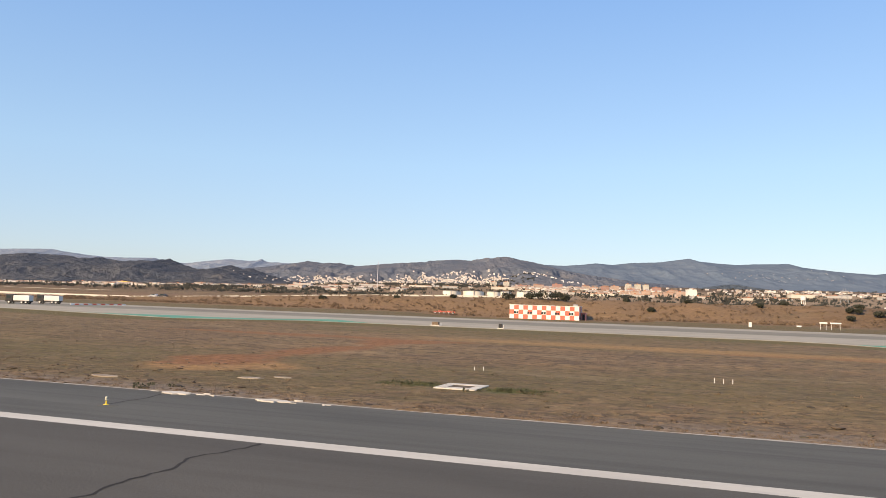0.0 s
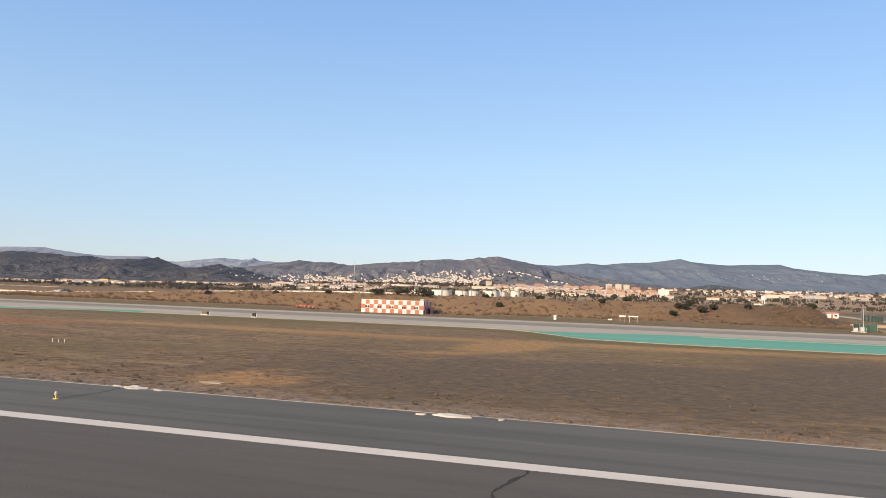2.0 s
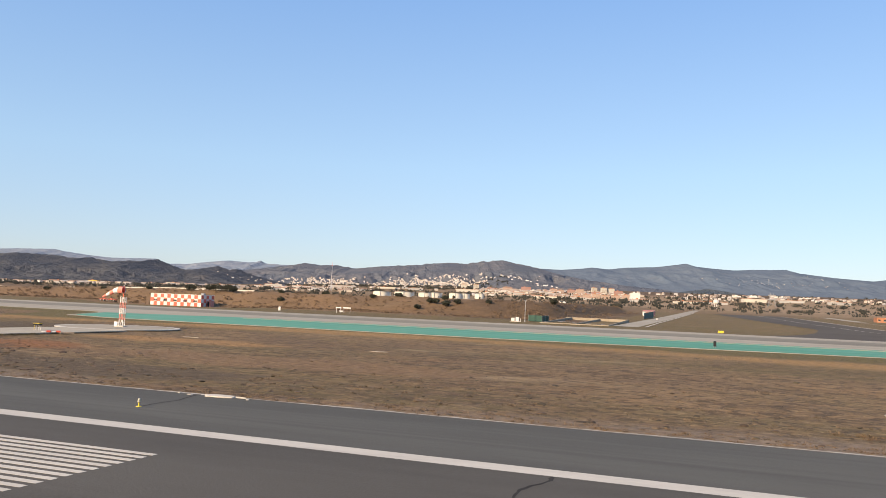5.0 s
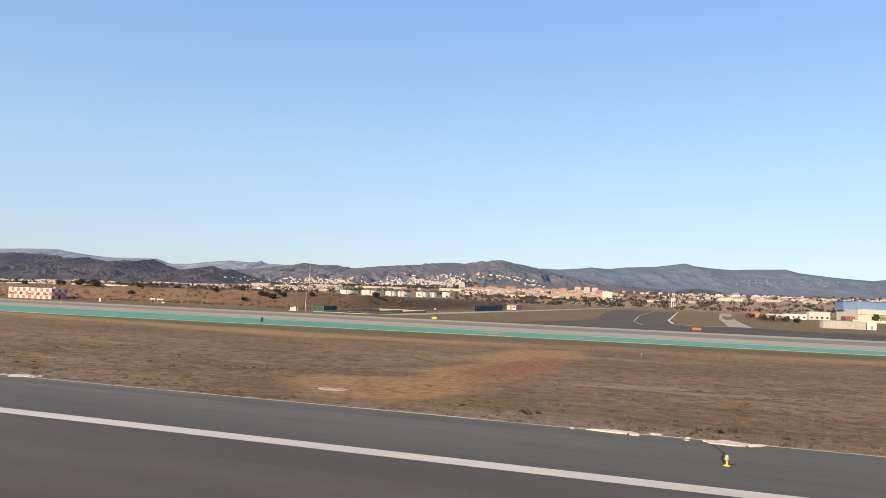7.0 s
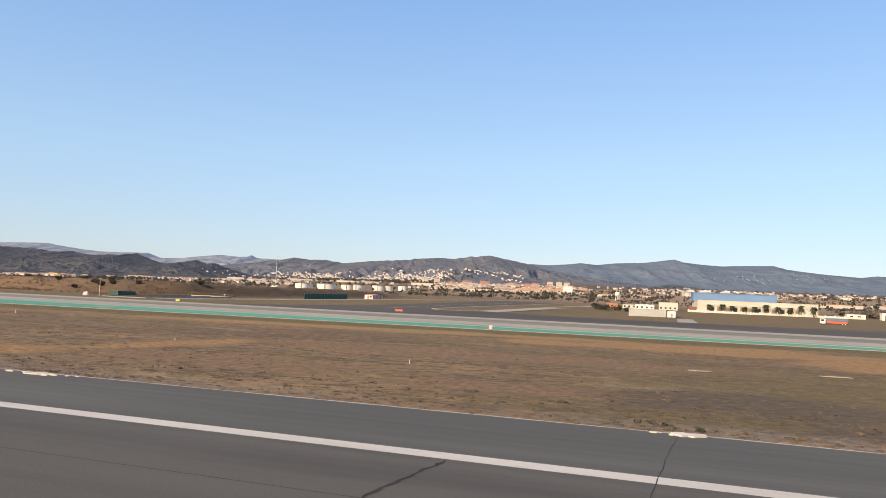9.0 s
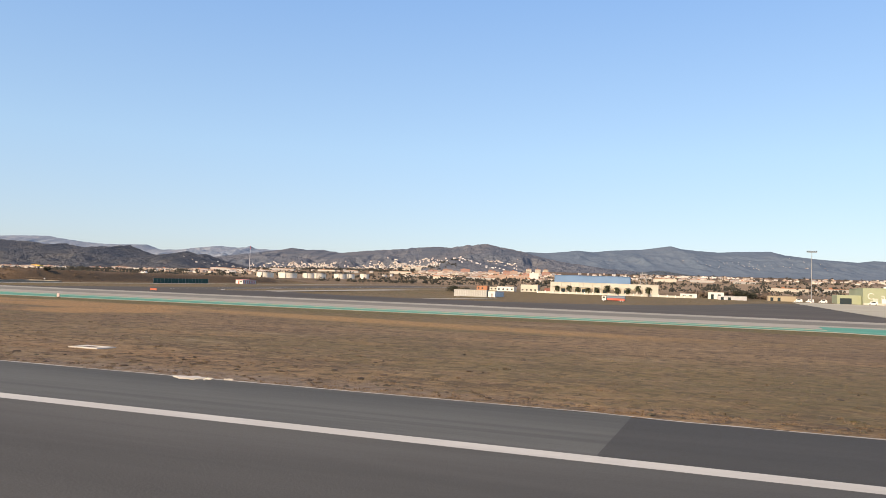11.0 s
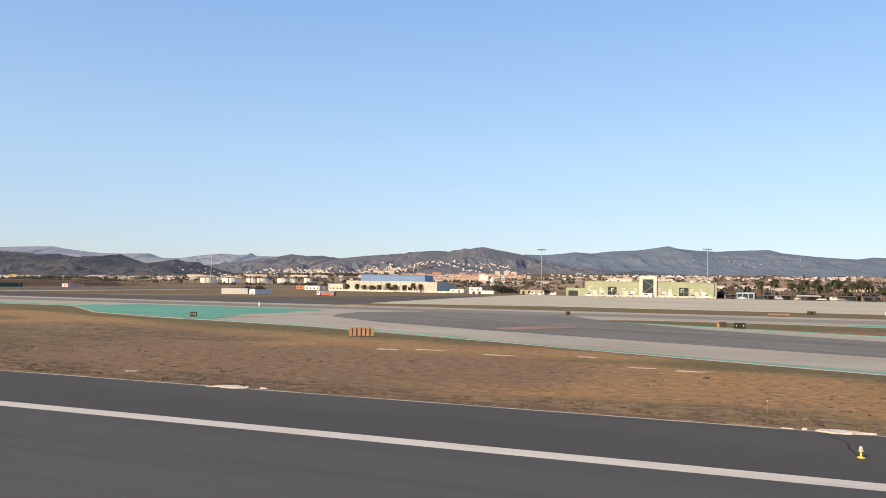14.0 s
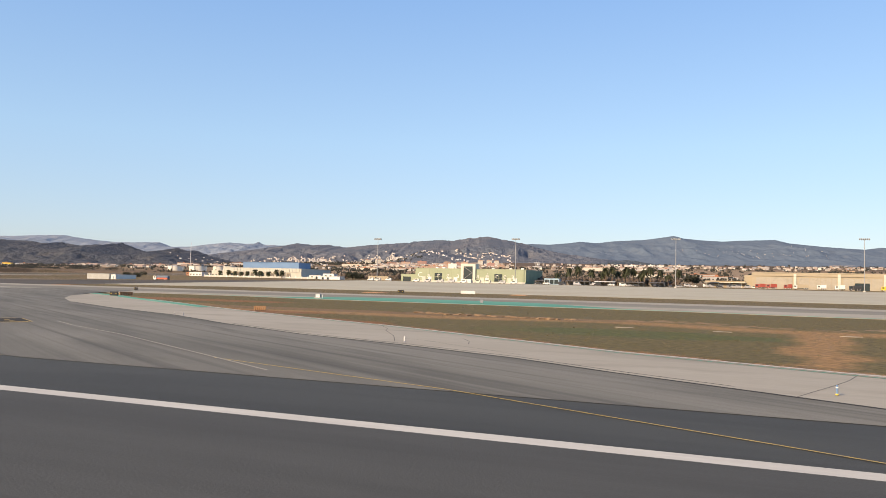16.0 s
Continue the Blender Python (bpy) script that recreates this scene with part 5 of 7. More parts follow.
for k in range(12):
    u = 7.0 + k * 4.55
    bay = part("loading_bay", Shape().box(u, -0.10, 0.3, u + 3.2, 0.02, 4.3), BEIGE, hangar)
    # This panel carries the shade of a recess that is not cut.
    part("shutter", Shape().box(u + 0.3, -0.16, 0.3, u + 2.9, -0.09, 3.6), RECESS_DARK if k % 3 else GLASS, bay)
    part("pier", Shape().box(u + 3.5, -0.5, 0, u + 3.85, 0.02, 4.74), CREAM, hangar)
part("low_wing", Shape().box(-5, 8, 0, -0.05, 20, 3.4, 0.1), worn("dull_red_sheet", (0.17, 0.075, 0.06), (0.22, 0.10, 0.08), 0.3, 4, 0.8), hangar, "low dull red lean-to")
wall = thing("boundary_wall", "low white boundary wall in front of the hangar", "wall", (296, 507, lie(310, 507)), 4)
part("wall_run", Shape().box(0, 0, 0, 98, 0.35, 1.3, 0.03), CREAM, wall)
for k in range(20):
    part("pillar", Shape().box(k * 5.1, -0.12, 0, k * 5.1 + 0.6, 0.47, 1.75, 0.03), WHITE, wall)

# sheds and low houses before the hangar
shed = sheet_hall("storage_shed", "long grey-white ribbed storage shed", 271.6, 414, 18.4, 8, 3.8, 6, worn("grey_white_sheet", (0.34, 0.345, 0.33), (0.40, 0.405, 0.385), 0.2, 4, 0.6), 0.2)
for k in range(18):
    part("sheet_rib", Shape().box(0.5 + k, -0.06, 0.1, 0.62 + k, 0.0, 3.7), GALV, shed)
annex = sheet_hall("shed_annex", "small white cabin beside a storage shed", 290.4, 417, 4.0, 20, 3.3, 2, WHITE, 0.2)
part("cabin_door", Shape().box(1.6, -0.05, 0, 2.6, 0.02, 2.2), GREY, annex)
for x, y, w, d, h, m, t in ((276, 541, 12, 12, 5.0, CREAM, "low cream service building with a flat roof"), (262, 530, 12, 9, 3.2, WHITE, "low white service building with a flat roof"), (252, 545, 18, 8, 2.6, CREAM, "long low cream service building"), (240, 552, 8, 8, 3.0, TERRACOTTA, "small red-roofed service building")):
    hut = sheet_hall("service_building", t, x, y, w, d, h, 4, m, 0.25)
    for k in range(int(w / 3)):
        win = part("window", Shape().box(0.8 + 3 * k, -0.05, 1.0, 2.0 + 3 * k, 0.02, 2.1), GLASS, hut)
        part("window_sill", Shape().box(0.7 + 3 * k, -0.12, 0.92, 2.1 + 3 * k, 0.0, 1.0), WHITE, win)
for x, y, w, d, h, m, t in ((385, 520, 10, 6, 2.7, WHITE, "low white gatehouse beside the apron"), (402, 512, 9, 6, 4.2, WHITE, "small white cabin beside the apron"), (436, 520, 16, 3, 3.2, BEIGE, "open shelter roof beside the apron"), (408, 498, 16, 8, 2.4, GALV, "low grey store beside the apron")):
    hut = sheet_hall("apron_cabin", t, x, y, w, d, h, 4, m, 0.2)
    for k in range(2):
        # A dark sheet on the solid wall paints the unlit inside of an opening.
        part("opening_shade", Shape().box(1.5 + 4 * k, -0.05, 0.2, 3.2 + 4 * k, 0.02, h * 0.75), GLASS, hut)

DUSTY_WALL = worn("dusty_basin_wall", (0.27, 0.225, 0.165), (0.36, 0.31, 0.235), 0.3, 4, 0.9, dirt=(0.2, 0.15, 0.1), dirty=0.6)
# red-roofed hut, screens and walls at the end of the bank
hut = sheet_hall("guard_hut", "small white hut with red panels and a faded red roof", 109.6, 441, 5.4, 15, 2.5, 0, WHITE, 0.1)
part("red_roof", Shape().prism([(-0.4, 2.6), (15.4, 2.6), (15.4, 2.75), (7.5, 3.3), (-0.4, 2.75)], -0.3, 5.7), RED_FADED, hut)
part("door", Shape().box(1.9, -0.06, 0.2, 2.9, 0.02, 2.2), RED_CLAD, hut)
part("window", Shape().box(3.5, -0.05, 1.1, 4.7, 0.02, 2.0), GLASS, hut)
for k in range(7):
    part("panel", Shape().box(5.38, 0.6 + 2.1 * k, 0.2, 5.46, 1.7 + 2.1 * k, 2.3), RED_CLAD if k % 2 else RED_FADED, hut)
basin = thing("concrete_basin", "open concrete basin with low pale walls and a sloping divider", "basin", (99.0, 236.0, lie(106, 236)), 0)
part("near_wall", Shape().box(0, 0, -0.1, 20.4, 0.4, 0.25, 0.04), DUSTY_WALL, basin)
part("far_wall", Shape().box(-2, 52, -0.1, 20.4, 52.5, 1.8, 0.05), DUSTY_WALL, basin)
part("side_wall", Shape().prism([(0.5, -0.1), (52, -0.1), (52, 1.8), (0.5, 0.25)], 20.0, 20.4), DUSTY_WALL, basin)
part("side_wall", Shape().prism([(0.5, -0.1), (52, -0.1), (52, 1.8), (0.5, 0.25)], -0.3, 0.1), DUSTY_WALL, basin)
part("divider", Shape().prism([(0.5, -0.1), (52, -0.1), (52, 1.6), (0.5, 0.25)], 9.9, 10.3), DUSTY_WALL, basin)
for k in range(13):
    part("rail_post", Shape().rod((-1.6 + 1.75 * k, 52.25, 1.7), (-1.6 + 1.75 * k, 52.25, 2.8), 0.05, 0.05, 6), BARK, basin)
part("rail", Shape().rod((-1.6, 52.25, 2.75), (19.4, 52.25, 2.75), 0.04, 0.04, 6), BARK, basin)
GREEN_MESH = worn("green_mesh", (0.03, 0.075, 0.06), (0.045, 0.10, 0.08), 0.5, 5, 0.8)
fence = thing("green_screen_fence", "dark green mesh screen on steel posts along a road", "fence", (118.6, 352, lie(119, 352)), 90)
for k in range(17):
    g = lie(119, 352 + 3 * k) - lie(119, 352)
    part("post", Shape().rod((k * 3, 0, g), (k * 3, 0, g + 3.0), 0.06, 0.06, 8), GREY, fence)
    if k < 16:
        part("screen", Shape().box(k * 3 + 0.1, -0.02, g + 0.1, k * 3 + 2.9, 0.02, g + 2.8), GREEN_MESH, fence)
cage = thing("green_mesh_cage", "square cage of dark green mesh beside a light pole", "cage", (92.9, 246, lie(104, 246)), 0)
for px, py in ((0, 0), (2.2, 0), (4.4, 0), (4.4, 5), (4.4, 10), (0, 10), (0, 5)):
    part("post", Shape().rod((px, py, 0), (px, py, 2.2), 0.05, 0.05, 8), GREY, cage)
part("mesh_side", Shape().box(0, -0.02, 0.1, 4.4, 0.02, 2.0), GREEN_MESH, cage)
part("mesh_side", Shape().box(4.38, 0, 0.1, 4.42, 10, 2.0), GREEN_MESH, cage)
part("mesh_side", Shape().box(-0.02, 0, 0.1, 0.02, 10, 2.0), GREEN_MESH, cage)
globe = thing("road_lamp", "short post with a white globe lamp beside the road", "lamp", (130.6, 268, lie(130, 268)), 0)
part("post", Shape().rod((0, 0, 0), (0, 0, 1.7), 0.05, 0.05, 8), GREY, globe)
part("globe", Shape().turned([(0.05, 1.7), (0.28, 1.85), (0.32, 2.05), (0.22, 2.25), (0, 2.32)], 12), WHITE, globe)
pole = thing("light_pole", "slim grey light pole beside small cabinets", "lamp", (93.0, 241, lie(104, 241)))
part("mast", Shape().rod((0, 0, 0), (0, 0, 6.5), 0.11, 0.06, 10), GALV, pole)
part("lamp_head", Shape().box(-0.5, -0.15, 6.4, 0.5, 0.15, 6.6, 0.04), GREY, pole)
gantry = thing("antenna_frame", "white tubular frame on posts beyond the taxiway", "frame", (28, 240, lie(30, 240)), 4)
for k in (0.3, 1.7, 3.0, 5.2):
    part("post", Shape().rod((k, 0, 0), (k, 0, 1.8), 0.05, 0.05, 8), WHITE, gantry)
for a, b in ((0, 2.0), (2.7, 5.5)):
    part("beam", Shape().box(a, -0.12, 1.6, b, 0.12, 2.0, 0.03), WHITE, gantry)
fence = thing("wire_fence", "thin wire fence on steel posts at the foot of the bank", "fence", (-20, 262, lie(0, 262) + 0.0), 0)
for k in range(18):
    part("post", Shape().rod((k * 6, 0, 0), (k * 6, 0, 1.5), 0.03, 0.03, 6), BARK, fence)
part("wire", Shape().box(0, -0.006, 1.43, 102, 0.006, 1.442).box(0, -0.006, 0.7, 102, 0.006, 0.712), BARK, fence)

# ---- cargo terminal ----
cargo = sheet_hall("cargo_terminal", "long pale green cargo terminal with white lettering", 484.5, 497.6, 78.5, 46, 9.2, 2, PALE_GREEN, 0.5)
part("low_wing", Shape().box(-12.5, 4, 0, -0.05, 24, 5.4, 0.1), PALE_GREEN, cargo)
# Dark sheet painting the gloom of an opening; the wall is not cut.
part("wing_opening_shade", Shape().box(-11.0, 3.94, 0.2, -5.0, 4.02, 3.6), GLASS, cargo)
for k in range(39):
    part("cladding_rib", Shape().box(0.3 + 2.0 * k, -0.07, 0.2, 0.45 + 2.0 * k, 0.0, 9.4), PALE_GREEN, cargo)
tower = part("portal", Shape().box(33.6, -1.2, 0, 44.0, 6, 13.0, 0.12), CREAM, cargo, "tall cream entrance portal")
part("portal_glass", Shape().box(35.6, -1.32, 2.6, 42.0, -1.18, 11.2), GLASS, tower, "dark glass with a diagonal brace")
part("plinth", Shape().box(0.2, -0.9, 0, 33.4, -0.1, 1.3, 0.03), CREAM, cargo, "low cream dock wall")
part("plinth", Shape().box(44.2, -0.9, 0, 78.2, -0.1, 1.3, 0.03), CREAM, cargo, "low cream dock wall")
brace = Shape()
brace.rod((35.8, -1.4, 11.0), (41.8, -1.4, 7.0), 0.16, 0.16, 6).rod((41.8, -1.4, 7.0), (35.8, -1.4, 2.8), 0.16, 0.16, 6)
part("brace", brace, GREY, tower)
part("porch", Shape().box(34.6, -3.0, 0, 41.5, -1.2, 2.6, 0.05), WHITE, tower)
for a in (14.3, 57.0):
    win = part("glazed_bay", Shape().box(a, -0.14, 1.2, a + 5.4, 0.0, 6.4), GLASS, cargo)
    part("mullion", Shape().box(a + 2.6, -0.2, 1.2, a + 2.8, -0.12, 6.4).box(a, -0.2, 3.7, a + 5.4, -0.12, 3.9), PALE_GREEN, win)
for k, a in enumerate((5.0, 9.4, 24.0, 28.3, 47.0, 50.5, 66.0, 70.0)):
    part("dock_door", Shape().box(a, -0.16, 0.3, a + 2.6, 0.0, 3.6), WHITE if k % 2 else CREAM, cargo)
    part("dock_frame", Shape().box(a - 0.2, -0.22, 3.6, a + 2.8, -0.02, 3.9), CREAM, cargo)
for k, (a, b) in enumerate(((12, 8), (22, 12), (52, 10), (63, 14), (73, 8))):
    part("roof_unit", Shape().box(a, b, 9.7, a + 1.8, b + 1.8, 10.7, 0.06), WHITE, cargo)
# Shade painted onto the end wall: a darker copy of PALE_GREEN.
part("end_wall", Shape().box(78.5, 0.4, 0.2, 78.6, 45.5, 9.0), worn("shaded_green_sheet", (0.20, 0.245, 0.16), (0.24, 0.29, 0.19), 0.1, 3, 0.7), cargo)
# white letters along the facade
for k, (u, ch) in enumerate(((2.0, "C"), (9.0, "a"), (16.2, "r"), (23.0, "g"), (30.2, "a"), (44.4, "a"), (50.8, "é"), (57.6, "r"), (63.2, "e"), (68.8, "a"))):
    c = bpy.data.curves.new("letter", "FONT")
    c.body, c.size, c.extrude = ch, 5.0 * SCALE, 0.06 * SCALE
    c.offset = -0.045 * SCALE
    c.materials.append(WHITE)
    typed = bpy.data.objects.new("letter", c)
    scene.collection.objects.link(typed)
    me = bpy.data.meshes.new_from_object(typed.evaluated_get(bpy.context.evaluated_depsgraph_get()))
    bpy.data.objects.remove(typed)
    t = new("letter", me)
    t.parent = cargo
    t.matrix_basis = pose(u * SCALE, -0.25 * SCALE, 3.4 * SCALE, 90, 0, 0)


def light_mast(x, y):
    ob = thing("floodlight_mast", "tall slim grey floodlight mast on the apron edge", "lamp", (x, y, lie(x, y)), 0, "apron floodlight masts")
    part("base", Shape().turned([(0.7, 0), (0.7, 0.5), (0.45, 0.6)], 12), KERB, ob)
    part("mast", Shape().rod((0, 0, 0.5), (0, 0, 29.0), 0.27, 0.13, 12), MAST, ob)
    part("crossbar", Shape().box(-2.7, -0.2, 28.6, 2.7, 0.2, 28.9, 0.04), GREY, ob)
    for k in range(6):
        lamp = part("floodlight", Shape().prism([(-0.55, 28.7), (0.25, 28.85), (0.25, 29.5), (-0.35, 29.6)], -2.7 + 0.95 * k, -2.05 + 0.95 * k), MAST, ob)
        part("lens", Shape().box(-2.62 + 0.95 * k, -0.60, 28.95, -2.13 + 0.95 * k, -0.5, 29.4), GLASS, lamp)
    return ob


first_mast = light_mast(457.8, 492)
for k in range(-1, 7):
    if k != 0:
        x = 457.8 + 100.4 * k
        if k > 0:
            copy_thing(first_mast, spot_pose(x, 492, lie(x, 492)))

# ---- beige fire station and maintenance hall ----
hall = sheet_hall("maintenance_hall", "long beige maintenance hall with tall pale doors", 700.4, 536, 150, 40, 9.8, -1, BEIGE, 0.7)
for k in range(6):
    u = 2.2 + k * 24.5
    door = part("hangar_door", Shape().box(u, -0.14, 0.1, u + 21.0, 0.0, 7.4), worn("pale_grey_door", (0.31, 0.285, 0.235), (0.36, 0.33, 0.27), 0.2, 4, 0.6), hall)
    for q in range(7):
        part("door_rib", Shape().box(u + 3.0 * q, -0.2, 0.1, u + 3.0 * q + 0.18, -0.13, 7.4), BEIGE, door)
    part("pillar", Shape().box(u + 21.6, -0.6, 0, u + 23.2, 0.02, 9.8), CREAM, hall)
part("fascia", Shape().box(-0.3, -0.5, 8.2, 150.2, 0.02, 9.0), BEIGE, hall)
# Two dark sheets paint the unlit inside of open doorways.
part("doorway_shade", Shape().box(57.5, -0.22, 0.1, 65.5, -0.02, 4.6), GLASS, hall)
part("doorway_shade", Shape().box(88, -0.22, 0.1, 96, -0.02, 6.2), GLASS, hall)
part("end_block", Shape().box(-5, 6, 0, -0.05, 30, 8.6, 0.1), BEIGE, hall)
low = sheet_hall("low_workshop", "low tan workshop building with a flat roof", 672, 540, 24, 12, 4.2, -1, worn("tan_render", (0.31, 0.245, 0.165), (0.36, 0.285, 0.195), 0.2, 3, 0.85), 0.4)
for k in range(4):
    part("canopy_post", Shape().box(1 + 7 * k, -2.9, 0, 1.25 + 7 * k, -2.65, 3.3), CREAM, low)
    part("door", Shape().box(2 + 5.5 * k, -0.08, 0, 5.6 + 5.5 * k, 0.02, 3.0), GREY, low)
part("canopy", Shape().box(-0.6, -3.2, 3.3, 24.6, -0.16, 3.75, 0.04), CREAM, low, "flat cream canopy")
low = sheet_hall("glass_cabin", "small blue-glazed cabin beside the cargo terminal", 574, 505, 10, 6, 4.0, 2, worn("blue_grey_panel", (0.26, 0.36, 0.44), (0.30, 0.41, 0.50), 0.3, 4, 0.4), 0.2)
for k in range(3):
    part("pane", Shape().box(0.6 + 3.1 * k, -0.05, 0.6, 3.2 + 3.1 * k, 0.02, 3.3), GLASS, low)


# ---- vehicles ----
def wheel(parent, x, y, r, w=0.3):
    tyre = part("tyre", Shape().rod((x, y - w / 2, r), (x, y + w / 2, r), r, r, 14), RUBBER, parent)
    part("rim", Shape().rod((x, y - w / 2 - 0.02, r), (x, y + w / 2 + 0.02, r), r * 0.55, r * 0.55, 10), GALV, tyre)


def lorry(x, y, turn, cab, load, label, length=8.0, tank=False, height=3.0):
    ob = thing("lorry", label, "truck", (x, y, lie(x, y) + 0.05), turn)
    part("chassis", Shape().box(-0.2, -1.0, 0.55, length, 1.0, 0.9), BLACK, ob)
    c = part("cab", Shape().prism([(-1.15, 0.6), (1.15, 0.6), (1.15, 2.5), (1.0, 2.75), (-1.0, 2.75), (-1.15, 2.5)], 0, 2.1), cab, ob)
    part("windscreen", Shape().box(-0.04, -1.0, 1.6, 0.02, 1.0, 2.5), GLASS, c)
    for k in (-1.17, 1.15):
        part("side_window", Shape().box(0.4, k, 1.6, 1.5, k + 0.03, 2.4), GLASS, c)
    if tank:
        part("tank", Shape().rod((2.4, 0, 1.95), (length, 0, 1.95), 1.05, 1.05, 20), load, ob)
        part("tank_skirt", Shape().box(2.6, -1.2, 0.75, length - 0.2, 1.2, 1.6, 0.05), RED, ob, "red side skirt")
    else:
        part("load_body", Shape().box(2.3, -1.2, 0.95, length, 1.2, height, 0.06), load, ob)
    for a in (1.0, length - 2.2, length - 1.0):
        for b in (-1.0, 1.0):
            wheel(ob, a, b, 0.5)
    return ob


def car(x, y, turn, paint, label, van=False, long=4.4):
    ob = thing("van" if van else "car", label, "van" if van else "car", (x, y, lie(x, y) + 0.05), turn, "parked vehicles")
    h = 2.1 if van else 1.45
    s = Shape()
    prof = [(0, 0.35), (long, 0.35), (long, 0.9), (long - 0.1, h - 0.1), (long - 0.6, h), (1.5, h), (0.9, 1.05), (0.1, 0.85)] if van else [(0, 0.35), (long, 0.35), (long, 0.85), (long - 0.3, 0.95), (long - 0.9, h), (1.7, h), (1.0, 0.92), (0.1, 0.75)]
    n = len(prof)
    for b, k in ((-0.88, 1), (0.88, 1)):
        s.v += [(px, b, pz) for px, pz in prof]
    s.f = [tuple(range(n)), tuple(range(2 * n - 1, n - 1, -1))] + [(i, n + i, n + (i + 1) % n, (i + 1) % n) for i in range(n)]
    part("body", s, paint, ob)
    for b in (-0.90, 0.88):
        part("side_window", Shape().box(1.6, b, h * 0.66, long - 1.0, b + 0.02, h * 0.93), GLASS, ob)
    for a in (0.85, long - 0.85):
        for b in (-0.8, 0.8):
            wheel(ob, a, b, 0.33, 0.22)
    return ob


DEEP_RED = worn("deep_red_paint", (0.24, 0.045, 0.035), (0.30, 0.06, 0.045), 0.5, 6, 0.4)
SILVER = worn("silver_car_paint", (0.42, 0.42, 0.44), (0.46, 0.46, 0.48), 0.5, 6, 0.3, 0.3)
DARK_PAINT = worn("dark_car_paint", (0.03, 0.032, 0.04), (0.045, 0.047, 0.055), 0.5, 6, 0.3)
lorry(357.5, 386, 0, WHITE, worn("grey_tank", (0.10, 0.13, 0.17), (0.14, 0.17, 0.21), 0.4, 5, 0.4), "white-cabbed fuel lorry with a dark tank and red skirt", 11.0, True)
for x, y in ((-195.6, 179.5), (-196.4, 191.5)):
    ob = lorry(x, y, 18, BLACK, WHITE, "stubby lorry with a white load beside the taxiway", 7.0, False, 2.5)
for x, y, m, lab in ((-238.2, 300, DARK_PAINT, "dark saloon car on the road over the bank"), (-243, 300, SILVER, "silver saloon car on the road over the bank"), (72, 395, WHITE, "small white car parked on the grass bank")):
    car(x, y, 0, m, lab)
for x, n, paint, load, lab in ((702.4, 6.0, DEEP_RED, DEEP_RED, "deep red airport fire engine parked before the hall"), (708.8, 6.0, DEEP_RED, DEEP_RED, "deep red airport fire engine parked before the hall"), (718.6, 4.8, DEEP_RED, DEEP_RED, "short red tender parked before the hall"),
                               (724.0, 8.2, WHITE, BEIGE, "white-cabbed lorry with a beige body before the hall"), (737.0, 5.0, WHITE, WHITE, "boxy white apron bus before the hall"), (746.6, 5.4, WHITE, WHITE, "boxy white apron bus before the hall"), (754.2, 6.6, DARK_PAINT, DARK_PAINT, "dark grey apron bus before the hall"), (771.0, 6.0, YELLOW, YELLOW, "yellow ground service lorry before the hall"), (785.0, 6.0, WHITE, WHITE, "boxy white apron bus before the hall")):
    lorry(x, 527, 0, paint, load, lab, n, False, 3.1)
rnd = random.Random(12)
for k in range(10):
    car(664 + 3.9 * k, 531 + rnd.uniform(-1, 1), rnd.choice((0, 180)), rnd.choice((WHITE, SILVER, WHITE, DARK_PAINT, GREY)), "small vehicle parked beside the workshops", rnd.random() < 0.5)
for k in range(9):
    car(486 + 8.6 * k + rnd.uniform(-1.5, 1.5), 490.5, 0, rnd.choice((WHITE, WHITE, CREAM, SILVER)), "white van parked before the cargo terminal", True, 4.8)
for k in range(16):
    car(576 + 5.6 * k + rnd.uniform(-3, 3), 500 + rnd.uniform(-4, 3), rnd.choice((0, 180, 90)), rnd.choice((WHITE, SILVER, DARK_PAINT, GREY, DARK_PAINT)), "vehicle parked beneath the palms", rnd.random() < 0.5, rnd.uniform(4.2, 5.6))
ROOF_SHEET = worn("dark_carport_sheet", (0.10, 0.095, 0.09), (0.15, 0.14, 0.13), 0.3, 4, 0.8)
for x, n, m in ((567, 3, ROOF_SHEET), (588, 5, ROOF_SHEET), (607, 4, WHITE), (622, 5, ROOF_SHEET), (641, 3, ROOF_SHEET)):
    ob = thing("carport", "low open carport with a dark sheet roof" if m is ROOF_SHEET else "low open carport with a white sheet roof", "shelter", (x, 507, lie(x, 507)), 1, "carports beneath the palms")
    part("roof", Shape().prism([(-2.6, 2.3), (2.8, 2.7), (2.8, 2.85), (-2.6, 2.45)], 0, n * 3.2), m, ob)
    part("back_wall", Shape().box(0, 2.4, 0, n * 3.2, 2.55, 2.6), RECESS_DARK, ob)
    for k in range(n + 1):
        part("post", Shape().rod((k * 3.2 + (0.1 if k == 0 else -0.1), -2.2, 0), (k * 3.2 + (0.1 if k == 0 else -0.1), -2.2, 2.34), 0.07, 0.07, 8), GREY, ob)
for k, (x, y) in enumerate(((455, 494), (449, 495), (462, 497))):
    car(x, y, 0, WHITE, "white van beside a floodlight mast", True)
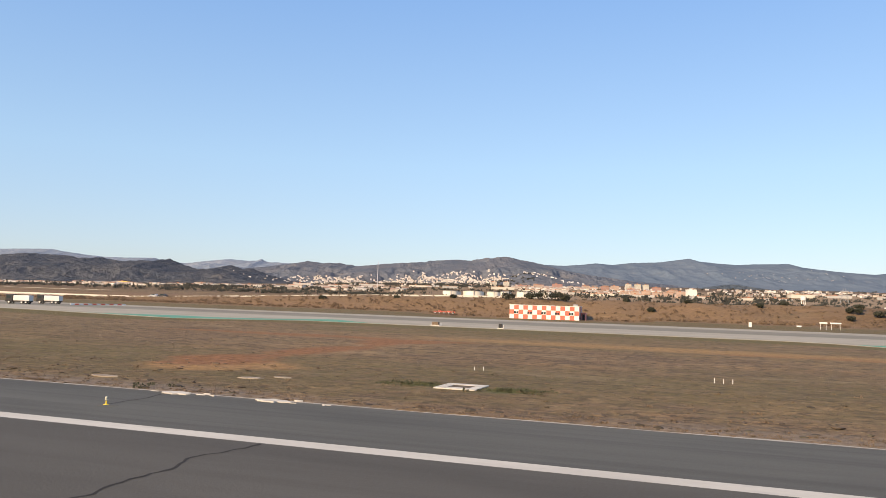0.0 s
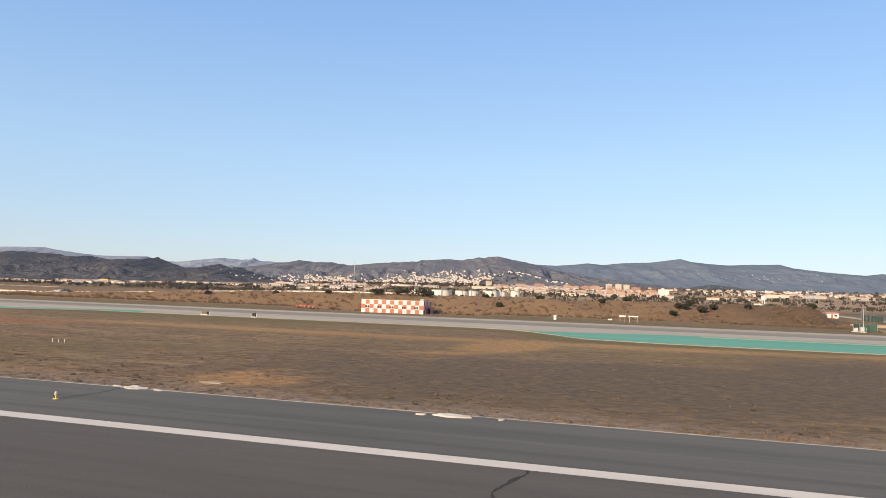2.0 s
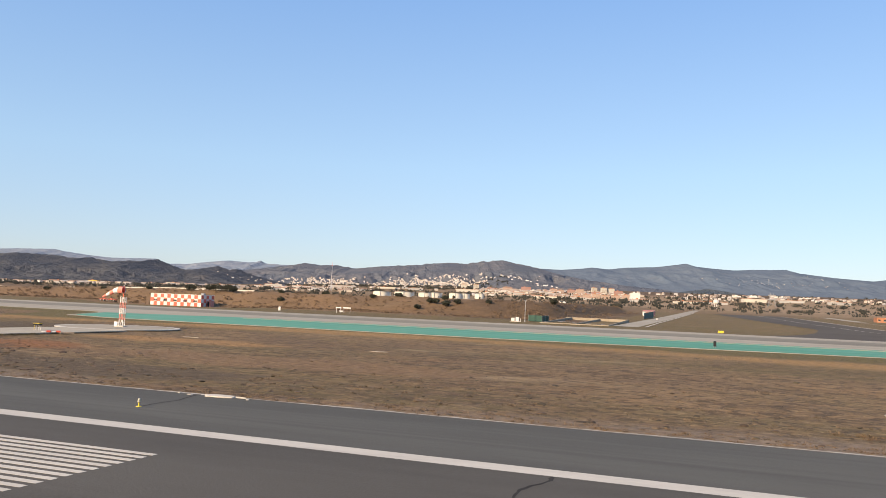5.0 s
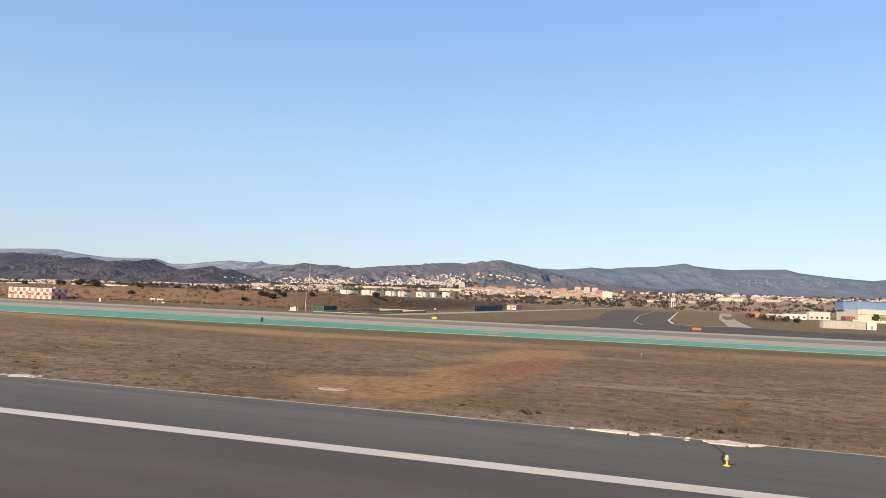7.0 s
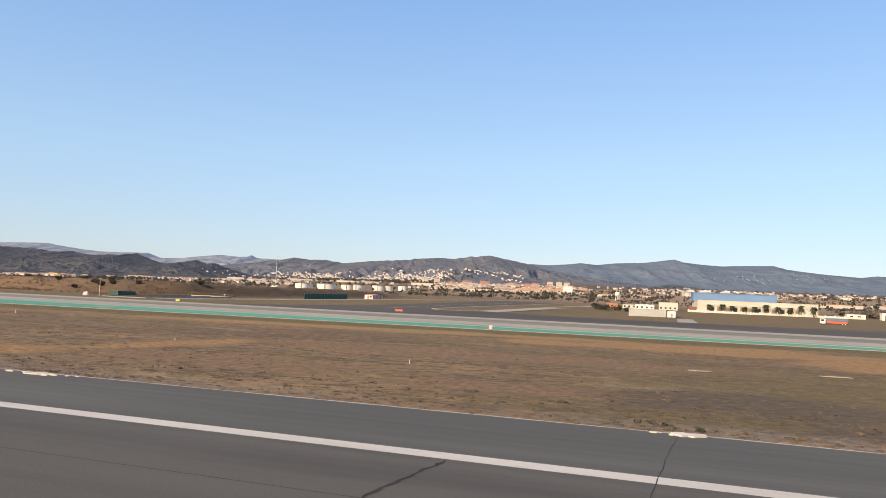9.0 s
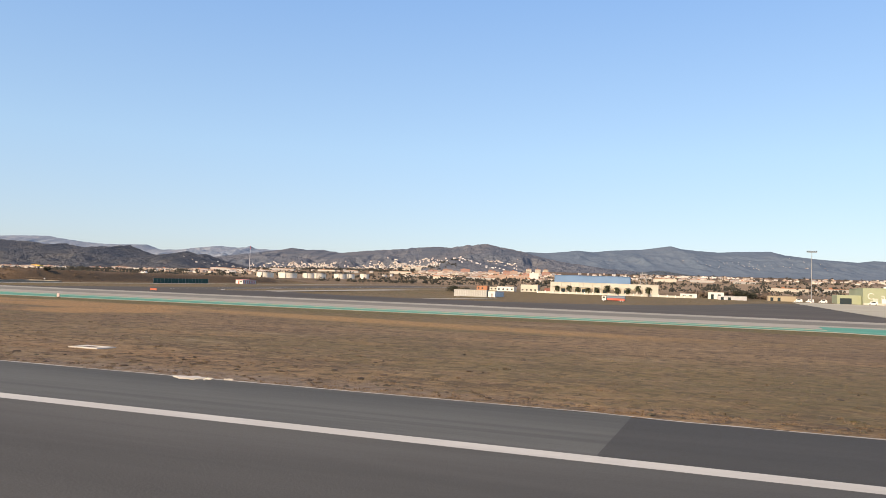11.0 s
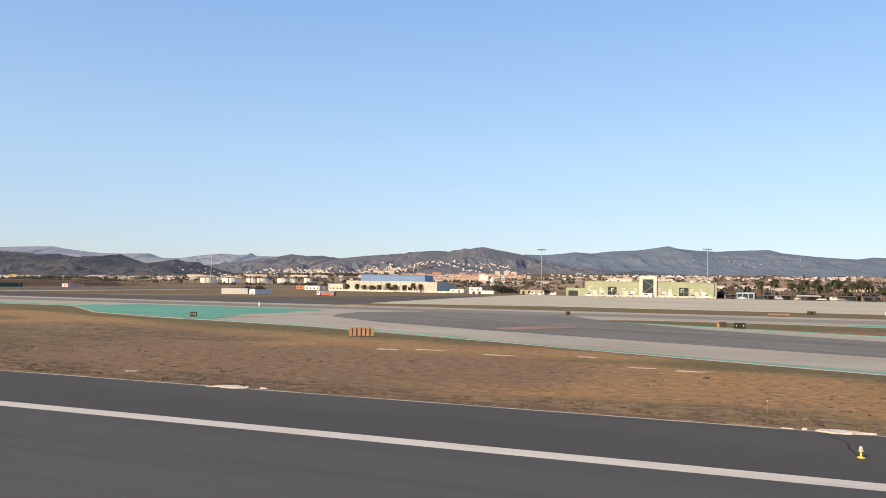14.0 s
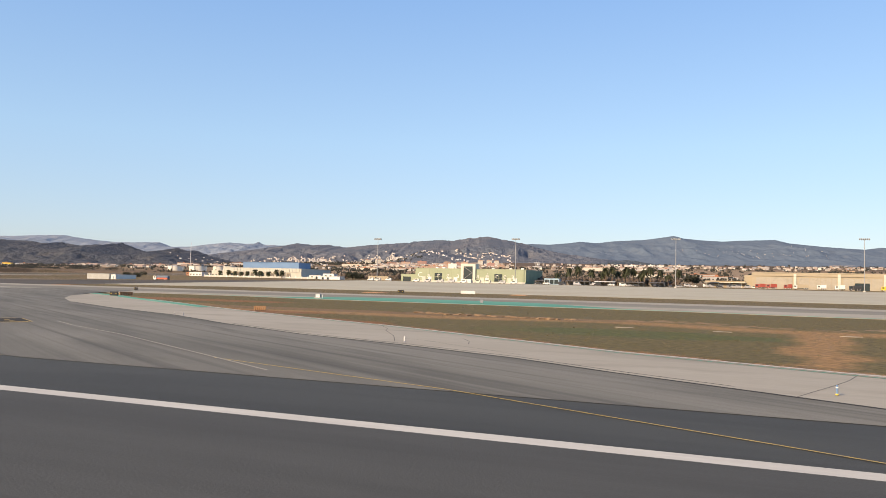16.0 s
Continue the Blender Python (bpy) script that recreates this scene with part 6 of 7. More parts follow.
# red and white barrier blocks along the taxiway
for k in range(13):
    ob = thing("barrier_block", "red plastic barrier block beside the taxiway" if k % 2 else "white plastic barrier block beside the taxiway", "barrier", (-183 + 0.385 * k, 190.5 + 1.385 * k, lie(-180, 190 + 1.4 * k) + 0.03), 74.5, "barrier blocks")
    s = Shape()
    s.prism([(-0.25, 0), (0.25, 0), (0.14, 0.25), (0.12, 0.42), (-0.12, 0.42), (-0.14, 0.25)], 0, 1.36)
    part("block", s, RED if k % 2 else WHITE, ob)
scrap = thing("red_machine", "low red farm machine standing below the bank", "machine", (-92, 262, lie(-92, 262) + 0.1), 5)
for k in range(5):
    part("frame_bar", Shape().box(k * 1.6, -0.4, 0.5, k * 1.6 + 1.2, 0.4, 0.9 + 0.2 * (k % 2), 0.05), RED_CLAD, scrap)
    wheel(scrap, k * 1.6 + 0.6, -0.5, 0.4)
# ---- trees, palms and shrubs ----
ICO_V, ICO_F = [], []
_bm = bmesh.new()
bmesh.ops.create_icosphere(_bm, subdivisions=1, radius=1.0)
ICO_V = [v.co.copy() for v in _bm.verts]
ICO_F = [tuple(v.index for v in f.verts) for f in _bm.faces]
_bm.free()


def clump(s, x, y, z, rx, rz, rnd):
    """One lump of a far crown, torn at its outline."""
    s.add([(x + v.x * rx * rnd.uniform(0.65, 1.25), y + v.y * rx * rnd.uniform(0.65, 1.25), z + v.z * rz * rnd.uniform(0.65, 1.25)) for v in ICO_V], ICO_F)


def leaves(s, x, y, z, r, n, size, rnd, flat=0.8):
    """n small leaf cards scattered through a lump of radius r."""
    for _ in range(n):
        d = Vector((rnd.gauss(0, 1), rnd.gauss(0, 1), rnd.gauss(0, flat))).normalized() * r * rnd.uniform(0.45, 1.0) ** 0.5
        c = Vector((x + d.x, y + d.y, z + d.z * flat))
        a = Vector((rnd.uniform(-1, 1), rnd.uniform(-1, 1), rnd.uniform(-1, 1))).normalized() * size * rnd.uniform(0.6, 1.3)
        b = a.orthogonal().normalized() * size * rnd.uniform(0.4, 0.8)
        s.add([c - a, c + b, c + a, c - b], [(0, 1, 2, 3)])


def shrub(x, y, r, h, label, seed):
    rnd = random.Random(seed)
    ob = thing("shrub", label, "shrub", (x, y, lie(x, y) - 0.1), 0, "shrubs on the bank")
    stems, crown = Shape(), Shape()
    for k in range(7):
        a = rnd.uniform(0, math.tau)
        tip = (r * 0.55 * math.cos(a), r * 0.55 * math.sin(a), h * rnd.uniform(0.45, 0.7))
        stems.rod((0.1 * math.cos(a), 0.1 * math.sin(a), 0), tip, 0.07, 0.02, 5)
        leaves(crown, *tip, r * rnd.uniform(0.35, 0.6), 46, 0.32, rnd)
    leaves(crown, 0, 0, h * 0.55, r * 0.8, 120, 0.34, rnd)
    part("stems", stems, BARK, ob)
    part("crown", crown, LEAF, ob)
    return ob


for i, (x, y, r, h) in enumerate(((42.9, 290.5, 1.5, 2.0), (45.6, 290, 1.4, 1.8), (47, 297, 1.6, 1.8), (51, 286.5, 1.8, 2.0), (54.6, 289.5, 1.7, 2.2), (41.9, 280, 1.3, 2.2), (87.8, 309, 1.8, 2.2), (-74, 297, 2.6, 2.6), (-66, 300, 2.6, 2.8), (-61, 298, 3.0, 3.4), (-56, 299, 2.8, 3.4), (-52, 297, 2.0, 2.6),
                              (-96, 296, 1.4, 1.5), (-118, 292, 1.4, 1.4), (-150, 290, 1.6, 1.4), (-30, 301, 1.4, 1.4), (-8, 300, 1.6, 1.6), (16, 296, 1.3, 1.4), (66, 293, 1.5, 1.5), (24, 304, 1.8, 1.8), (-20, 284, 1.6, 1.4))):
    shrub(x, y, r, h, "dark green shrub on the dry grass bank", i)
for i, (x, y, r, h) in enumerate(((253, 470, 3.4, 3.8), (258, 474, 3.0, 3.4), (247, 476, 3.2, 3.0), (241, 500, 3.0, 3.0), (264, 470, 2.4, 2.6))):
    shrub(x, y, r, h, "dense dark green shrub beside the service road", 50 + i)


def broad_tree(x, y, h, r, label, seed):
    rnd = random.Random(seed)
    ob = thing("tree", label, "tree", (x, y, lie(x, y) - 0.1))
    trunk, crown = Shape(), Shape()
    trunk.rod((0, 0, 0), (0.15, 0.1, h * 0.35), r * 0.07, r * 0.05, 9)
    for k in range(14):
        a = k * 2.4
        tip = (r * 0.72 * math.cos(a) * rnd.uniform(0.5, 1), r * 0.72 * math.sin(a) * rnd.uniform(0.5, 1), h * rnd.uniform(0.45, 0.85))
        trunk.rod((0.15, 0.1, h * 0.33), tip, r * 0.035, 0.03, 6)
        leaves(crown, *tip, r * 0.42, 110, r * 0.09, rnd)
    part("trunk", trunk, BARK, ob)
    part("crown", crown, LEAF, ob)


broad_tree(662.7, 553, 8.6, 5.2, "broad dark evergreen tree beside the apron", 3)
broad_tree(421.4, 522, 5.4, 5.0, "low spreading dark tree beside apron cabins", 4)
broad_tree(426.5, 524, 4.4, 3.6, "low spreading dark tree beside apron cabins", 6)


def palm(x, y, h, label, seed, group):
    rnd = random.Random(seed)
    ob = thing("palm_tree", label, "palm", (x, y, lie(x, y) - 0.1), rnd.uniform(0, 360), group)
    trunk = Shape()
    lean = rnd.uniform(-0.25, 0.25)
    for k in range(7):
        trunk.rod((lean * (k / 7) ** 2, 0, h * 0.8 * k / 7), (lean * ((k + 1) / 7) ** 2, 0, h * 0.8 * (k + 1) / 7), 0.30 - 0.015 * k, 0.27 - 0.015 * k, 9)
    crown = Shape()
    for k in range(58):
        a, up = k * 2.4, rnd.uniform(-1.2, 1.1)
        length = rnd.uniform(1.7, 2.6) * (0.78 + h * 0.05)
        pts = []
        for i in range(5):
            f = i / 4
            pts.append(Vector((lean + length * f * math.cos(a) * math.cos(up * 0.7), length * f * math.sin(a) * math.cos(up * 0.7), h * 0.8 + length * (math.sin(up) * f - 0.75 * f * f))))
        side = Vector((-math.sin(a), math.cos(a), 0))
        for i in range(4):
            w0, w1 = 0.42 * math.sin(math.pi * (0.15 + 0.8 * i / 4)), 0.42 * math.sin(math.pi * (0.15 + 0.8 * (i + 1) / 4))
            crown.add([pts[i] - side * w0 - Vector((0, 0, 0.12)), pts[i], pts[i + 1], pts[i + 1] - side * w1 - Vector((0, 0, 0.12))], [(0, 1, 2, 3)])
            crown.add([pts[i], pts[i] + side * w0 - Vector((0, 0, 0.12)), pts[i + 1] + side * w1 - Vector((0, 0, 0.12)), pts[i + 1]], [(0, 1, 2, 3)])
    part("trunk", trunk, BARK, ob)
    part("crown", crown, PALM_LEAF, ob)


for i, x in enumerate((308.6, 315.9, 321.3, 328.5, 334.1, 340.7, 347.0, 353.7, 359.8, 366.3)):
    palm(x, 511 + (i % 3), 0.82 * (7.0, 7.6, 6.6, 6.0, 6.6, 8.8, 7.2, 7.0, 9.2, 8.6)[i], "palm tree with a dark crown before the hangar", i, "palms before the hangar")
for i, x in enumerate((580.5, 587.2, 595, 604.1, 609.4, 612.3, 617.5, 619.7, 624.1, 627.0, 629.9, 634.2, 637.8, 641.3, 646.3, 651.9, 658.2)):
    palm(x, 514 + 5 * math.sin(i * 1.9), 9.0 + 5.5 * abs(math.sin(i * 2.3)), "tall ragged palm tree behind parked vehicles", 40 + i, "palms beside the apron")

# ---- fuel depot, town and woods on the plain ----
TANK_WHITE = worn("cream_tank_paint", (0.66, 0.62, 0.52), (0.74, 0.70, 0.60), 0.05, 1, 0.6, dirt=(0.4, 0.34, 0.26), dirty=0.3)


def fuel_tank(x, y, r, h):
    ob = thing("fuel_tank", "round cream fuel storage tank with a shallow roof", "tank", (x, y, lie(x, y) - 1), 0, "fuel depot tanks")
    part("shell", Shape().turned([(r, 0), (r, h)], 32), TANK_WHITE, ob)
    part("roof", Shape().turned([(r * 1.01, h), (r * 1.01, h + 0.3), (r * 0.5, h + 1.3), (0.0, h + 1.7)], 32), WHITE, ob)
    part("stair", Shape().box(r * 0.3, -r * 1.02, 0, r * 0.36, -r * 0.9, h + 1), GREY, ob)
    part("rim_rail", Shape().turned([(r * 0.99, h + 1.2), (r * 1.0, h + 1.2), (r * 1.0, h + 1.3), (r * 0.99, h + 1.3)], 32), GREY, ob)


for k, (f, r, h) in enumerate(((0.0, 14, 9.0), (0.05, 9, 8), (0.235, 18, 9.6), (0.45, 12, 9.0), (0.55, 15, 9.4), (0.78, 12, 9.2), (0.88, 11, 9.0), (1.05, 9, 9.6))):
    fuel_tank(-424 + 128 * f, 1292 + 150 * f, r, h)

FLAT_WHITE = varied("town_render", [(0.30, 0.24, 0.20), (0.36, 0.31, 0.26), (0.66, 0.62, 0.56), (0.62, 0.60, 0.56), (0.48, 0.43, 0.37), (0.56, 0.53, 0.48), (0.44, 0.35, 0.29), (0.66, 0.63, 0.59), (0.40, 0.34, 0.29), (0.52, 0.47, 0.40), (0.40, 0.40, 0.40)])
HILL_WHITE = varied("hillside_render", [(0.66, 0.62, 0.56), (0.60, 0.56, 0.50), (0.70, 0.67, 0.62), (0.52, 0.46, 0.39), (0.62, 0.55, 0.47)])
ROOFS = varied("town_roofs", [(0.34, 0.22, 0.16), (0.40, 0.28, 0.21), (0.36, 0.28, 0.23), (0.44, 0.34, 0.27), (0.40, 0.39, 0.38), (0.50, 0.47, 0.43)])
BRICK_RED = worn("red_apartment_render", (0.34, 0.19, 0.165), (0.40, 0.24, 0.205), 0.03, 0.5, 0.9)
SALMON = worn("salmon_apartment_render", (0.40, 0.29, 0.235), (0.46, 0.34, 0.275), 0.03, 0.5, 0.9)


SHED_WALL = worn("pale_shed_wall", (0.36, 0.35, 0.33), (0.46, 0.45, 0.43), 0.02, 0.5, 0.8)
WINDOW_SHADE = worn("shuttered_window_band", (0.22, 0.18, 0.15), (0.30, 0.25, 0.21), 0.2, 2, 0.8)


def block(name, x, y, w, d, h, m, label, turn=20, floors=0):
    z = top_of(x, y) - 2
    ob = thing(name, label, "building", (x, y, z), turn, "town blocks")
    part("wall", Shape().box(0, 0, 0, w, d, h + 2), m, ob)
    part("roof", Shape().box(-0.3, -0.3, h + 2, w + 0.3, d + 0.3, h + 2.6).box(w * 0.3, d * 0.3, h + 2.6, w * 0.3 + 4, d * 0.3 + 4, h + 5), m if m is WHITE else TERRACOTTA, ob)
    for k in range(floors):
        part("window_band", Shape().box(1.2, -0.15, 3.4 + 3.1 * k, w - 1.2, 0.02, 4.3 + 3.1 * k), WINDOW_SHADE, ob)
    return ob


block("tower_block", -52, 1868, 21, 16, 19, WHITE, "plain white tower block on the plain", 18, 0)
for k in range(6):
    block("apartment_block", -222 + 29 * k, 2080 - 33 * k, 20, 14, 10 + (k % 3) * 1.5, SALMON, "salmon apartment block with flat roofs", -45 + 90 - 30, 4)
for k, (x, y) in enumerate(((-640, 2690), (-585, 2700), (-520, 2705), (-380, 2640), (-345, 2650), (-310, 2620), (-250, 2560), (-420, 2720), (-170, 2500), (-120, 2460))):
    block("apartment_block", x, y, 34 if k < 3 else 24, 16, 8 + (k % 3) * 3, BRICK_RED if k % 2 == 0 else SALMON, "reddish apartment block at the foot of the hills", 18, 5)
for k, (x, y, w, h) in enumerate(((-740, 2700, 22, 24), (-690, 2690, 20, 26), (-270, 2680, 18, 28), (-240, 2690, 18, 28), (-215, 2700, 18, 26), (180, 2900, 26, 10), (230, 2910, 28, 13), (300, 2900, 22, 14), (330, 2920, 20, 12), (390, 2890, 34, 10))):
    block("apartment_tower", x, y, w, 16, (0.7 if x < 0 else 0.5) * h, CREAM if x < 0 else WHITE, "cream apartment tower above the town" if x < 0 else "pale apartment block above the town", 18, 7 if x < 0 else 0)
for k, (x, y, w) in enumerate(((-925, 2385, 60), (-1075, 2325, 80), (-780, 2300, 46), (-640, 2350, 70), (-1300, 2300, 60), (-1380, 2120, 70), (-1500, 2050, 60), (-1620, 2080, 90), (-1750, 2000, 60), (-1880, 1960, 80), (-1180, 2050, 50), (-1020, 2000, 60), (-520, 2200, 60), (-420, 2150, 50), (-330, 2250, 60), (60, 1700, 44), (110, 1760, 50), (-40, 1760, 40), (200, 2300, 60), (300, 2350, 60), (420, 2300, 50), (480, 1500, 60), (560, 1560, 60), (-180, 1800, 60), (-260, 1760, 60), (-330, 1900, 50), (620, 1300, 46), (700, 1360, 60), (800, 1400, 60))):
    h = 6 + 3 * abs(math.sin(k * 1.3)) if y > 1900 else 6
    block("warehouse", x, y, w, 30, h, SHED_WALL if k % 3 else CREAM, "long pale warehouse with a flat roof", 18 + 6 * math.sin(k), 0)
TAN = worn("tan_apartment_render", (0.34, 0.27, 0.19), (0.40, 0.32, 0.23), 0.05, 1, 0.85)
for x, w, top in ((864, 40, 60), (905, 28, 67)):
    block("apartment_block", x, 2600, w, 26, top - top_of(x, 2600), TAN, "tall tan apartment block beyond the airfield", 0, 6)
ob = block("warehouse", *plain_point(-1073, 2300), 26, 20, 9, YELLOW, "yellow industrial building below dark hills", 20, 0)

pylon = thing("radio_mast", "thin grey guyed radio mast on the plain", "mast", (-747, 1719, lie(-747, 1719) - 1))
part("mast", Shape().rod((0, 0, 0), (0, 0, 62), 0.9, 0.5, 6), GALV, pylon)
part("antenna", Shape().rod((0, 0, 62), (0, 0, 70), 0.35, 0.2, 6), RED, pylon)
tower = thing("water_tower", "white water tower on short legs", "tower", (138, 1385, lie(138, 1385) - 1))
part("bowl", Shape().turned([(3.2, 9), (4.2, 10), (4.2, 14.5), (3, 15.5)], 16), WHITE, tower)
for a in range(5):
    part("leg", Shape().rod((3.4 * math.cos(a * 1.257), 3.4 * math.sin(a * 1.257), 0), (3.0 * math.cos(a * 1.257), 3.0 * math.sin(a * 1.257), 10), 0.4, 0.4, 6), WHITE, tower)
tower = thing("lattice_tower", "grey lattice tower on the plain", "tower", (238, 1670, lie(238, 1670) - 1))
part("lattice", Shape().rod((-8, 0, 0), (-2, 0, 30), 0.6, 0.45, 5).rod((8, 0, 0), (2, 0, 30), 0.6, 0.45, 5).rod((-8, 0, 4), (6, 0, 12), 0.28, 0.28, 5).rod((8, 0, 4), (-6, 0, 12), 0.28, 0.28, 5).rod((-5, 0, 14), (4, 0, 22), 0.28, 0.28, 5).rod((5, 0, 14), (-4, 0, 22), 0.28, 0.28, 5), MAST, tower)
part("platform", Shape().box(-10, -2, 16, 10, 2, 18).box(-7, -2, 24, 7, 2, 26), GREY, tower)


def houses(name, label, spots, seed, size=(5, 9), high=(3, 5.5), material=None, roofed=0.6):
    """A scatter of small far houses: walls and roofs."""
    rnd = random.Random(seed)
    s, r = Shape(), Shape()
    for x, y in spots:
        z, w, d, h, a = top_of(x, y), rnd.uniform(*size), rnd.uniform(5, 8), rnd.uniform(*high), RANGE_TURN + rnd.uniform(-0.5, 0.5)
        c, q = math.cos(a), math.sin(a)

        def turn(px, py):
            return x + px * c - py * q, y + px * q + py * c
        p = [(*turn(px, py), zz) for zz in (z - 5, z + h) for px, py in ((0, 0), (w, 0), (w, d), (0, d))]
        s.add(p, [(0, 1, 5, 4), (1, 2, 6, 5), (2, 3, 7, 6), (3, 0, 4, 7), (4, 5, 6, 7)])
        if rnd.random() < roofed:
            e = 0.5
            p = [(*turn(px, py), z + h + 0.05) for px, py in ((-e, -e), (w + e, -e), (w + e, d + e), (-e, d + e))] + [(*turn(px, d / 2), z + h + 2.0) for px in (0, w)]
            r.add(p, [(0, 1, 5, 4), (2, 3, 4, 5), (1, 2, 5), (3, 0, 4)])
    structure(name, s, material or FLAT_WHITE, label, "houses", False, "stuff")
    structure(name + "_roofs", r, ROOFS, "terracotta roofs of the far houses", "roofs", False, "stuff")


rnd = random.Random(21)


def zone(n, r0, r1, d0, d1, knots=0, spread=60):
    """n places between two bearings and two distances, in knots or evenly."""
    out, cores = [], [(rnd.uniform(r0, r1), rnd.uniform(d0, d1)) for _ in range(max(1, knots))]
    for _ in range(n):
        r, d = rnd.choice(cores) if knots else (rnd.uniform(r0, r1), rnd.uniform(d0, d1))
        if knots:
            r, d = r + rnd.gauss(0, spread / 3000), d + rnd.gauss(0, spread)
        out.append(plain_point(r * d, d))
    return out


houses("hillside_town", "white and cream houses crowded on the lower slopes", zone(2500, -0.18, 0.055, 5450, 6050, 44, 85) + zone(420, -0.18, 0.06, 5430, 6050), 1, (7, 13), (6, 10), HILL_WHITE, 0.3)
houses("lower_town", "low pale houses and sheds on the plain", zone(330, 0.02, 0.20, 2000, 2900, 34, 50) + zone(90, -0.20, 0.2, 2500, 3100), 2, (5, 13), (3, 5.5))
houses("western_town", "scattered pale buildings below dark hills", zone(260, -0.62, -0.14, 1850, 2400, 26, 45), 3, (7, 20), (3, 6))
houses("hill_villas", "white villas strung along a wooded hill", [plain_point(190 + 220 * k / 70 + rnd.gauss(0, 6), 3435 - 270 * (k / 70) ** 0.8 + rnd.gauss(0, 16)) for k in range(0, 70, 2)] + [plain_point(170 + 60 * math.sin(k * 1.7), 3330 + 60 * math.cos(k * 2.9)) for k in range(16)], 4, (3.5, 7), (2.5, 4), WHITE, 0.15)
houses("slope_villas", "white villas scattered on the pine slope", zone(44, 0.36, 0.50, 6890, 7220, 7, 66) + zone(26, -0.30, -0.16, 3575, 3900), 5, (4, 9), (3, 5), None, 0.1)
houses("eastern_town", "low pale houses beyond the airfield", zone(260, 0.27, 0.85, 2300, 2900, 34, 60) + zone(90, 0.30, 0.9, 2200, 3000), 6, (5, 13), (3, 5.5))


def woods(name, label, spots, seed, size=(3.5, 6.0), material=None, hilly=False):
    rnd = random.Random(seed)
    s = Shape()
    for x, y in spots:
        z, h = top_of(x, y) if hilly else lie(x, y), rnd.uniform(*size)
        for _ in range(rnd.randint(5, 9)):
            clump(s, x + rnd.gauss(0, h * 0.5), y + rnd.gauss(0, h * 0.5), z + h * rnd.uniform(0.15, 0.9), h * rnd.uniform(0.16, 0.36), h * rnd.uniform(0.16, 0.4), rnd)
    structure(name, s, material or FAR_LEAF, label, "trees", False, "stuff")


def field(n, x0, x1, y0, y1, knots, spread):
    cores = [(rnd.uniform(x0, x1), rnd.uniform(y0, y1)) for _ in range(knots)]
    out = []
    for _ in range(n):
        a, b = rnd.choice(cores)
        out.append((a + rnd.gauss(0, spread * 2.2), b + rnd.gauss(0, spread * 0.5)))
    return out


woods("tree_belt", "dark broken belt of trees beyond the airfield", [q for q in field(1100, -1500, 0, 760, 1300, 90, 20) if not -430 < q[0] < -50 or rnd.random() < 0.12] + field(620, -60, 1200, 820, 1330, 110, 26), 31, (1.3, 4.6))
woods("far_trees", "scattered dark trees between far houses", [q for q in field(1900, -2100, 1700, 1300, 2500, 240, 40) if q[1] - 0.36 * q[0] < 2500], 32, (3, 8))
woods("hill_trees", "dark trees among the hillside houses", zone(500, -0.2, 0.06, 2700, 3350, 60, 50) + zone(620, -0.2, 0.10, 5000, 6100) + zone(240, 0.25, 0.9, 2300, 3300), 33, (4, 8), None, True)
woods("dark_bank_scrub", "dark brown scrub on the end of the bank", [(98 - abs(rnd.gauss(0, 26)), 263 + abs(rnd.gauss(0, 24))) for _ in range(420)] + [(rnd.uniform(84, 101), rnd.uniform(270, 515)) for _ in range(260)], 35, (0.25, 0.8), leaf_material("dark_scrub_twigs", (0.085, 0.060, 0.042), (0.165, 0.112, 0.070)))
woods("bank_scrub", "low dry scrub on the grass bank", [(rnd.uniform(-300, 40), 264 + abs(rnd.gauss(0, 22))) for _ in range(1800)], 34, (0.3, 0.9), leaf_material("dry_scrub_twigs", (0.082, 0.056, 0.036), (0.150, 0.100, 0.060)))

woods("bare_trees", "bare brown trees crowded behind the palms", [(rnd.uniform(562, 650), rnd.uniform(525, 600)) for _ in range(190)] + [(rnd.uniform(384, 440), rnd.uniform(545, 600)) for _ in range(50)], 36, (2.2, 5.0), leaf_material("bare_brown_twigs", (0.060, 0.047, 0.038), (0.115, 0.088, 0.068)))

# ---- dry grass and weeds along the asphalt ----
def tufts(name, label, spots, material, high, seed, blades=7):
    rnd = random.Random(seed)
    s = Shape()
    for x, y in spots:
        z = lumps(x, y)
        h0 = rnd.uniform(*high)
        wide = h0 * rnd.uniform(2.0, 4.5)
        for _ in range(blades * 2):
            a, lean = rnd.uniform(0, math.tau), rnd.uniform(0.4, 1.8)
            bx, by = x + rnd.gauss(0, wide * 0.5), y + rnd.gauss(0, wide * 0.3)
            h = h0 * rnd.uniform(0.4, 1.0)
            w = 0.18 * h0 + 0.015
            s.add([(bx - w * math.sin(a), by + w * math.cos(a), z - 0.03), (bx + w * math.sin(a), by - w * math.cos(a), z - 0.03), (bx + lean * h * math.cos(a), by + lean * h * math.sin(a), z + h)], [(0, 1, 2)])
    structure(name, s, material, label, "grass", False, "stuff")


def strip_ok(x, y):
    return y < (steps(NEAR_EDGE, x) if x < 629 else 0) - 2 and not (74 < x < 85 and y < 78)


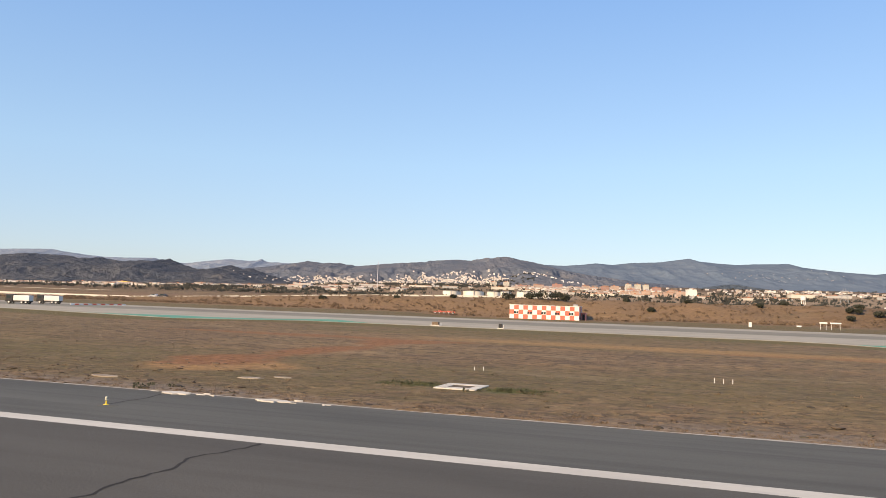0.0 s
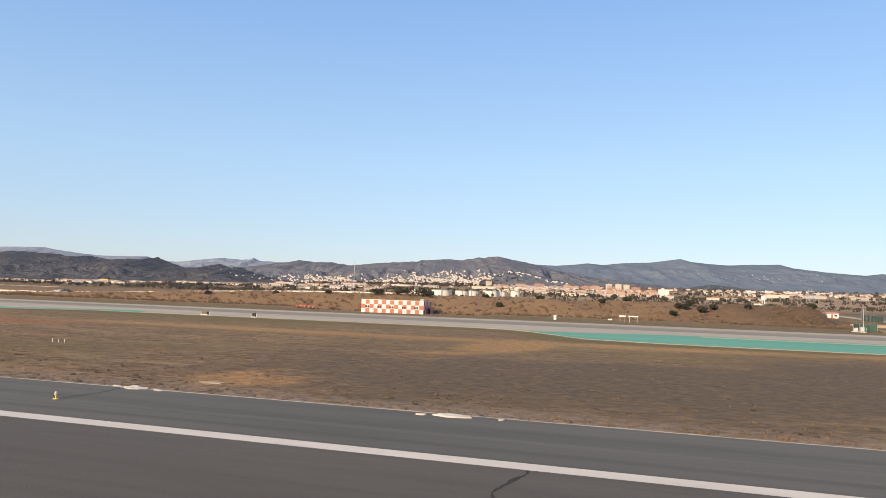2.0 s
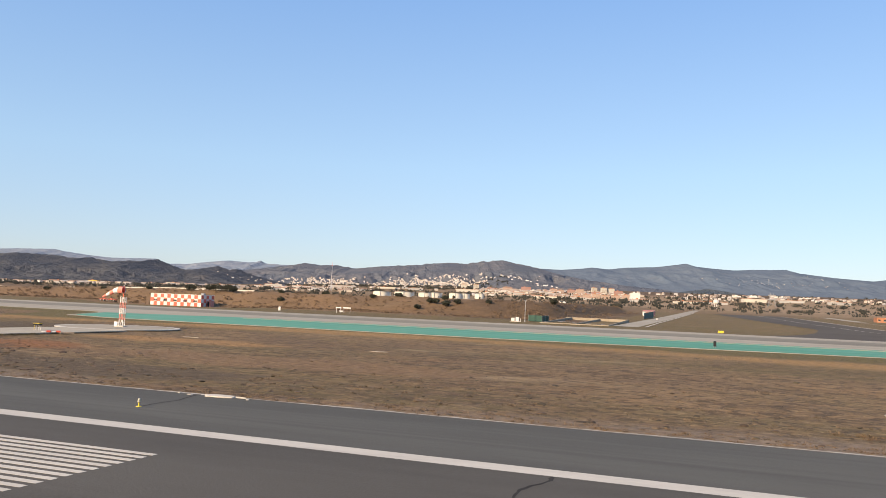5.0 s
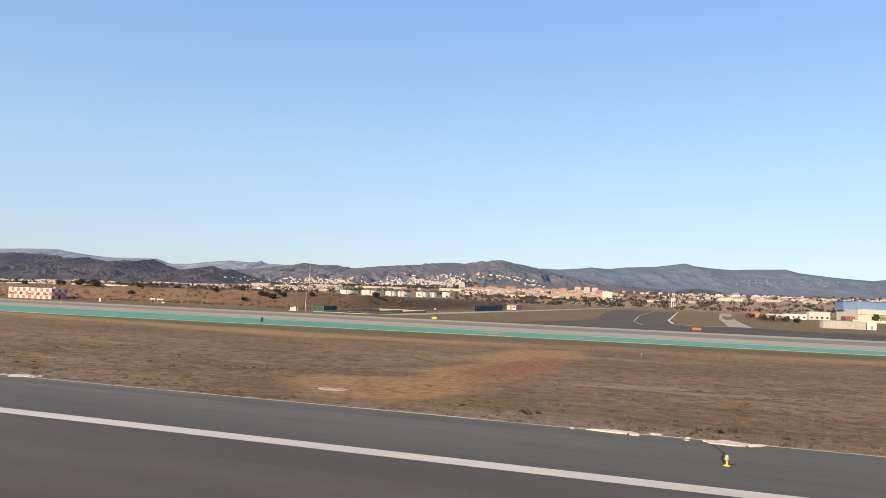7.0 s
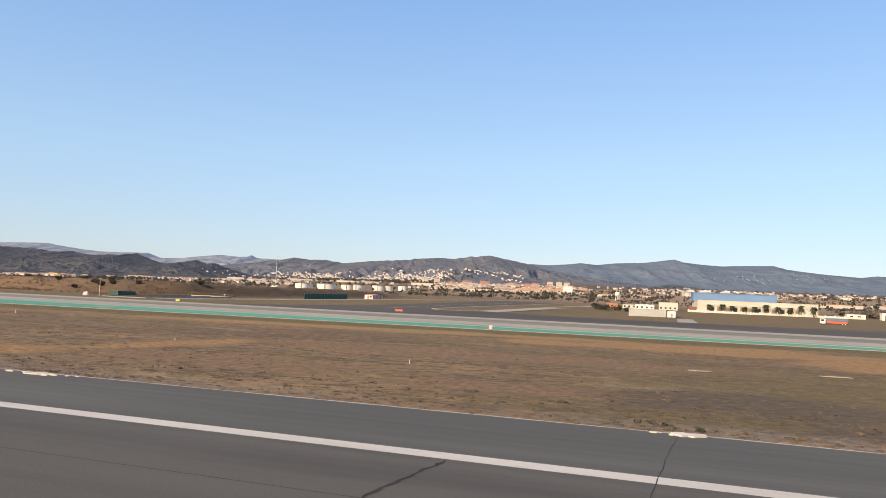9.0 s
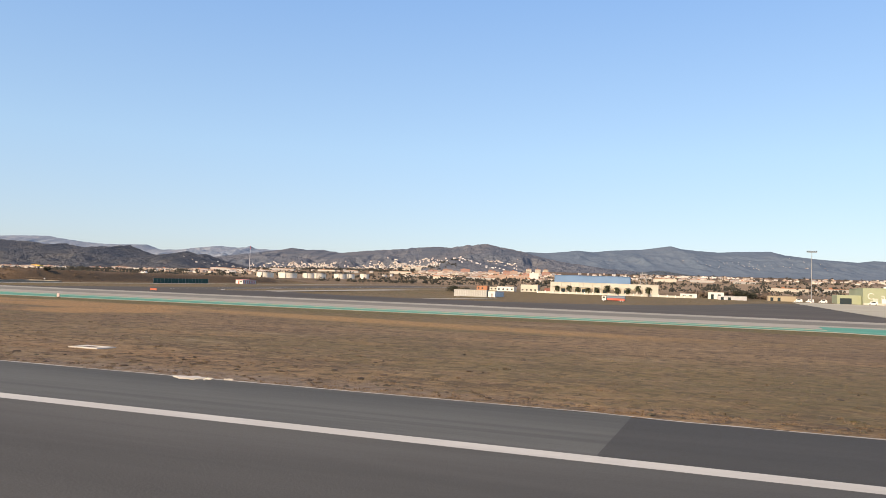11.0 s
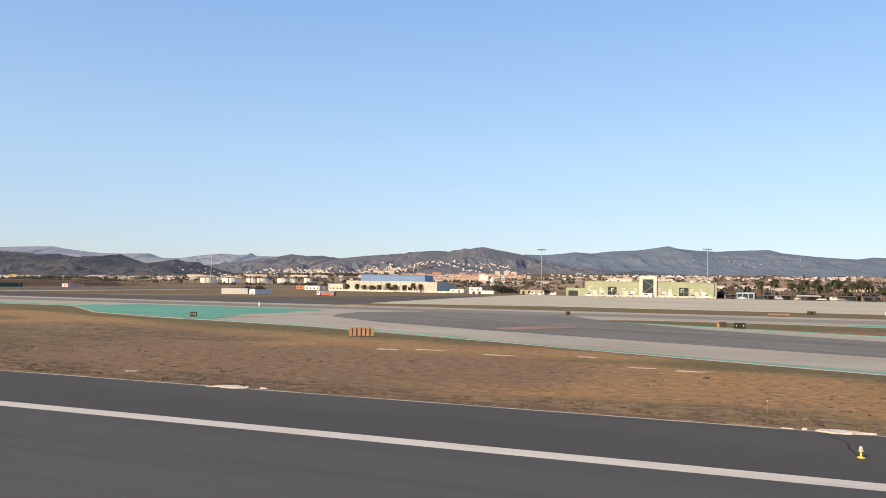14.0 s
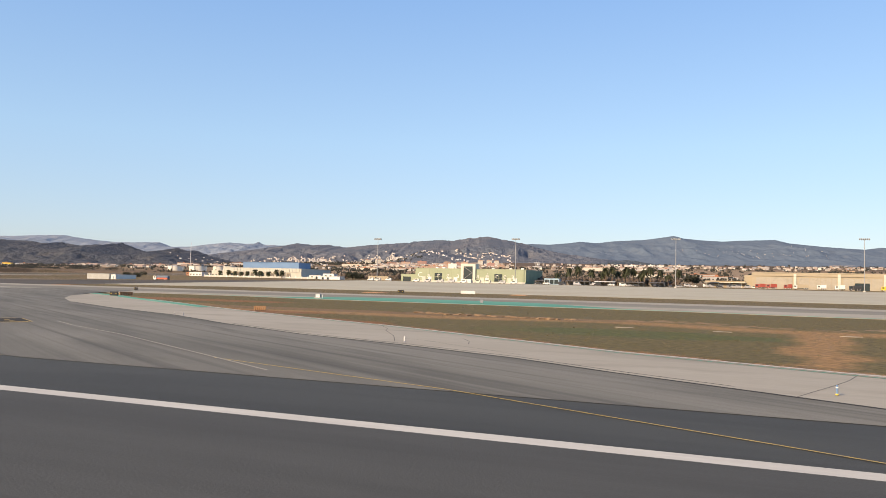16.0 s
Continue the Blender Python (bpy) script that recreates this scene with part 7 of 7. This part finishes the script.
near_strip = [(rnd.uniform(-60, 622), 31.0 + abs(rnd.gauss(0, 0.9))) for _ in range(3600)]
mid_strip = [(rnd.uniform(-60, 622), 31.5 + rnd.expovariate(1 / 13.0)) for _ in range(3800)]
tufts("dry_grass", "dry straw-coloured grass tufts along the asphalt", [p for p in near_strip + mid_strip if strip_ok(*p)], DRY_LEAF, (0.03, 0.10), 41, 8)
tufts("brown_weeds", "low brown weeds in the dry grass", [p for p in [(rnd.uniform(-60, 622), 31.2 + rnd.expovariate(1 / 11.0)) for _ in range(2200)] if strip_ok(*p)], leaf_material("brown_weed_blades", (0.075, 0.056, 0.034), (0.125, 0.092, 0.055)), (0.03, 0.11), 42, 9)
green_spots = [(468 + rnd.gauss(0, 4), 34 + abs(rnd.gauss(0, 3))) for _ in range(500)]  + [(rnd.choice((-15.5, -9.8)) + rnd.gauss(0, 0.9), 41 + rnd.gauss(0, 0.7)) for _ in range(170)]
green_spots += [(c + rnd.gauss(0, 3), 31.3 + abs(rnd.gauss(0, 0.6))) for c in (232, 285, 320, 438, 486, 512) for _ in range(14)]
tufts("dark_weeds", "dark grey-brown weeds along the concrete", [(86.4 + rnd.gauss(0, 0.45), rnd.uniform(32, 62)) for _ in range(420)] + [(75.2 + rnd.gauss(0, 0.35), rnd.uniform(32, 60)) for _ in range(200)], leaf_material("dark_weed_blades", (0.045, 0.042, 0.025), (0.095, 0.080, 0.048)), (0.04, 0.12), 47, 8)
tufts("green_weeds", "fresh green weeds in the dry grass", [p for p in green_spots if strip_ok(*p)], SHRUB_LEAF, (0.04, 0.14), 43, 8)
tufts("golden_grass", "tall golden grass along the asphalt edge", [(rnd.uniform(592, 622), 31.0 + abs(rnd.gauss(0, 0.7))) for _ in range(320)], DRY_LEAF, (0.08, 0.20), 44, 8)
isle_edge = [(q, steps(ISLE_NEAR, q) + abs(rnd.gauss(0, 0.5))) for q in [rnd.uniform(640, 745) for _ in range(900)] if noise.noise((q * 0.25, 0, 3)) > -0.15]
tufts("red_weeds", "reddish dry weeds along the edge of the exit", isle_edge + [(625.2 + rnd.gauss(0, 0.9), 34.6 + rnd.gauss(0, 0.6)) for _ in range(90)], leaf_material("red_weed_blades", (0.15, 0.085, 0.055), (0.27, 0.18, 0.12)), (0.05, 0.15), 45, 8)
tufts("isle_weeds", "low olive weeds on the grass island", [p for p in [(rnd.uniform(600, 745), rnd.uniform(50, 160)) for _ in range(3000)] if steps(ISLE_NEAR, p[0]) + 1 < p[1] < steps(ISLE_FAR, p[0]) - 2], leaf_material("olive_weed_blades", (0.085, 0.075, 0.035), (0.17, 0.125, 0.06)), (0.05, 0.13), 46, 6)
plants = Shape()
for c, y0, n in ((-15.2, 41.4, 5), (-10.2, 40.6, 7), (478, 33.2, 9), (483, 32.2, 6), (487, 32.6, 5), (474, 36.0, 6), (466, 33.5, 8), (231, 33.0, 6), (223, 33.6, 5), (318, 32.0, 5), (434, 33.0, 5), (-26, 32.0, 5), (505, 32.0, 4), (613, 33.4, 6), (618, 32.8, 7), (623, 33.6, 6), (86.6, 40, 9), (86.4, 48, 7)):
    for _ in range(n):
        px, py, r = c + rnd.gauss(0, 0.9), max(31.1, y0 + rnd.gauss(0, 0.6)), rnd.uniform(0.10, 0.24)
        leaves(plants, px, py, lumps(px, py) + 0.45 * r, r, 34, 0.05, rnd, 0.6)
structure("low_dark_plants", plants, leaf_material("dull_plant_leaves", (0.034, 0.038, 0.020), (0.075, 0.072, 0.040)), "low dark green plants beside the asphalt", "plants", False, "stuff")
turned = Shape()
for _ in range(900):
    px, py = 88 + abs(rnd.gauss(0, 11)), 32.5 + abs(rnd.gauss(0, 7))
    r = min(0.04 + rnd.expovariate(1 / 0.05), 0.24)
    clump(turned, px, py, lumps(px, py), r * rnd.uniform(1.0, 2.0), r * rnd.uniform(0.4, 0.9), rnd)
structure("turned_earth", turned, varied("turned_earth_clods", [(0.090, 0.058, 0.040), (0.070, 0.046, 0.033), (0.120, 0.076, 0.050), (0.165, 0.115, 0.078)], 0.95), "dark turned earth in clods beside the concrete field", "earth", False, "stuff")
rubble = Shape()
for _ in range(110):
    px = rnd.uniform(621.5, 627.6)
    py = 31.3 + (628.2 - px) * rnd.uniform(0.05, 0.55) + rnd.uniform(0, 1.2)
    rubble.slab(ragged(px, py, rnd.uniform(0.1, 0.4), rnd.uniform(0.08, 0.25), _, 7, 0.8), 0.0, rnd.uniform(0.03, 0.09))
structure("broken_rubble", rubble, varied("pink_white_rubble", [(0.46, 0.42, 0.37), (0.38, 0.24, 0.21), (0.50, 0.47, 0.42), (0.30, 0.20, 0.17)], 0.9), "pink and white rubble at the tip of the grass", "rubble", False, "stuff")
clods = Shape()
for _ in range(9000):
    x, y = rnd.uniform(-60, 622), 31.2 + rnd.expovariate(1 / 6.0)
    if strip_ok(x, y) and noise.noise((x * 0.05, y * 0.09, 12)) > -0.22:
        r = min(0.03 + rnd.expovariate(1 / 0.03), 0.15)
        clump(clods, x, y, lumps(x, y), r * rnd.uniform(1.0, 2.2), r * rnd.uniform(0.35, 0.8), rnd)
structure("grass_tussocks", clods, varied("tussock_earth", [(0.060, 0.042, 0.028), (0.100, 0.068, 0.043), (0.045, 0.036, 0.024), (0.120, 0.085, 0.052), (0.070, 0.058, 0.032)], 0.95), "low brown tussocks and clods in the dry grass", "grass", False, "stuff")
mounds = Shape()
for k in range(46):
    f = k / 45
    x, y = 664 + 24 * f + rnd.gauss(0, 0.4), 106 - 4 * f + rnd.gauss(0, 0.8)
    if 0.40 < f < 0.48:
        continue
    clump(mounds, x, y, 0.05, rnd.uniform(0.5, 0.9), rnd.uniform(0.10, 0.24), rnd)
for k in range(90):
    x = rnd.uniform(690, 735)
    clump(mounds, x, 105 + 3 * math.sin(x * 0.2) + rnd.gauss(0, 1.5), -0.05, rnd.uniform(0.6, 1.4), rnd.uniform(0.07, 0.15), rnd)
structure("earth_mounds", mounds, worn("dug_brown_earth", (0.20, 0.13, 0.072), (0.26, 0.17, 0.095), 0.5, 6, 0.95, dirt=(0.14, 0.09, 0.05), dirty=0.6), "low heaps of dug orange earth on the island", "earth", False, "stuff")
